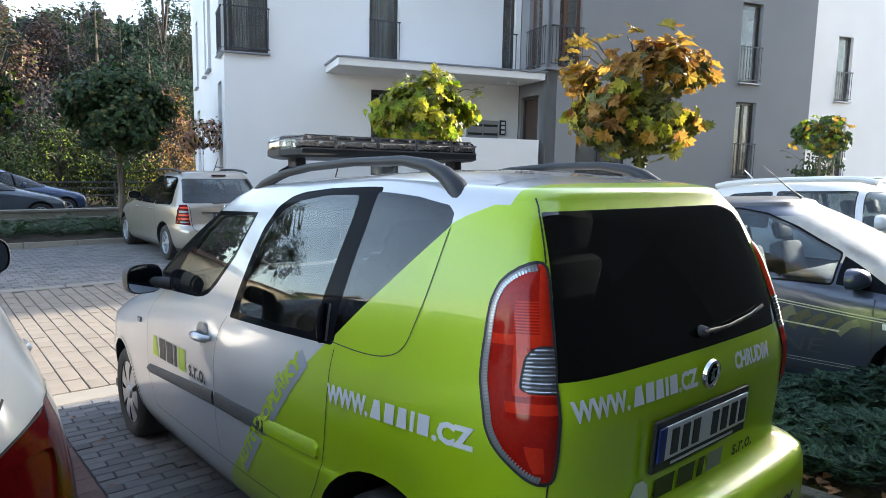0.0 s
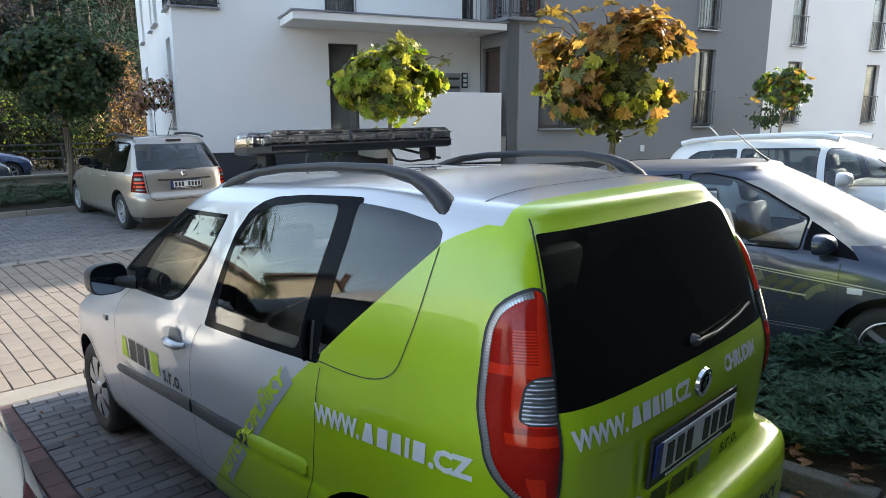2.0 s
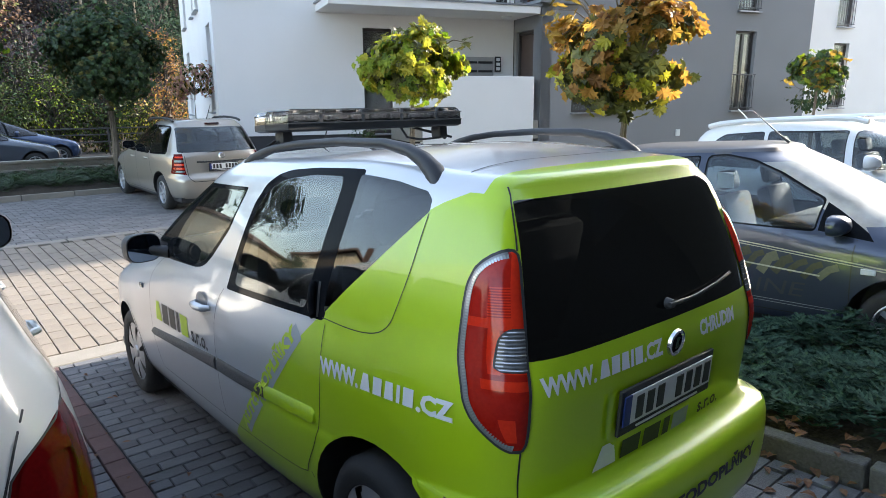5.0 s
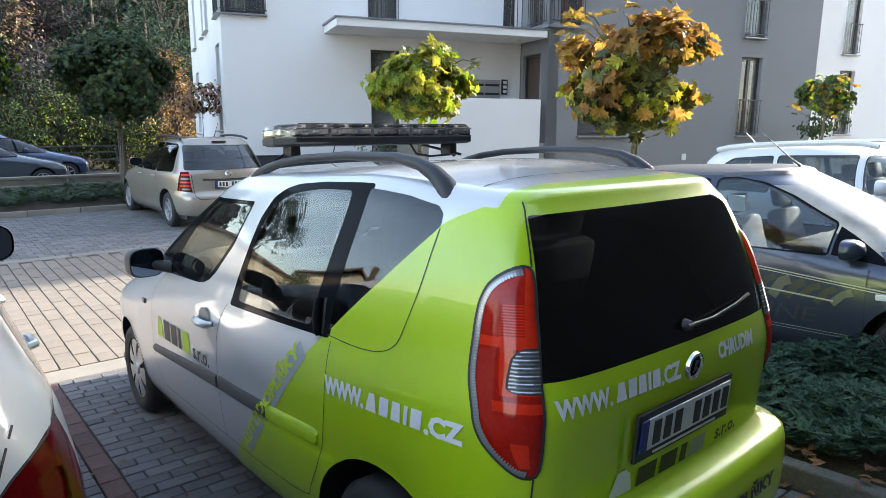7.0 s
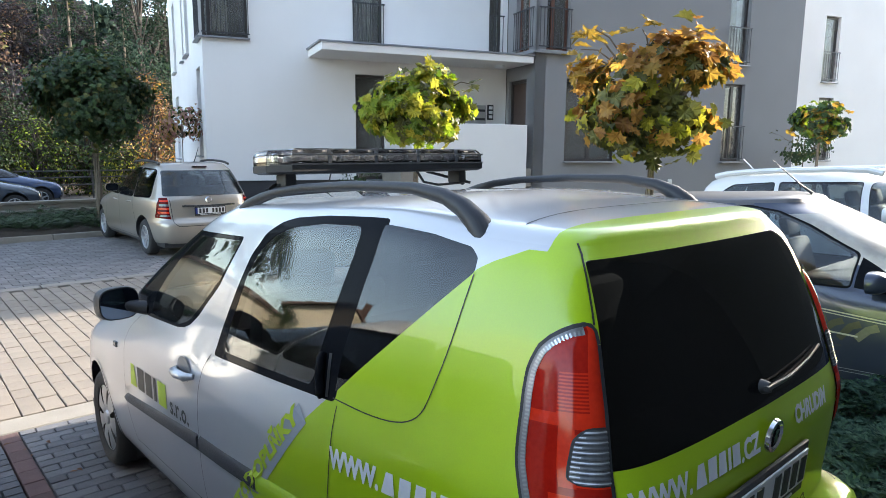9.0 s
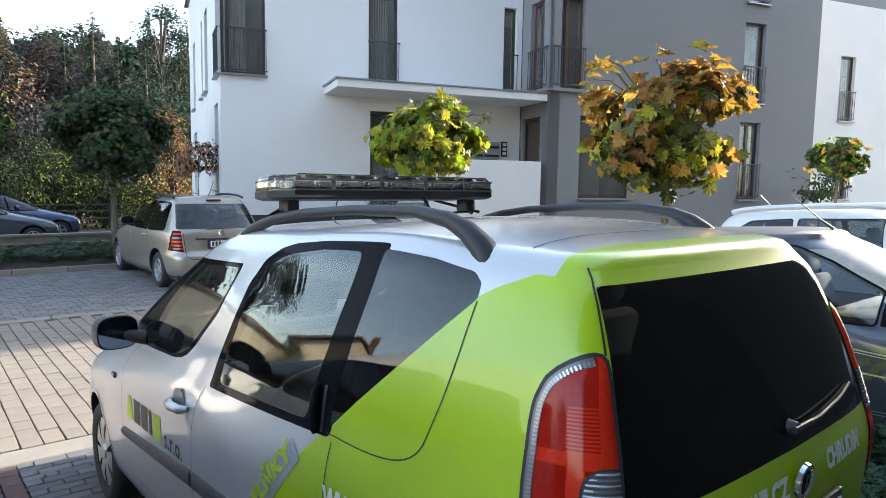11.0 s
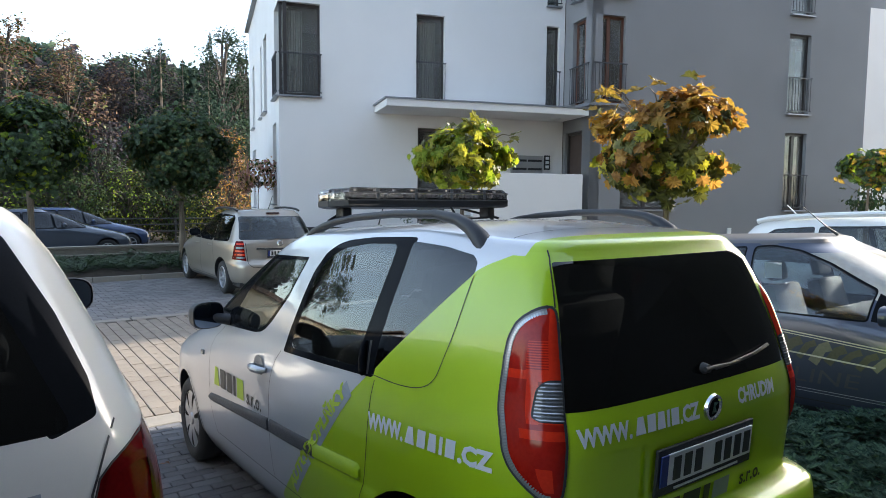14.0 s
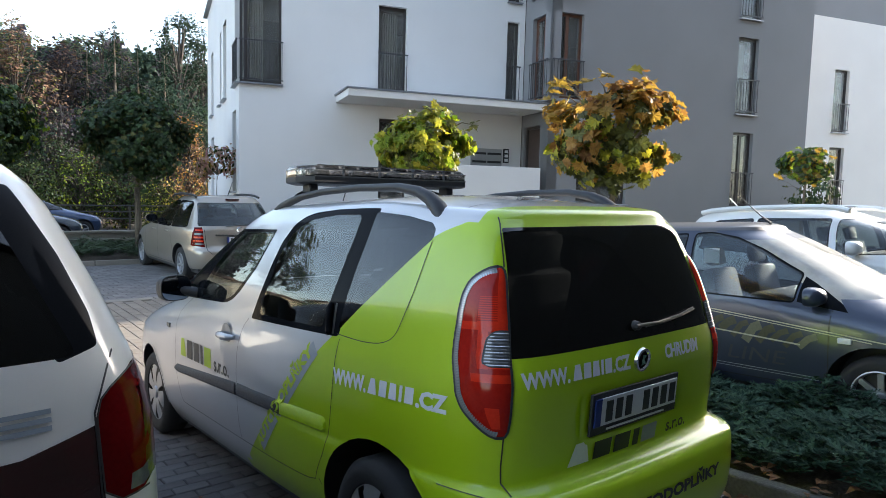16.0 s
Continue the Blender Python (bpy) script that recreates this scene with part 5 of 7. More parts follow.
        if rails:
            y0, y1 = rails
            xs = .62 * shell.W(shell.edge) / .66
            zt = shell.edge + shell.dome * (.60 if paint is WHITE_PAINT else .72)
            part("roof_rail", Geo().tube([(sgn * xs, y0, zt - .02), (sgn * xs, y0 + .14, zt + .008), (sgn * xs, y0 + .4, zt + .024), (sgn * xs, (y0 + y1) / 2, zt + .030), (sgn * xs, y1 - .4, zt + .024), (sgn * xs, y1 - .14, zt + .008), (sgn * xs, y1, zt - .03)], .032 if paint is WHITE_PAINT else .022, 8), [paint if paint is WHITE_PAINT else BLACK], car, "", True)
    part("underbody", Geo().box((0, float(shell.YF(.4)) / 2, shell.z0 + .03), (1.5, float(shell.YF(.4)) - .4, .08)), [BLACK], car)
    sg = Geo()
    yy = wheels[0] + .25
    for x in (-.4, .4):
        seat_geo(sg, x, yy + .95, .50)
    for x in (-.42, 0, .42):
        seat_geo(sg, x, yy, .52)
    part("seats", sg, [INTERIOR], car, "dark fabric seats", True)
    part("dashboard", Geo().box((0, screen[2] + .25, screen[0] - .08), (1.3, .5, .2), .06), [INTERIOR], car, "", True)
    if plate:
        plate_bars(car, Matrix.Translation(plate))
    return car


WHITE_PAINT = mat("white_paint", (0.74, 0.74, 0.72), 0.28, 0.0, 0.03, 3, 500, 0.0, 1.0)
PEARL = mat("pearl_white_paint", (0.76, 0.74, 0.69), 0.28, 0.0, 0.03, 3, 500, 0.0, 0.8)
BEIGE_PAINT = mat("champagne_metallic_paint", (0.36, 0.325, 0.275), 0.34, 0.5, 0.05, 3, 700, 0.0, 1.0)
NAVY_PAINT = mat("dark_blue_grey_paint", (0.042, 0.054, 0.088), 0.28, 0.3, 0.08, 3, 700, 0.0, 0.45)
ROAD_PAINT = mat("blue_grey_paint", (0.06, 0.075, 0.10), 0.25, 0.3, 0.08, 3, 700, 0.0, 1.0)
BLUE_PAINT = mat("deep_blue_paint", (0.04, 0.07, 0.15), 0.22, 0.3, 0.08, 3, 700, 0.0, 1.0)
DARKRED = mat("dark_red_lens", (0.03, 0.003, 0.003), 0.10, 0, 0.3, 12, 120, 0.1, 1.0)
LAMP_RED = mat("deep_red_lens", (0.10, 0.002, 0.003), 0.12, 0, 0.2, 14, 120, 0.0, 0.0, spec=0.12)
# Dusty roof, with the sky's sheen on it also mixed into the colour.
DUSTY_SHEEN_PAINT = mat("dusty_sheen_roof_paint", (0.10, 0.096, 0.098), 0.45, 0.1, 0.18, 3, 200, 0.0, 0.3)
CREAM = mat("cream_vinyl", (0.42, 0.43, 0.35), 0.35, 0, 0.08)
SHARD = mat("pale_olive_vinyl", (0.13, 0.135, 0.095), 0.35, 0, 0.25, 3, 60, 0, 0.4)
OLIVE = mat("olive_vinyl", (0.065, 0.07, 0.045), 0.3, 0, 0.25, 3, 60, 0, 0.6)

BOXTAIL = [(0, 0), (.005, .26), (.016, .48), (.04, .64), (.08, .75), (.14, .83), (.24, .89), (.45, .94), (.9, .985), (1.3, 1.0)]
mirror2 = lambda p: [(-x, z) for x, z in p][::-1]

# people carrier across the lane
zs = Shell([.20, .32, .48, .60, .66, .85, .97, 1.05, 1.3, 1.5, 1.565], [.80, .87, .895, .90, .90, .90, .895, .865, .785, .705, .655], [.12, .03, 0, .0, .06, .10, .12, .15, .30, .46, .56],
           [4.3, 4.42, 4.46, 4.44, 4.43, 4.15, 3.6, 3.3, 2.75, 2.2, 2.0], BOXTAIL, NOSE, 1.565, .06, .42)
zl = [.2, .26, .32, .4, .48, .54, .6, .63, .66, .72, .8, .88, .95, 1.0, 1.05, 1.12, 1.2, 1.3, 1.4, 1.47, 1.52, 1.565]
zg = [rounded(p, .04) for p in ([(3.05, 1.04), (2.25, 1.03), (2.17, 1.47), (2.42, 1.45)], [(2.19, 1.03), (1.42, 1.03), (1.40, 1.49), (2.11, 1.475)], [(1.35, 1.03), (.62, 1.05), (.70, 1.44), (.80, 1.48), (1.34, 1.49)])]
zlamp = [(.645, .68), (.660, .80), (.665, 1.04), (.765, 1.035), (.80, .94), (.825, .70)]
people_carrier = make_car("people_carrier", "champagne-silver people carrier parked nose-in beyond the lane", Matrix.Translation((2.81, 10.75, gz(11))) @ Matrix.Scale(1.045, 4), zs, zl, BEIGE_PAINT, zg,
                   rounded([(-.625, 1.485), (.625, 1.485), (.725, 1.06), (-.725, 1.06)], .04), [(zlamp, LAMP_RED), (mirror2(zlamp), LAMP_RED)], (.92, 3.66), .315, (1.02, 1.48, 2.2), low=.24, spokes=7, glass_mat=WIN,
                   seams=[[(2.22, 1.02), (2.24, .5), (2.2, .3)], [(1.38, 1.02), (1.36, .75), (1.22, .5)], [(3.1, 1.0), (3.15, .6), (3.1, .3)], [(3.1, .3), (1.3, .3)]], plate=(0, -.02 + .09, .80), rails=(.7, 2.1), handles=((2.42, .90), (1.55, .91)),
                   trims=[grown(p, .03) for p in zg])
zrear = lambda x, z, lift: (x, zs.yrear(x, z) - lift, z)
b = Geo(); ribbon(b, dense([(-.46, .895), (0, .885), (.46, .895)]), zrear, .03, .012); part("chrome_strip", b, [CHROME], people_carrier, "chrome strip across the tailgate", True)
b = Geo(); ribbon(b, dense([(-.64, 1.0), (-.62, .62), (-.55, .56), (.55, .56), (.62, .62), (.64, 1.0)]), zrear, .01, .003); part("panel_gap", b, [BLACK], people_carrier)
part("round_badge", Geo().lathe([(.04, -.01), (.05, -.014), (.06, 0)], 20, "y", Matrix.Translation((0, .125, .985))), [CHROME], people_carrier, "", True)
for s in (-1, 1):
    for z, m, w in ((.985, RED_LENS, .03), (.915, CLEAR_LENS, .035), (.855, RED_LENS, .03), (.79, RED_LENS, .03), (.735, CLEAR_LENS, .025)):
        b = Geo(); ribbon(b, dense([(s * .665, z), (s * (.765 + (1.02 - z) * .16), z)], .03), zrear, w, .003); part("lens_band", b, [m], people_carrier)
part("high_lamp", Geo().box((0, .50, 1.545), (.26, .05, .03), .008), [DARKRED], people_carrier)
part("roof_aerial", Geo().tube([(0, .75, 1.60), (.02, .70, 1.70), (.05, .62, 1.88)], [.012, .006, .004], 6), [BLACK], people_carrier)
part("rear_wiper", Geo().tube([zrear(-.25, 1.06, .02), zrear(0, 1.075, .02), zrear(.2, 1.065, .02)], .01, 6), [BLACK], people_carrier)

# white sport utility car beside the service car
us = Shell([.25, .40, .60, .75, .95, 1.10, 1.25, 1.43, 1.60, 1.66], [.86, .925, .94, .94, .94, .92, .865, .79, .705, .66], [.10, .02, .0, .03, .05, .075, .12, .20, .30, .40],
           [4.55, 4.68, 4.72, 4.70, 4.5, 3.9, 3.45, 2.95, 2.45, 2.25], [(0, 0), (.006, .34), (.02, .60), (.05, .78), (.09, .87), (.15, .925), (.26, .96), (.5, .985), (.9, 1.0)], NOSE, 1.66, .055, .42)
ul = [.25, .3, .35, .4, .5, .6, .68, .75, .82, .88, .95, 1.0, 1.05, 1.1, 1.18, 1.25, 1.33, 1.42, 1.5, 1.56, 1.62, 1.66]
ug = [rounded(p, .05) for p in ([(3.3, 1.12), (2.35, 1.09), (2.30, 1.50), (2.62, 1.46)], [(2.28, 1.09), (1.30, 1.10), (1.28, 1.53), (2.22, 1.51)], [(1.22, 1.11), (.62, 1.16), (.55, 1.22), (.72, 1.48), (1.2, 1.53)])]
ulamp = softened([(.742, .86), (.735, .98), (.732, 1.085), (.78, 1.13), (.86, 1.160), (.895, 1.150), (.915, 1.08), (.928, .99), (.922, .90), (.89, .862)])
uclear = [(.80, .872), (.806, .908), (.922, .912), (.918, .885), (.885, .866)]
uband = [(-.742, .84), (-.735, 1.045), (-.58, 1.005), (0, .985), (.58, 1.005), (.735, 1.045), (.742, .84), (0, .82)]
upil = rounded([(.50, 1.605), (.600, 1.605), (.690, 1.43), (.742, 1.29), (.752, 1.215), (.66, 1.19)], .012)
usuv = make_car("sport_utility_car", "white sport utility car with wide dark red tail lights", CARM @ Matrix.Translation((-2.535, -.09, 0)), us, ul, PEARL, ug,
         rounded([(-.53, 1.59), (.53, 1.59), (.705, 1.20), (-.705, 1.20)], .03), [(uclear, CLEAR_LENS), (mirror2(uclear), CLEAR_LENS), (ulamp, LAMP_RED), (mirror2(ulamp), LAMP_RED), (uband, DARKRED)],
         (.98, 3.72), .36, (1.10, 1.50, 2.4), glass_mat=PRIVACY, low=.42, spokes=5, seams=[[(2.31, 1.08), (2.33, .6), (2.3, .42)], [(1.26, 1.08), (1.2, .9), (1.0, .78)], [(3.3, 1.1), (3.35, .7), (3.3, .45)]], trims=[grown(p, .035) for p in ug], rear_trims=[upil, mirror2(upil)], handles=((2.55, 1.04), (1.5, 1.05)), mirror=(2.95, 1.27, 1.3, BLACK))
urear = lambda x, z, lift: (x, us.yrear(x, z) - lift, z)
for s in (-1, 1):
    b = Geo(); ribbon(b, dense([(s * .785, 1.20), (s * .760, 1.15), (s * .728, 1.07), (s * .735, .84), (s * .70, .70)]), urear, .005, .002); part("panel_gap", b, [BLACK], usuv)
    for k in range(3):
        b = Geo(); ribbon(b, dense([(s * .56 - .08, 1.06 + .018 * k), (s * .56 + .08, 1.06 + .018 * k)]), urear, .011, .003); part("lettering_bar", b, [GREY_LET], usuv, "unreadable chrome lettering as a plain bar")
    b = Geo(); ribbon(b, dense(ulamp if s > 0 else mirror2(ulamp), .03), urear, .005, .003); part("light_seal", b, [BLACK], usuv)
    b = Geo(); ribbon(b, dense(softened([(s * .755, 1.095), (s * .82, 1.115), (s * .862, 1.10), (s * .872, 1.04), (s * .862, .975), (s * .82, .945), (s * .76, .935)])[1:-1], .03), urear, .020, .004); part("light_bow", b, [LAMP_RED], usuv, "bright red bow in the lamp", True)
    part("side_strake", Geo().box((s * .935, 3.05, .97), (.02, .14, .05), .008), [CHROME], usuv)

# dark car with side decoration beyond the planting bed
ds = Shell([.18, .30, .45, .60, .80, .92, 1.05, 1.25, 1.42, 1.50], [.74, .80, .83, .84, .84, .83, .80, .73, .655, .605], [.15, .05, 0, .0, .06, .10, .15, .28, .42, .52],
           [3.75, 3.88, 3.92, 3.88, 3.7, 3.30, 2.95, 2.58, 2.25, 2.08], BOXTAIL, NOSE, 1.50, .075, .42)
dl = [.18, .24, .3, .38, .45, .52, .6, .68, .74, .8, .86, .92, .98, 1.05, 1.12, 1.2, 1.28, 1.36, 1.42, 1.46, 1.50]
dgw = [rounded(p, .025) for p in ([(2.545, .948), (1.68, .975), (1.62, 1.468), (1.75, 1.476), (1.97, 1.432), (2.20, 1.335), (2.42, 1.215), (2.545, 1.15)], [(1.58, .980), (.75, 1.05), (.80, 1.32), (.95, 1.43), (1.54, 1.466)])]
dsail = [(2.572, 1.135), (2.66, 1.085), (2.88, .945), (2.93, .890), (2.69, .928), (2.572, .945)]
dlamp = [(.60, .80), (.62, 1.25), (.70, 1.2), (.78, .82)]
DZ = .11 - SLOPE * 3.15
DM = Matrix.Translation((4.01, 3.13, DZ)) @ Matrix.Rotation(radians(-3.5), 4, "X") @ Matrix.Rotation(math.pi, 4, "Z")
dark = make_car("hatchback", "dark blue-grey hatchback with cream stripes and lettering on its doors", DM, ds, dl, NAVY_PAINT, dgw, rounded([(-.52, 1.38), (.52, 1.38), (.60, 1.02), (-.60, 1.02)], .04),
         [(dlamp, RED_LENS), (mirror2(dlamp), RED_LENS)], (.66, 3.14), .295, (.96, 1.44, 2.1), low=.24, spokes=7, glass_mat=CLEARWIN,
         seams=[[(2.83, .90), (2.82, .8), (2.815, .45), (2.74, .3)], [(1.63, 1.0), (1.60, .6), (1.62, .3)], [(2.70, .3), (1.0, .3)]], trims=[dsail] + [grown(p, .013) for p in dgw], mirror=(2.72, 1.0, .92, NAVY_PAINT), screen_mat=DUSTY_GLARE, pillar=.87, roof_mat=DUSTY_SHEEN_PAINT)
dput = lambda y, z, lift: (ds.x(y, z) + lift, y, z)
b = Geo(); ribbon(b, dense([(1.3, .890), (1.8, .846), (2.19, .808), (2.88, .734), (3.2, .694)]), dput, .009, .003); ribbon(b, dense([(1.3, .871), (1.8, .827), (2.19, .789), (2.88, .715), (3.1, .688)]), dput, .007, .003)
part("pinstripe", b, [CREAM], dark, "cream double pinstripe")
random.seed(11)
for k in range(13):
    b = Geo(); y0 = 1.35 + .105 * k
    zt = .850 - .105 * (y0 - 1.3)
    ribbon(b, dense([(y0, zt - .10 - .06 * random.random()), (y0 + .07, zt - .04), (y0 + .13, zt - .015)], .04), dput, .045 + .03 * random.random(), .0025); part("shard_decal", b, [OLIVE if k % 4 else SHARD], dark, "jagged dull green decal")
b = Geo(); ribbon(b, dense([(1.5, .70), (2.62, .62)]), dput, .012, .003); part("decal_line", b, [CREAM], dark)
for o in (0, .022):
    b = Geo(); ribbon(b, dense([(1.3, .40 - o), (2.75, .38 - o)]), dput, .005, .003); part("decal_line", b, [GREY_LET], dark)
FAINT = mat("faint_grey_vinyl", (.05, .055, .065), .3)
for words, at_y, long in (("R", 1.84, .10), ("LINE", 2.04, .46)):
    u, fs = text_flat(words, .11, 0.0)
    u[:, 0] *= long / u[:, 0].max()
    part("door_lettering", Geo().add([dput(at_y + a + .25 * bb, .44 + bb, .003) for a, bb in u], fs), [FAINT], dark)
part("side_marker", Geo().box((ds.x(2.925, .686) + .004, 2.925, .686), (.014, .095, .042), .006), [PLATE_W], dark, "pale oval side marker")
ra = ds.edge + .075
part("roof_aerial", Geo().tube([(0, 2.02, ra - .02), (0, 1.93, ra + .05), (0, 1.70, ra + .26)], [.014, .006, .003], 6), [BLACK], dark)
part("glass_sticker", Geo().box((ds.x(1.8, 1.3) - .03, 1.80, 1.28), (.004, .14, .13)), [PLATE_W], dark, "faded paper sticker behind the pane")
part("rear_mirror", Geo().box((0, 2.15, 1.36), (.24, .05, .09), .02), [BLACK], dark)

# white estate behind it
ws = Shell([.20, .32, .48, .60, .85, .97, 1.05, 1.3, 1.46, 1.52], [.80, .87, .895, .90, .90, .895, .865, .785, .72, .67], [.12, .03, 0, .0, .08, .10, .13, .25, .36, .46],
           [4.3, 4.42, 4.46, 4.44, 4.15, 3.6, 3.3, 2.75, 2.3, 2.1], BOXTAIL, NOSE, 1.52, .06, .42)
wgp = [rounded(p, .03) for p in ([(3.05, 1.06), (2.25, 1.05), (2.2, 1.43), (2.46, 1.41)], [(2.16, 1.05), (1.35, 1.05), (1.33, 1.45), (2.12, 1.435)], [(1.28, 1.05), (.6, 1.08), (.68, 1.36), (.8, 1.43), (1.27, 1.45)])]
WM_ = Matrix.Translation((6.62, 3.45, gz(3.45) + .06)) @ Matrix.Rotation(radians(-3.5), 4, "X") @ Matrix.Rotation(math.pi, 4, "Z")
estate = make_car("estate_car", "white estate car with low roof rails and roof window", WM_, ws, [z for z in zl if z < 1.5] + [1.52], WHITE_PAINT, wgp, rounded([(-.58, 1.40), (.58, 1.40), (.66, 1.06), (-.66, 1.06)], .04),
         [(zlamp, RED_LENS), (mirror2(zlamp), RED_LENS)], (.92, 3.62), .315, (1.02, 1.43, 2.2), low=.24, glass_mat=WIN, rails=(.55, 2.3), trims=[grown(p, .008) for p in wgp])
part("roof_window", Geo().lathe([(.001, .0), (.30, -.002), (.32, -.012)], 28, "z", Matrix.Translation((0, 1.75, 1.585)) @ Matrix.Scale(1.3, 4, (0, 1, 0))), [BLACK_GLOSS], estate, "", True)
part("roof_aerial", Geo().tube([(.0, .75, 1.57), (.0, .68, 1.66), (.0, .60, 1.74)], [.012, .008, .006], 6), [WHITE_PAINT], estate)

# two dark cars beyond the hedge
for k, (x0, y0, m) in enumerate(((-2.35, 22.6, ROAD_PAINT), (-1.2, 25.4, BLUE_PAINT))):
    TR = Matrix.Translation((x0, y0, gz(20) - .10)) @ Matrix.Rotation(radians(-90), 4, "Z")
    make_car("road_car", ("dark blue-grey" if k == 0 else "deep blue") + " car parked beyond the hedge and railing", TR, zs, zl[::2] + [1.565], m, zg, rounded([(-.60, 1.46), (.60, 1.46), (.69, 1.04), (-.69, 1.04)], .04),
             [(zlamp, RED_LENS), (mirror2(zlamp), RED_LENS)], (.92, 3.66), .315, (1.02, 1.48, 2.2), low=.24, trims=[grown(p, .03) for p in zg], plate=(0, .07, .8))


# ---- planting ----
def leaf_mat(name, base, alt, trans=0.45, rough=0.55):
    return mat(name, base, rough, 0, 0.18, 3, 40, 0.0, island=0.45, spec=0.5 if rough < .8 else 0.15, translucent=trans, alt=alt)


L_YELLOW = leaf_mat("yellow_green_leaf", (0.22, 0.25, 0.016), (0.38, 0.34, 0.03), 0.42)
L_LIME = leaf_mat("lime_leaf", (0.11, 0.20, 0.012), (0.26, 0.32, 0.02), 0.5)
L_ORANGE = leaf_mat("orange_brown_leaf", (0.28, 0.13, 0.034), (0.42, 0.23, 0.045), 0.5)
L_AMBER = leaf_mat("amber_leaf", (0.20, 0.15, 0.025), (0.36, 0.22, 0.035), 0.5)
L_OLIVE = leaf_mat("olive_leaf", (0.050, 0.062, 0.018), (0.12, 0.12, 0.025), 0.3)
L_DARK = leaf_mat("dark_green_leaf", (0.018, 0.045, 0.014), (0.045, 0.085, 0.022), 0.25)
L_PINE = leaf_mat("conifer_needle", (0.010, 0.026, 0.016), (0.025, 0.045, 0.025), 0.1, 0.95)
L_BUSH = leaf_mat("bush_leaf", (0.024, 0.044, 0.010), (0.055, 0.072, 0.020), 0.18, 0.9)
L_RED = leaf_mat("red_leaf", (0.48, 0.22, 0.21), (0.50, 0.33, 0.21), 0.45)
L_RUST = leaf_mat("rust_leaf", (0.085, 0.040, 0.022), (0.16, 0.085, 0.04), 0.3)
L_JUN = leaf_mat("juniper_spray", (0.022, 0.052, 0.036), (0.055, 0.098, 0.066), 0.1, 0.9)
BARK = mat("grey_bark", (0.16, 0.13, 0.10), 0.9, 0, 0.35, 6, 60, 0.8)
DARK_BARK = mat("dark_woodland_bark", (0.045, 0.038, 0.032), 0.9, 0, 0.35, 3, 30, 0.6)
BROWNLEAF = mat("dry_leaf", (0.16, 0.075, 0.035), 0.8, 0, 0.4, 6, 60, 0.2, island=0.4)

# a lobed leaf, one unit across, and a plain pointed one
HALF = [(.07, -.30), (.22, -.20), (.38, -.34), (.36, -.14), (.56, -.02), (.38, .08), (.48, .26), (.28, .24), (.22, .40), (.10, .34)]
LOBES = [(0, -.36)] + HALF + [(0, .58)] + [(-a, b) for a, b in HALF[::-1]]
DIAMOND = [(0, -.5), (.3, 0), (0, .5), (-.3, 0)]
POINT = [(0, -.5), (.26, -.1), (.2, .2), (0, .5), (-.2, .2), (-.26, -.1)]


def put_leaf(geo, p, out, size, rng, shape=LOBES, droop=0.5, slot=0):
    """One leaf, slightly folded, that faces outwards and hangs."""
    n = (out + Vector((rng.uniform(-.7, .7), rng.uniform(-.7, .7), rng.uniform(-.2, .8)))).normalized()
    t = Vector((rng.uniform(-1, 1), rng.uniform(-1, 1), -droop * 2)).cross(n)
    t = t.normalized() if t.length > 1e-3 else Vector((1, 0, 0))
    u = n.cross(t)
    k = len(geo.v)
    fold, curl, crinkle = rng.uniform(.05, .5), rng.uniform(.1, .8), .07 if len(shape) > 8 else 0.0
    geo.v.append(tuple(p))
    for a, b in shape:
        geo.v.append(tuple(p + (t * a + u * b + n * (crinkle * rng.uniform(-1, 1) + abs(a) * fold - (b * b + a * a * .5) * curl)) * size))
    m = len(shape)
    geo.f += [(k, k + 1 + i, k + 1 + (i + 1) % m) for i in range(m)]
    geo.m += [slot] * m


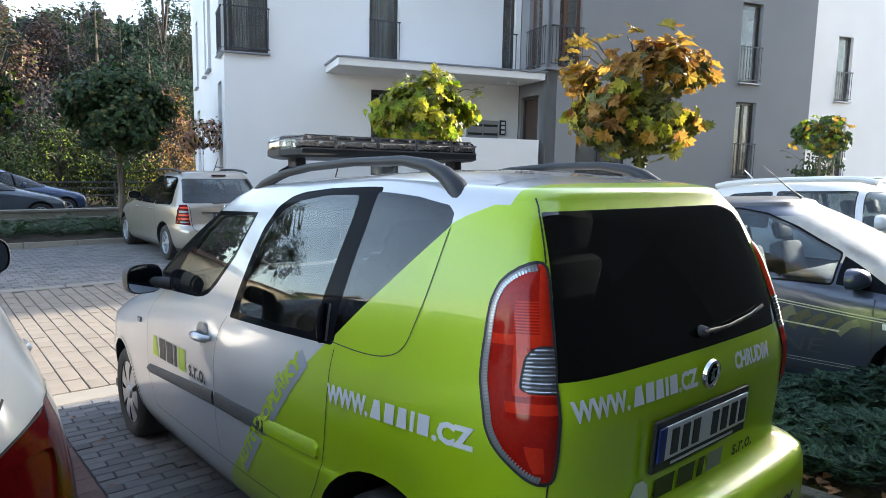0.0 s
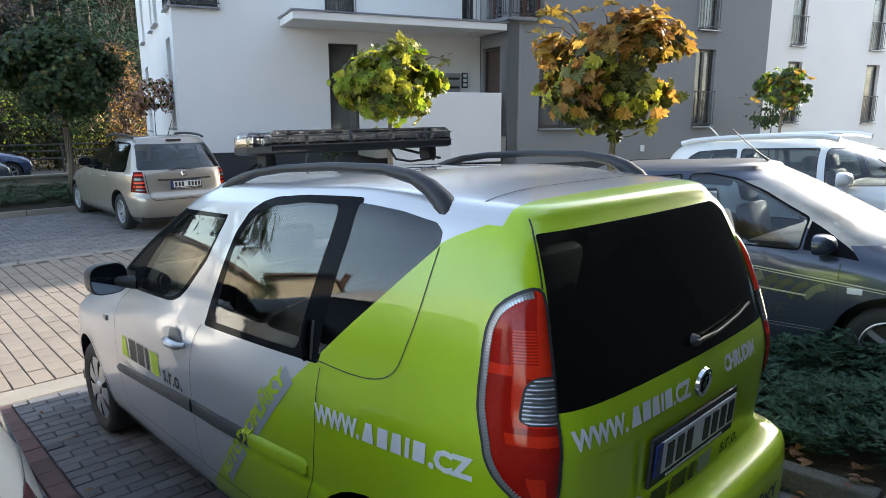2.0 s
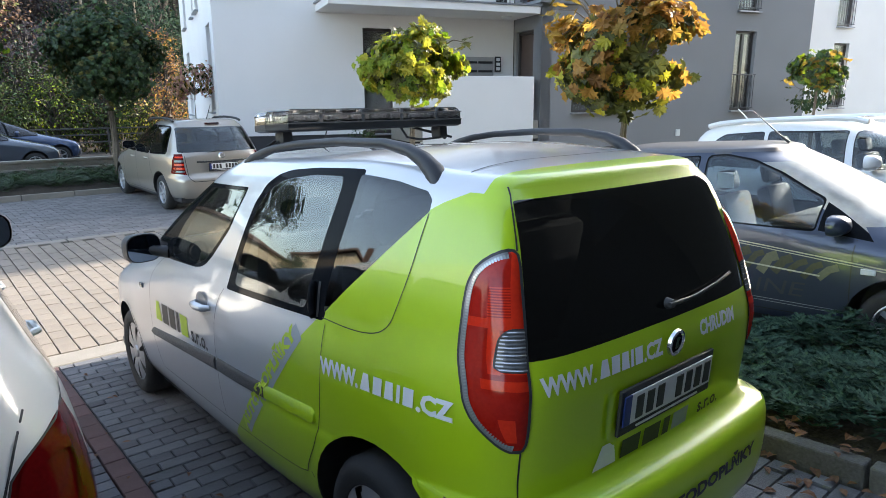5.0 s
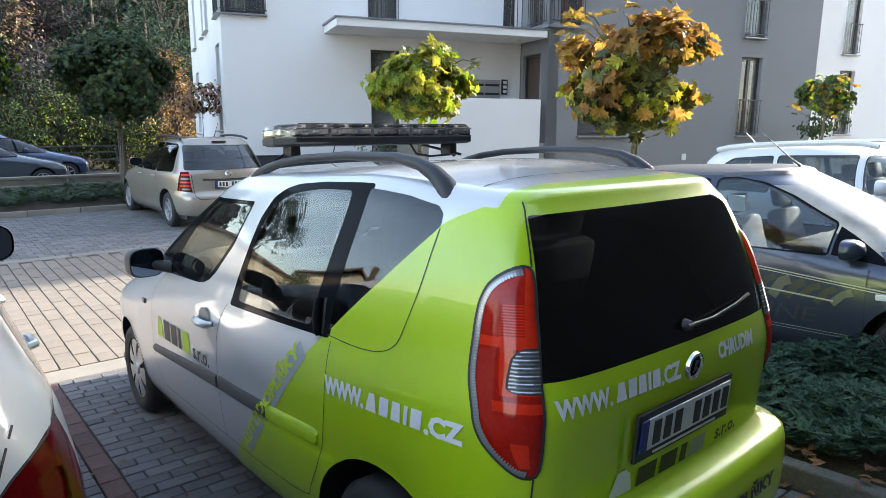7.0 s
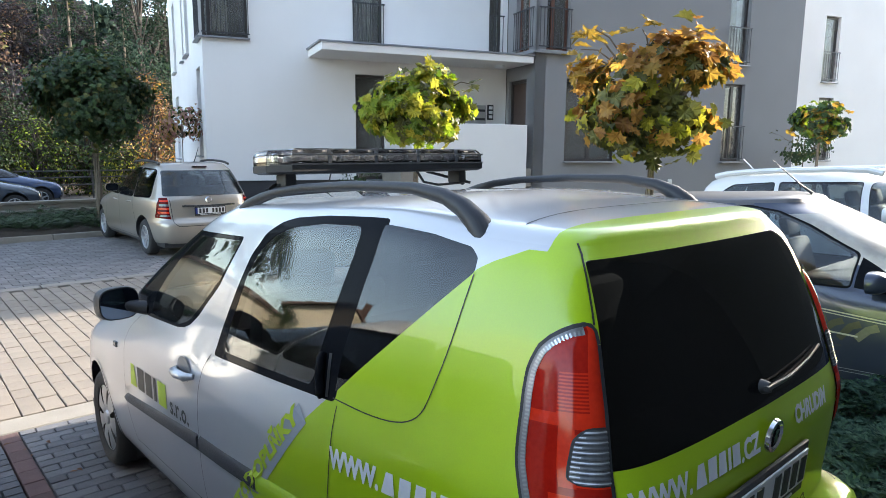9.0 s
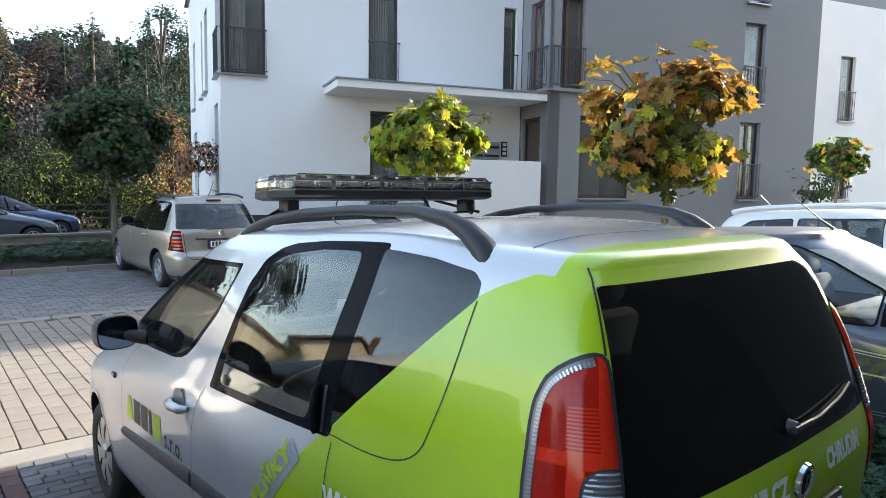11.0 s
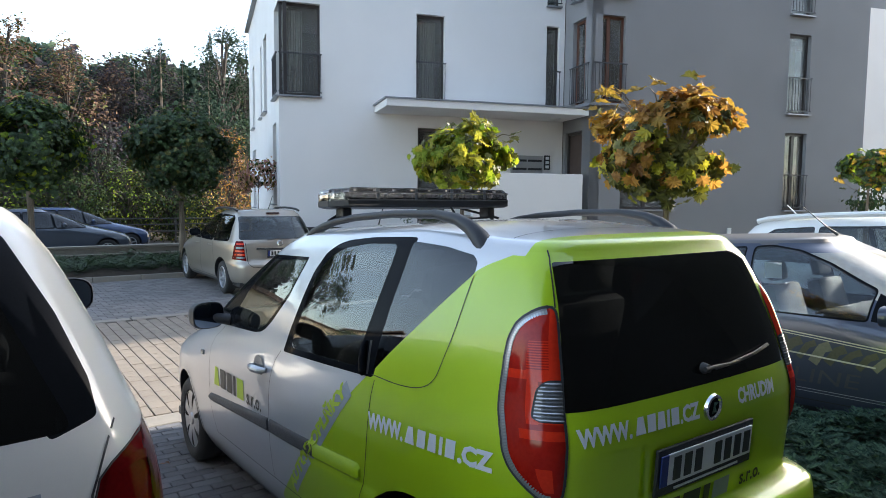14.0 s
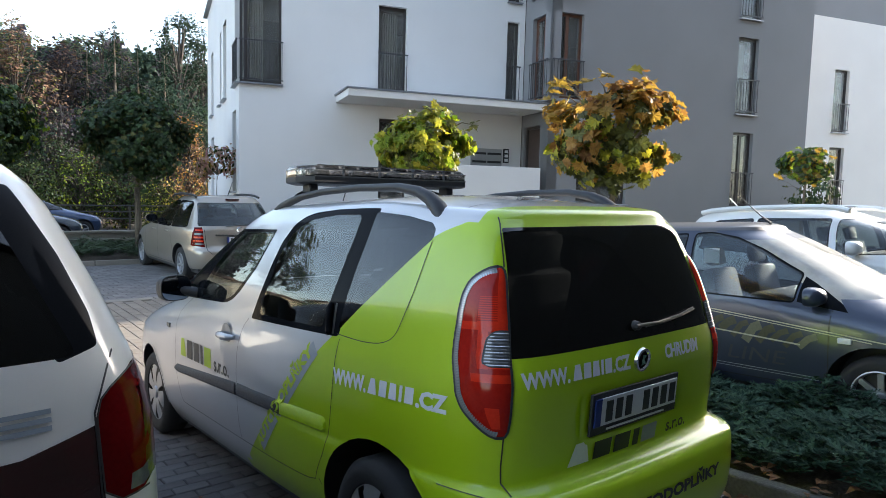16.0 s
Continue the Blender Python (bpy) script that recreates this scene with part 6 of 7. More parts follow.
def ball_tree(name, label, x, y, z0, zc, rx, rz, count, size, mats, weights, seed, trunk_r=0.035, group="", lumps=26, shoots=0, shape=LOBES, hollow=.45, turned=False):
    """A tapered trunk with limbs and a crown of single leaves gathered in uneven clumps."""
    rng = random.Random(seed)
    t = thing(name, label, "tree", Matrix.Translation((x, y, z0)), group)
    h = zc - z0
    wood = Geo().tube([(0, 0, -.05), (.01, .005, h * .3), (-.01, .01, h * .65), (0, 0, h), (0, .01, h + rz * .6)], [trunk_r * 1.25, trunk_r, trunk_r * .9, trunk_r * .7, trunk_r * .2], 8)
    centres = []
    for i in range(lumps):
        a, s = rng.uniform(0, 2 * math.pi), rng.uniform(-.85, .95)
        r = math.sqrt(1 - s * s) * rng.uniform(.55, 1.12)
        c = Vector((math.cos(a) * r * rx, math.sin(a) * r * rx, h + s * rz * rng.uniform(.75, 1.02)))
        centres.append(c)
        part("limb", Geo().tube([(0, 0, h - rz * rng.uniform(.3, .8)), tuple(c * .45 + Vector((0, 0, h * .5))), tuple(c)], [trunk_r * .38, trunk_r * .2, trunk_r * .07], 5), [BARK], t)
    tips = []
    for i in range(shoots):
        a = rng.uniform(0, 2 * math.pi)
        base = Vector((math.cos(a) * rx * .5, math.sin(a) * rx * .5, h + rz * .5))
        tip = base + Vector((math.cos(a) * rx * .6, math.sin(a) * rx * .6, rz * rng.uniform(-.2, .7)))
        part("shoot", Geo().tube([tuple(base), tuple(base.lerp(tip, .6) + Vector((0, 0, .04))), tuple(tip)], [.006, .004, .003], 5), [BARK], t)
        tips.append(tip)
    part("trunk", wood, [BARK], t, "", True)
    crown = Geo()
    for i in range(count):
        c = rng.choice(centres)
        p = c + Vector((rng.gauss(0, rx * .16), rng.gauss(0, rx * .16), rng.gauss(0, rz * .15)))
        q = p - Vector((0, 0, h))
        if q.length < rx * hollow and rng.random() < .7:
            q = q.normalized() * rx * rng.uniform(hollow, 1); p = q + Vector((0, 0, h))
        slot = rng.choices(range(len(mats)), weights)[0]
        if turned:      # outer and upper leaves have turned first, those inside are still green
            far = math.sqrt((q.x / rx) ** 2 + (q.y / rx) ** 2 + (max(0, q.z) / rz) ** 2)
            f = far + rng.gauss(0, .30) + .10 * q.z / rz
            # Low leaves turn yellow here: their glow in the light is put into colour.
            slot = 0 if f < .84 else 1 if f < 1.04 and q.z < .2 * rz else 3 if f < 1.12 else 2
        put_leaf(crown, p, q.normalized(), size * rng.uniform(.6, 1.15), rng, shape, .5, slot)
    for tip in tips:
        for k in range(3):
            put_leaf(crown, tip + Vector((rng.gauss(0, .05), rng.gauss(0, .05), rng.gauss(0, .04))), Vector((0, 0, 1)), size, rng, shape, .5, len(mats) - 1)
    part("crown", crown, mats, t)
    return t


ball_tree("young_maple", "young maple with bright yellow-green autumn leaves in a planting bed", 1.56, 3.30, gz(3.3), 2.25, .40, .25, 2200, .105, [L_YELLOW, L_LIME, L_OLIVE], (4.5, 5, 2), 3, .035, "young maples", 32, 1)
ball_tree("young_maple", "young maple with orange, yellow and dull green autumn leaves", 1.78, 1.33, gz(1.2), 2.23, .41, .34, 1150, .115, [L_OLIVE, L_YELLOW, L_ORANGE, L_AMBER], (4.0, 1.3, 2.7, 3.0), 19, .038, "young maples", 26, 11, turned=True)
ball_tree("young_maple", "small green maple with yellow leaf tips beside the grey wall", 8.52, 2.75, gz(4), 2.36, .31, .26, 900, .11, [L_LIME, L_DARK, L_AMBER], (2, 5, 1.5), 5, .035, "young maples", 22, 2)
ball_tree("street_maple", "round-headed maple with dense dark green leaves behind the hedge", 2.25, 16.2, gz(16), 2.98, 1.02, 1.02, 6200, .15, [L_DARK, L_OLIVE], (6, 1), 21, .085, "street maples", 60)
ball_tree("street_maple", "round-headed maple with dense dark green leaves behind the hedge", -1.05, 16.0, gz(16), 2.95, 1.0, 1.0, 5600, .15, [L_DARK, L_LIME], (6, 1), 22, .085, "street maples", 56)


def sprays(geo, x0, x1, y0, y1, count, size, rng, height, base):
    """Low needle sprays: each a bent stem with short side blades."""
    for i in range(count):
        x, y = rng.uniform(x0, x1), rng.uniform(y0, y1)
        hh = height * (0.55 + .45 * noise.noise(Vector((x * 1.7, y * 1.7, 0)))) * rng.uniform(.5, 1.1)
        p = Vector((x, y, base(x, y) + max(.03, hh)))
        a = rng.uniform(0, 2 * math.pi)
        d = Vector((math.cos(a), math.sin(a), rng.uniform(.0, .7))).normalized()
        s = d.cross(Vector((0, 0, 1))).normalized()
        L = size * rng.uniform(.6, 1.3)
        for j in range(5):
            q = p + d * (L * j / 5) - Vector((0, 0, L * .25 * (j / 5) ** 2))
            w = L * .34 * (1 - j / 6)
            for sg in (-1, 1):
                k = len(geo.v)
                e = q + (s * sg * .8 + d * .7 + Vector((0, 0, rng.uniform(-.1, .4)))) * w
                geo.v += [tuple(q - d * .012), tuple(q + d * .016), tuple(e)]
                geo.f.append((k, k + 1, k + 2)); geo.m.append(0)


def mound(name, x0, x1, y0, y1, height, material, base, label, n=60):
    g2 = Geo()
    nx, ny = max(4, int((x1 - x0) * 8)), max(4, int((y1 - y0) * 8))
    for j in range(ny + 1):
        for i in range(nx + 1):
            x, y = x0 + (x1 - x0) * i / nx, y0 + (y1 - y0) * j / ny
            e = min(1, 3.5 * min(i / nx, 1 - i / nx)) ** .5 * min(1, 8 * min(j / ny, 1 - j / ny)) ** .5
            g2.v.append((x, y, base(x, y) + e * height * (0.55 + .45 * noise.noise(Vector((x * 1.7, y * 1.7, 0))))))
    for j in range(ny):
        for i in range(nx):
            k = j * (nx + 1) + i
            g2.f.append((k, k + 1, k + nx + 2, k + nx + 1))
    g2.m = [0] * len(g2.f)
    return whole(name, g2, [material], label, "soil", kind="structure", smooth=True)


bed = lambda x, y: gz(y) + .02
mound("planting_bed", 1.40, 3.12, -3.4, 4.35, .10, MULCH, bed, "dark mulched soil of the planting bed")
rng = random.Random(4)
jn = Geo(); sprays(jn, 1.50, 3.10, -2.2, 4.2, 18000, .12, rng, .36, bed)
whole("juniper_cover", jn, [L_JUN], "low blue-green juniper covering the planting bed", "shrub", kind="stuff")
hb = lambda x, y: gz(14) + .03
mound("hedge_bed", -9, 9.5, 15.05, 17.6, .30, MULCH, hb, "soil of the hedge bed")
hg = Geo(); sprays(hg, -8.5, 4.2, 15.15, 17.5, 9000, .26, rng, .56, hb)
whole("low_hedge", hg, [L_DARK], "low dark green ground-cover hedge behind a kerb", "hedge", kind="stuff")
lt = Geo()
for i in range(260):
    x, y = rng.uniform(.80, 1.55), rng.uniform(-1.6, 1.2)
    if x < 1.28 and rng.random() < .6:
        x = rng.uniform(1.05, 1.28)
    z = gz(y) + (.012 if x < 1.29 else .12)
    put_leaf(lt, Vector((x, y, z + rng.uniform(0, .01))), Vector((0, 0, 3)), rng.uniform(.05, .10), rng, POINT, .1)
for i in range(26):
    x, y = rng.uniform(-1.65, -.9), rng.uniform(.8, 4.2)
    put_leaf(lt, Vector((x, y, gz(y) + .012)), Vector((0, 0, 3)), rng.uniform(.02, .05), rng, POINT, .1)
whole("fallen_leaves", lt, [BROWNLEAF], "dry brown leaves scattered on paving and bed edge", "leaves", kind="stuff")


# ---- woods behind ----
def broad_tree(x, y, top, spread, mats, weights, seed, label, name="woodland_tree", count=1500, leaf=.42, bottom=.18, thick=1.0):
    rng = random.Random(seed)
    z0 = gz(20)
    t = thing(name, label, "tree", Matrix.Translation((x, y, z0)), "woodland trees")
    H = top - z0
    wood = Geo().tube([(0, 0, -.1), (.05, 0, H * .3), (-.05, .05, H * .6), (0, 0, H * .92)], [.22 * thick, .17 * thick, .10 * thick, .02 * thick], 8)
    cs = []
    for i in range(70):
        f = rng.uniform(bottom, 1.0)
        w = spread * (1 - abs(f - .52) ** 1.6 * 2.2) * rng.uniform(.3, 1.05)
        a = rng.uniform(0, 2 * math.pi)
        c = Vector((math.cos(a) * w, math.sin(a) * w, H * f)); cs.append((c, max(.25, .33 * spread * (1.15 - f))))
        wood.tube([(0, 0, H * max(.12, f - .22)), tuple(c * .5 + Vector((0, 0, H * f * .47))), tuple(c)], [.05 * thick, .03 * thick, .01 * thick], 5)
    part("trunk", wood, [DARK_BARK], t, "", True)
    crown = Geo()
    for i in range(count):
        c, s = rng.choice(cs)
        p = c + Vector((rng.gauss(0, s), rng.gauss(0, s), rng.gauss(0, s * .8)))
        put_leaf(crown, p, (p - Vector((0, 0, H * .5))).normalized(), leaf * rng.uniform(.5, 1.2), rng, DIAMOND, .4, rng.choices(range(len(mats)), weights)[0])
    part("crown", crown, mats, t)


def conifer(x, y, top, spread, seed, label="dark spruce with drooping branches"):
    rng = random.Random(seed)
    z0 = gz(20)
    t = thing("spruce", label, "tree", Matrix.Translation((x, y, z0)), "woodland trees")
    H = top - z0
    part("trunk", Geo().tube([(0, 0, -.1), (0, 0, H * .5), (0, 0, H)], [.16, .10, .015], 7), [BARK], t, "", True)
    crown = Geo()
    for i in range(int(H * 16)):
        f = rng.random() ** .8
        r = spread * (1 - f) * rng.uniform(.6, 1.1) + .12
        a = rng.uniform(0, 2 * math.pi)
        d = Vector((math.cos(a), math.sin(a), 0)); s = Vector((-d.y, d.x, 0))
        z = H * (.06 + .94 * f)
        n = 6
        for j in range(n):
            q0 = d * (r * j / n) + Vector((0, 0, z - .35 * r * (j / n) ** 1.4)); q1 = d * (r * (j + 1) / n) + Vector((0, 0, z - .35 * r * ((j + 1) / n) ** 1.4))
            w = (.16 + .12 * r) * (1 - j / (n + 1)) * rng.uniform(.7, 1.3)
            for sg in (-1, 1):
                k = len(crown.v)
                crown.v += [tuple(q0), tuple(q1), tuple(q1 * .6 + q0 * .4 + s * sg * w + Vector((0, 0, rng.uniform(-.22, .02))))]
                crown.f.append((k, k + 1, k + 2)); crown.m.append(0)
    part("crown", crown, [L_PINE], t)


# Distant leaves: the air's haze is put into these dulled, paler colours.
W_DARK = leaf_mat("haze_toned_green_leaf", (0.030, 0.052, 0.040), (0.062, 0.092, 0.062), 0.3, 0.95)
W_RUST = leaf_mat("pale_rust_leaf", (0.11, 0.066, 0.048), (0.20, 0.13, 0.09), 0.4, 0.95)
def far_woods():
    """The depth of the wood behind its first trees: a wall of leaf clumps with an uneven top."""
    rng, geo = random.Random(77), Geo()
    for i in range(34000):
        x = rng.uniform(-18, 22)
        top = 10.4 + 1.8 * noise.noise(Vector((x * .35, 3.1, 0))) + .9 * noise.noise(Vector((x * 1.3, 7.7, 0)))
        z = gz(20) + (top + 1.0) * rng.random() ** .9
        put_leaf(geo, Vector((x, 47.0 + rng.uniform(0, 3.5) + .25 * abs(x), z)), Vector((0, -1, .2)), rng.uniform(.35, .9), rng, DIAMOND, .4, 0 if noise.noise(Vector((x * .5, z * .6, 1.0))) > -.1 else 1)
    return whole("far_woods", geo, [W_DARK, W_PLUM], "dark depth of the mixed wood, haze put into its leaf colour", "woods", kind="stuff")


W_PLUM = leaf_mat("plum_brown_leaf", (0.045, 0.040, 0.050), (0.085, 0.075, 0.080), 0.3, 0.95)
G_, R_, D_ = "tall green broadleaf tree at the wood's edge", "tall tree with rust-brown autumn leaves", "tall dark tree in the wood"
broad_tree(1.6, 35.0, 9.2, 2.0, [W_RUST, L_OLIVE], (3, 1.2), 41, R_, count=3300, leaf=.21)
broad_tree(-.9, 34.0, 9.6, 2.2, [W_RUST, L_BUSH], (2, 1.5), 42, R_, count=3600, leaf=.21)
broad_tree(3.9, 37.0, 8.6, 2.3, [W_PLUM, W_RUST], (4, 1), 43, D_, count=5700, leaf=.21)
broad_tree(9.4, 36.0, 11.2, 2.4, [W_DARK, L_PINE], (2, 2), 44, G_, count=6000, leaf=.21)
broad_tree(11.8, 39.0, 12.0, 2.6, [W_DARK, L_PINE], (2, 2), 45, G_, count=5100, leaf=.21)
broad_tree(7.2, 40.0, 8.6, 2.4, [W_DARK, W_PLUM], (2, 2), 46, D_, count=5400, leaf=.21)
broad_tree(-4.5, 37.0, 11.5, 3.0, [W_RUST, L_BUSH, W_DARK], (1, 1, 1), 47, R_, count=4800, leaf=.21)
for i, (x, y, tp, sp) in enumerate(((6.0, 35.5, 10.1, 1.5), (7.6, 37.5, 9.6, 1.4), (8.3, 35.0, 8.6, 1.3), (5.0, 37.0, 9.2, 1.4), (2.8, 40.0, 8.2, 1.6), (10.4, 42.0, 12.4, 1.8), (0.2, 42, 9.0, 1.8), (13.0, 44, 12.0, 2.0), (4.2, 44, 9.6, 2.2), (8.8, 45, 10.0, 2.4), (-3.0, 43, 9.5, 2.2))):
    conifer(x, y, tp, sp, 60 + i)
far_woods()
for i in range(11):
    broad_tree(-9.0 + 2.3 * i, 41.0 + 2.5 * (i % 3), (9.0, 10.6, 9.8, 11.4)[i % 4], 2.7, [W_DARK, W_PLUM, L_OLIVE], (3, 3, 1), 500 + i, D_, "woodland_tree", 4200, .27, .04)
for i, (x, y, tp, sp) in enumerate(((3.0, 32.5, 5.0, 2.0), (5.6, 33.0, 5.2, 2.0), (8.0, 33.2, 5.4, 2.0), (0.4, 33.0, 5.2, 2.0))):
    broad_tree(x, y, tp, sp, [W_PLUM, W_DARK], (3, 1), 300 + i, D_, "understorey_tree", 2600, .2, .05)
for i, (x, y, tp, sp, ms, w) in enumerate(((1.3, 28.6, 2.5, 1.5, [L_BUSH, L_DARK], (3, 1)), (3.2, 29.2, 2.9, 1.6, [L_BUSH, L_LIME], (3, 1)), (-.9, 28.8, 2.6, 1.6, [L_BUSH, L_LIME], (3, 1)), (5.0, 29.5, 2.4, 1.5, [L_DARK, L_BUSH], (1, 2)), (6.4, 28.5, 1.9, 1.3, [L_BUSH, L_YELLOW], (3, 1)),
                                         (6.9, 27.0, 4.6, 1.0, [L_ORANGE, L_RUST, L_OLIVE], (2, 3, 1)), (8.0, 30.5, 4.2, 1.4, [L_ORANGE, L_RUST, L_OLIVE], (1, 2, 1)), (9.0, 29.0, 6.2, 1.5, [L_PINE, L_DARK], (2, 1)), (-3.2, 29, 2.8, 1.8, [L_BUSH, L_DARK], (2, 1)), (2.3, 31, 3.6, 1.6, [L_DARK, L_BUSH], (2, 1)), (4.4, 31.4, 3.4, 1.6, [L_DARK, L_RUST], (2, 1)))):
    broad_tree(x, y, tp, sp, ms, w, 80 + i, "leafy bush in green and yellow at the wood's edge" if tp < 4 else "tall shrub with orange autumn leaves", "bush", 2200, .14, .03)
ball_tree("shrub", "shrub with pale red leaves at the house corner", 3.98, 15.35, gz(15), 2.42, .52, .46, 760, .12, [L_RED, L_AMBER, L_BUSH], (3, 1, 1.2), 91, .014, "", 22, 4, POINT)
ball_tree("shrub", "small green shrub against the house wall", 7.0, 12.2, gz(12), 1.25, .40, .3, 260, .09, [L_DARK, L_BUSH], (3, 1), 92, .02, "", 14, 2, POINT)
ball_tree("shrub", "small green shrub against the house wall", 18.6, 6.6, gz(12), 2.0, .8, .4, 400, .14, [L_DARK, L_OLIVE], (3, 1), 93, .03, "", 16, 2, POINT)

# low wall with coping beyond the hedge
lw = thing("low_wall", "low concrete wall with light coping behind the hedge", "wall", Matrix.Translation((-4, 18.3, gz(18))))
part("wall_body", Geo().box((0, 0, .22), (17, .18, .56)), [CONC], lw)
part("coping", Geo().box((0, 0, .545), (17, .26, .07), .01), [CONC], lw)
part("lower_band", Geo().box((0, -.16, .34), (17, .10, .05), .01), [CONC], lw)

# railing before the bushes
fence = thing("fence", "low dark metal fence with three rails before the bushes", "fence", Matrix.Translation((0, 27.0, gz(20))))
for i in range(9):
    part("post", Geo().box((-8 + 2.1 * i, 0, .50), (.06, .06, 1.06), .008), [STEEL], fence)
for z in (1.02, .78, .50):
    part("rail", Geo().box((.4, -.05, z), (17.0, .03, .05), .006), [STEEL], fence)

# ---- house and tree across, seen in the car's windows ----
BEIGE = mat("beige_plaster", (0.64, 0.54, 0.38), 0.9, 0, 0.08, 0.8, 90, 0.2)
TILE = mat("brown_roof_tiles", (0.13, 0.085, 0.065), 0.8, 0, 0.25, 2, 30, 0.4)
HM = Matrix.Translation((-22.6, 27.6, gz(20) - .2)) @ Matrix.Rotation(radians(39), 4, "Z")
house = thing("house", "beige plastered house with a brown tiled gable roof", "house", HM)
part("wall", Geo().prism([(-4.2, 0), (4.2, 0), (4.2, 5.2), (0, 7.3), (-4.2, 5.2)], 9.0), [BEIGE], house)
roof_g = Geo()
for sx in (-1, 1):
    roof_g.add([(sx * 4.7, -.4, 5.0), (0, -.4, 7.42), (0, 9.4, 7.42), (sx * 4.7, 9.4, 5.0), (sx * 4.7, -.4, 5.15), (0, -.4, 7.6), (0, 9.4, 7.6), (sx * 4.7, 9.4, 5.15)],
               [(0, 1, 2, 3), (4, 5, 6, 7), (0, 1, 5, 4), (3, 2, 6, 7), (0, 3, 7, 4)])
part("roof", roof_g, [TILE], house, "brown roof tiles")
part("chimney", Geo().box((-1.2, 1.2, 7.6), (.6, .6, 1.4)), [TILE], house)
for x in (-2.2, 1.6):
    part("window", Geo().box((x, -.02, 2.6), (1.1, .08, 1.3), .01), [BLACK_GLOSS], house)
WINGM = Matrix.Translation((-12.6, 34.4, gz(20) - .2)) @ Matrix.Rotation(radians(24), 4, "Z")
low_house = thing("low_house", "low beige plastered outbuilding with a flat brown roof", "house", WINGM)
part("wall", Geo().box((0, 3, 2.0), (22, 6, 4.4)), [BEIGE], low_house)
part("roof", Geo().box((0, 3, 4.35), (22.8, 6.8, .3), .03), [TILE], low_house, "brown roof edge")
broad_tree(-13.9, 21.4, 3.9, 1.5, [L_DARK, L_OLIVE], (3, 1), 121, "dense dark bush before the beige house", "garden_bush", 2600, .2, .05, .4)
broad_tree(-6.4, 13.9, 5.3, 1.7, [L_DARK, L_OLIVE], (2, 1), 120, "garden tree with open crown beside the beige house", "garden_tree", 2200, .19, .62, .3)

# unseen house-shaped blocks, added to keep sun and sky light off the bays
BLOCK_TOP = mat("shade_block_grey", (0.07, 0.07, 0.075), 0.7, 0, 0.25, 2, 30, 0.4)
DULL = mat("shade_block_brown", (0.065, 0.060, 0.054), 0.9, 0, 0.12, 0.8, 90, 0.2)
rear_house = thing("rear_house", "unseen dark block added to the rear to keep sky light off the bays", "house", Matrix.Translation((0, -8.5, 0)))
part("wall", Geo().box((-2, 0, 6.4), (34, 7, 13.4)), [DULL], rear_house)
part("roof", Geo().add([(-19.5, -4, 13.0), (15.5, -4, 13.0), (15.5, 0, 16), (-19.5, 0, 16), (-19.5, 4, 13.0), (15.5, 4, 13.0)], [(0, 1, 2, 3), (3, 2, 5, 4), (1, 5, 2), (0, 3, 4), (0, 4, 5, 1)]), [BLOCK_TOP], rear_house)
side_house = thing("side_house", "unseen dark block added beside the court to keep sun off the bays", "house", Matrix.Translation((14.5, -7.25, 0)))
part("wall", Geo().box((0, 0, 6.7), (10, 13.4, 14.0)), [DULL], side_house)
part("roof", Geo().box((0, 0, 13.85), (10.6, 13.6, .3), .03), [BLOCK_TOP], side_house)


# ---- paving, laid last ----
def paver_mesh(name, sx, sy, h, ch, material):
    g3 = Geo()
    x, y, a, b = sx / 2, sy / 2, sx / 2 - ch, sy / 2 - ch
    g3.add([(-a, -b, 0), (a, -b, 0), (a, b, 0), (-a, b, 0), (-x, -y, -ch), (x, -y, -ch), (x, y, -ch), (-x, y, -ch), (-x, -y, -h), (x, -y, -h), (x, y, -h), (-x, y, -h)],
           [(0, 1, 2, 3), (0, 4, 5, 1), (1, 5, 6, 2), (2, 6, 7, 3), (3, 7, 4, 0), (4, 8, 9, 5), (5, 9, 10, 6), (6, 10, 11, 7), (7, 11, 8, 4)])
    return g3.mesh(name, [material])


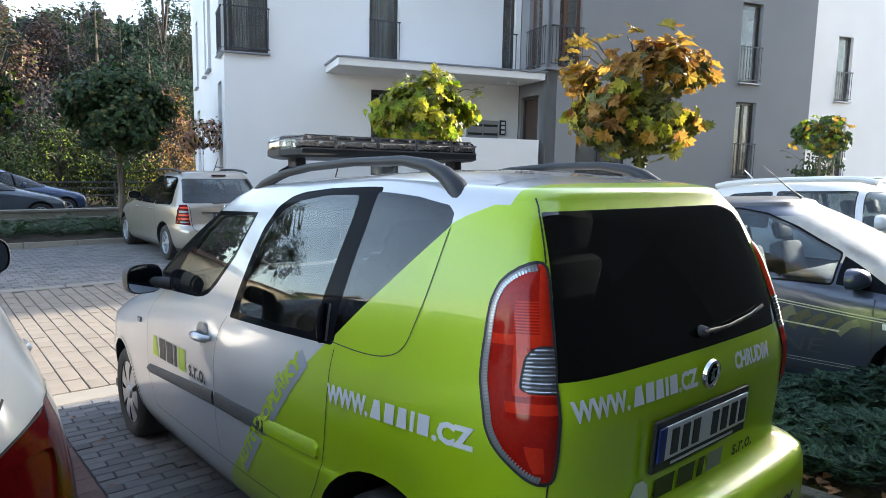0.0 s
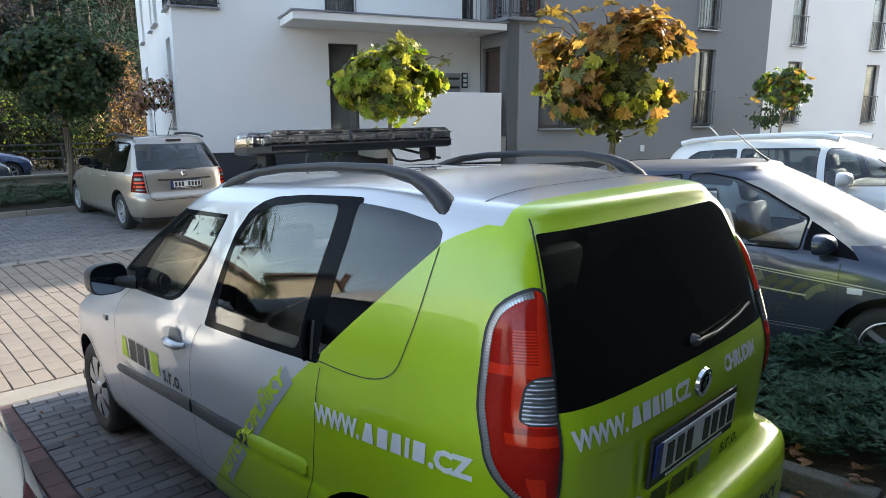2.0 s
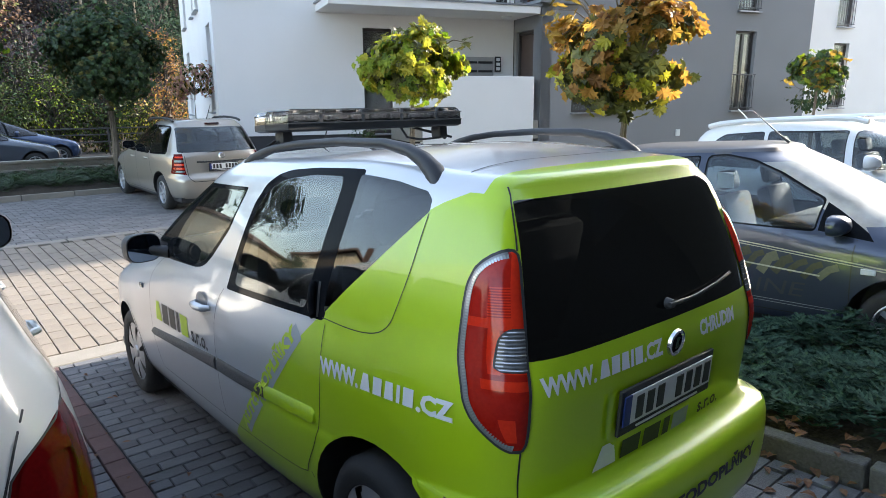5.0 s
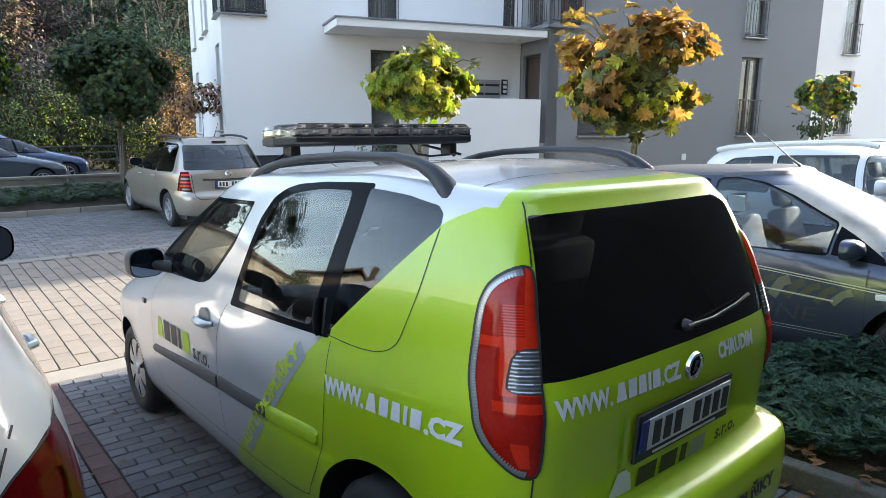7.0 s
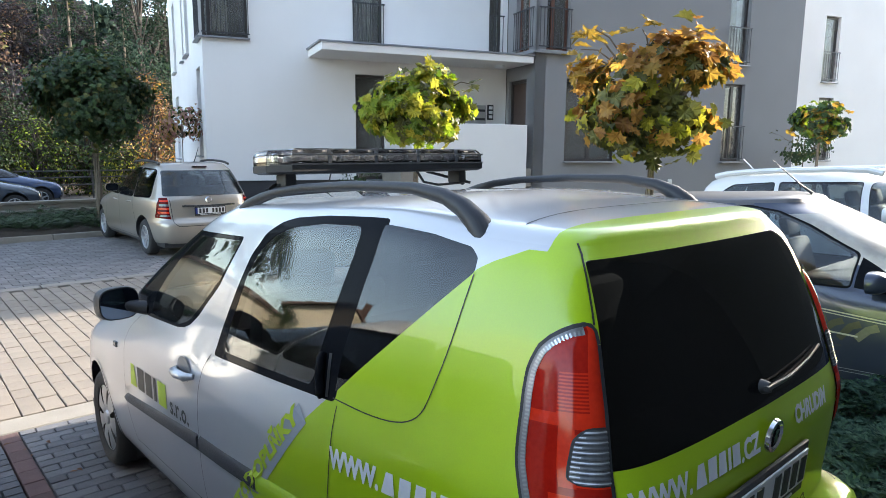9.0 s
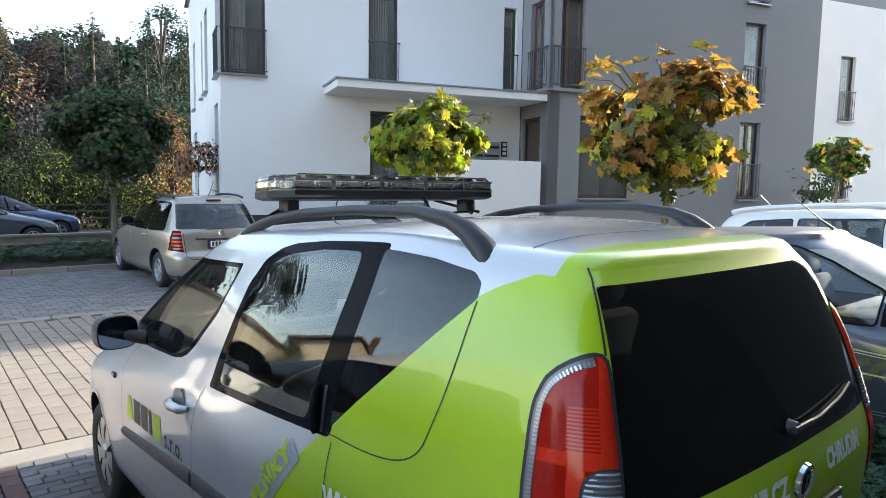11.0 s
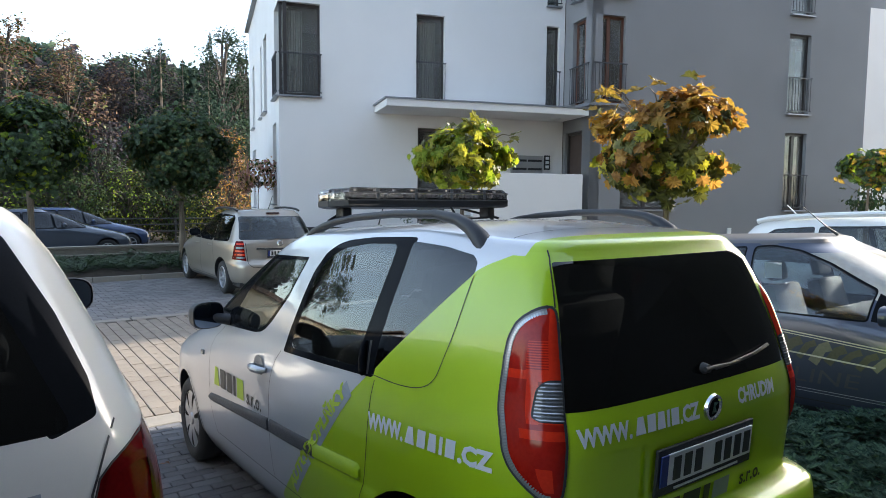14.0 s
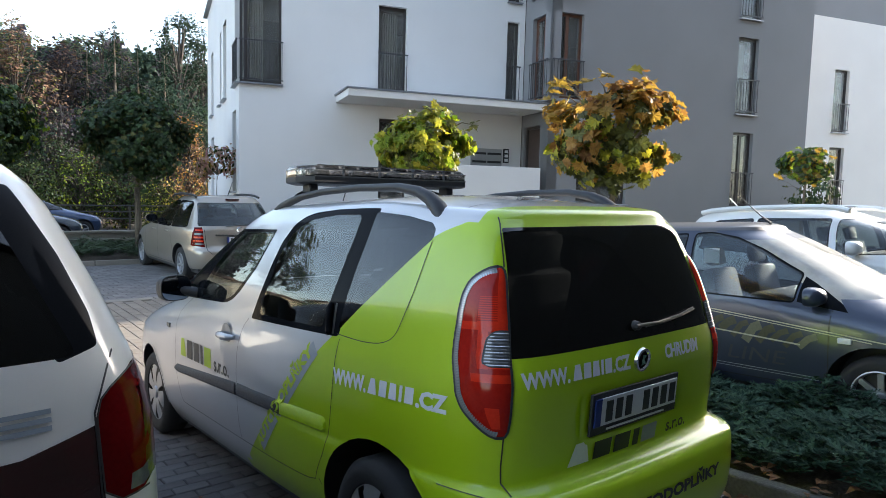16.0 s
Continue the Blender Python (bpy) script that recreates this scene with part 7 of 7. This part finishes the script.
def lay(owner, x0, x1, y0, y1, sx, sy, along, material, stuff_mat, near, name="paver", limit=300, skip=None, seed=1, gap=.005):
    """Pavers in running bond; along "x" or "y" for the unbroken joints. Those that pass near() are pieces, the rest one mesh."""
    rng = random.Random(seed)
    gx, gy = (gap * 1.8, gap * .4) if along == "y" else (gap, gap)
    me = paver_mesh(name, sx - gx, sy - gy, .06, .005 if along == "x" else .004, material)
    rest, n, made = Geo(), 0, 0
    rows = int((y1 - y0) / sy) if along == "x" else int((x1 - x0) / sx)
    for r in range(rows):
        length, step = ((x1 - x0), sx) if along == "x" else ((y1 - y0), sy)
        off = step * (.5 if r % 2 else 0)
        runs = [(step * (c + .5) + off, 1.0) for c in range(int(length / step + .01)) if step * (c + 1) + off < length + .01]
        if off:
            runs += [(step * .25, .5), (length - step * .25, .5)]
        for a, part_w in runs:
            x, y = (x0 + a, y0 + sy * (r + .5)) if along == "x" else (x0 + sx * (r + .5), y0 + a)
            if skip and skip(x, y):
                continue
            dz, tl = rng.uniform(-.003, .003), rng.uniform(-.4, .4)
            pitch = -3.5 if y < 4.4 else 0
            m = Matrix.Translation((x, y, gz(y) + dz)) @ Euler((radians(pitch + tl * .6), radians(tl), radians(rng.uniform(-.5, .5)))).to_matrix().to_4x4()
            if part_w == 1.0 and near(x, y) and made < limit:
                ob = new(name, me); ob.matrix_basis = m; ob.parent = owner; made += 1
            else:
                X, Y, ch = (sx * (part_w if along == "x" else 1) - gx) / 2, (sy * (part_w if along == "y" else 1) - gy) / 2, .004
                rest.add([(-X + ch, -Y + ch, 0), (X - ch, -Y + ch, 0), (X - ch, Y - ch, 0), (-X + ch, Y - ch, 0), (-X, -Y, -.02), (X, -Y, -.02), (X, Y, -.02), (-X, Y, -.02)],
                         [(0, 1, 2, 3), (0, 4, 5, 1), (1, 5, 6, 2), (2, 6, 7, 3), (3, 7, 4, 0)], m)
    if rest.v:
        ob = part("paving_rest", rest, [stuff_mat], owner); tagged(ob, "", "", "", "stuff")
    return made


bay_floor = new("pavement_bay"); tagged(bay_floor, "dark grey concrete pavers of the parking bays", "pavement", kind="structure")
lane_floor = new("pavement_lane"); tagged(lane_floor, "beige concrete pavers of the access lane", "pavement", kind="structure")
far_floor = new("pavement_far_bays"); tagged(far_floor, "grey pavers of the bays across the lane", "pavement", kind="structure")
kerbs = new("kerb"); tagged(kerbs, "pale concrete edging strips and kerb stones", "kerb", kind="structure")
lay(bay_floor, -1.14, 1.28, -2.6, 4.40, .20, .10, "x", PAVE_BAY, BAY_STUFF, lambda x, y: x < -.62 and y > 1.4, skip=lambda x, y: False)
lay(bay_floor, -3.86, -1.26, -2.6, 4.40, .20, .10, "x", PAVE_BAY, BAY_STUFF, lambda x, y: False)
lay(bay_floor, -1.26, -1.14, -2.6, 4.40, .12, .20, "y", PAVE_RED, PAVE_RED, lambda x, y: True, "red_paver", 60)
lay(lane_floor, -6.0, 7.0, 4.70, 9.64, .145, .21, "y", PAVE_LANE, LANE_STUFF, lambda x, y: -1.9 < x < .2 and y < 7.6)
lay(far_floor, -6.0, 7.0, 9.86, 14.86, .22, .165, "x", FARBAY, FARBAY, lambda x, y: False)
lay(bay_floor, 3.2, 9.0, -2.6, 4.40, .20, .10, "x", PAVE_BAY, BAY_STUFF, lambda x, y: False)
stone = paver_mesh("kerb_slab", .985, .27, .10, .008, CONC)
for i in range(14):
    ob = new("kerb_slab", stone); ob.matrix_basis = Matrix.Translation((-6.9 + i - .01, 4.54, gz(4.4) + .004)); ob.parent = kerbs
strip = paver_mesh("edging_slab", .985, .20, .10, .008, CONC)
for i in range(14):
    ob = new("edging_slab", strip); ob.matrix_basis = Matrix.Translation((-6.6 + i, 9.75, gz(9) + .004)); ob.parent = kerbs
kst = Geo().box((0, 0, .0), (.10, .985, .26), .012).mesh("kerb_stone", [KERB_SHADE])
for i in range(8):
    y = -2.9 + i
    for x in (1.34, 3.12):
        ob = new("kerb_stone", kst); ob.matrix_basis = Matrix.Translation((x, y, gz(y) - .02)) @ Matrix.Rotation(radians(-3.5), 4, "X"); ob.parent = kerbs
kst2 = Geo().box((0, 0, .0), (.985, .10, .26), .012).mesh("kerb_stone", [CONC])
for i in range(15):
    ob = new("kerb_stone", kst2); ob.matrix_basis = Matrix.Translation((-6.5 + i, 14.93, gz(14) - .02)); ob.parent = kerbs
slab_geo(5.0, 14.8, 7.2, 40, BARE, "lawn", "lawn and soil by the house", -.02)
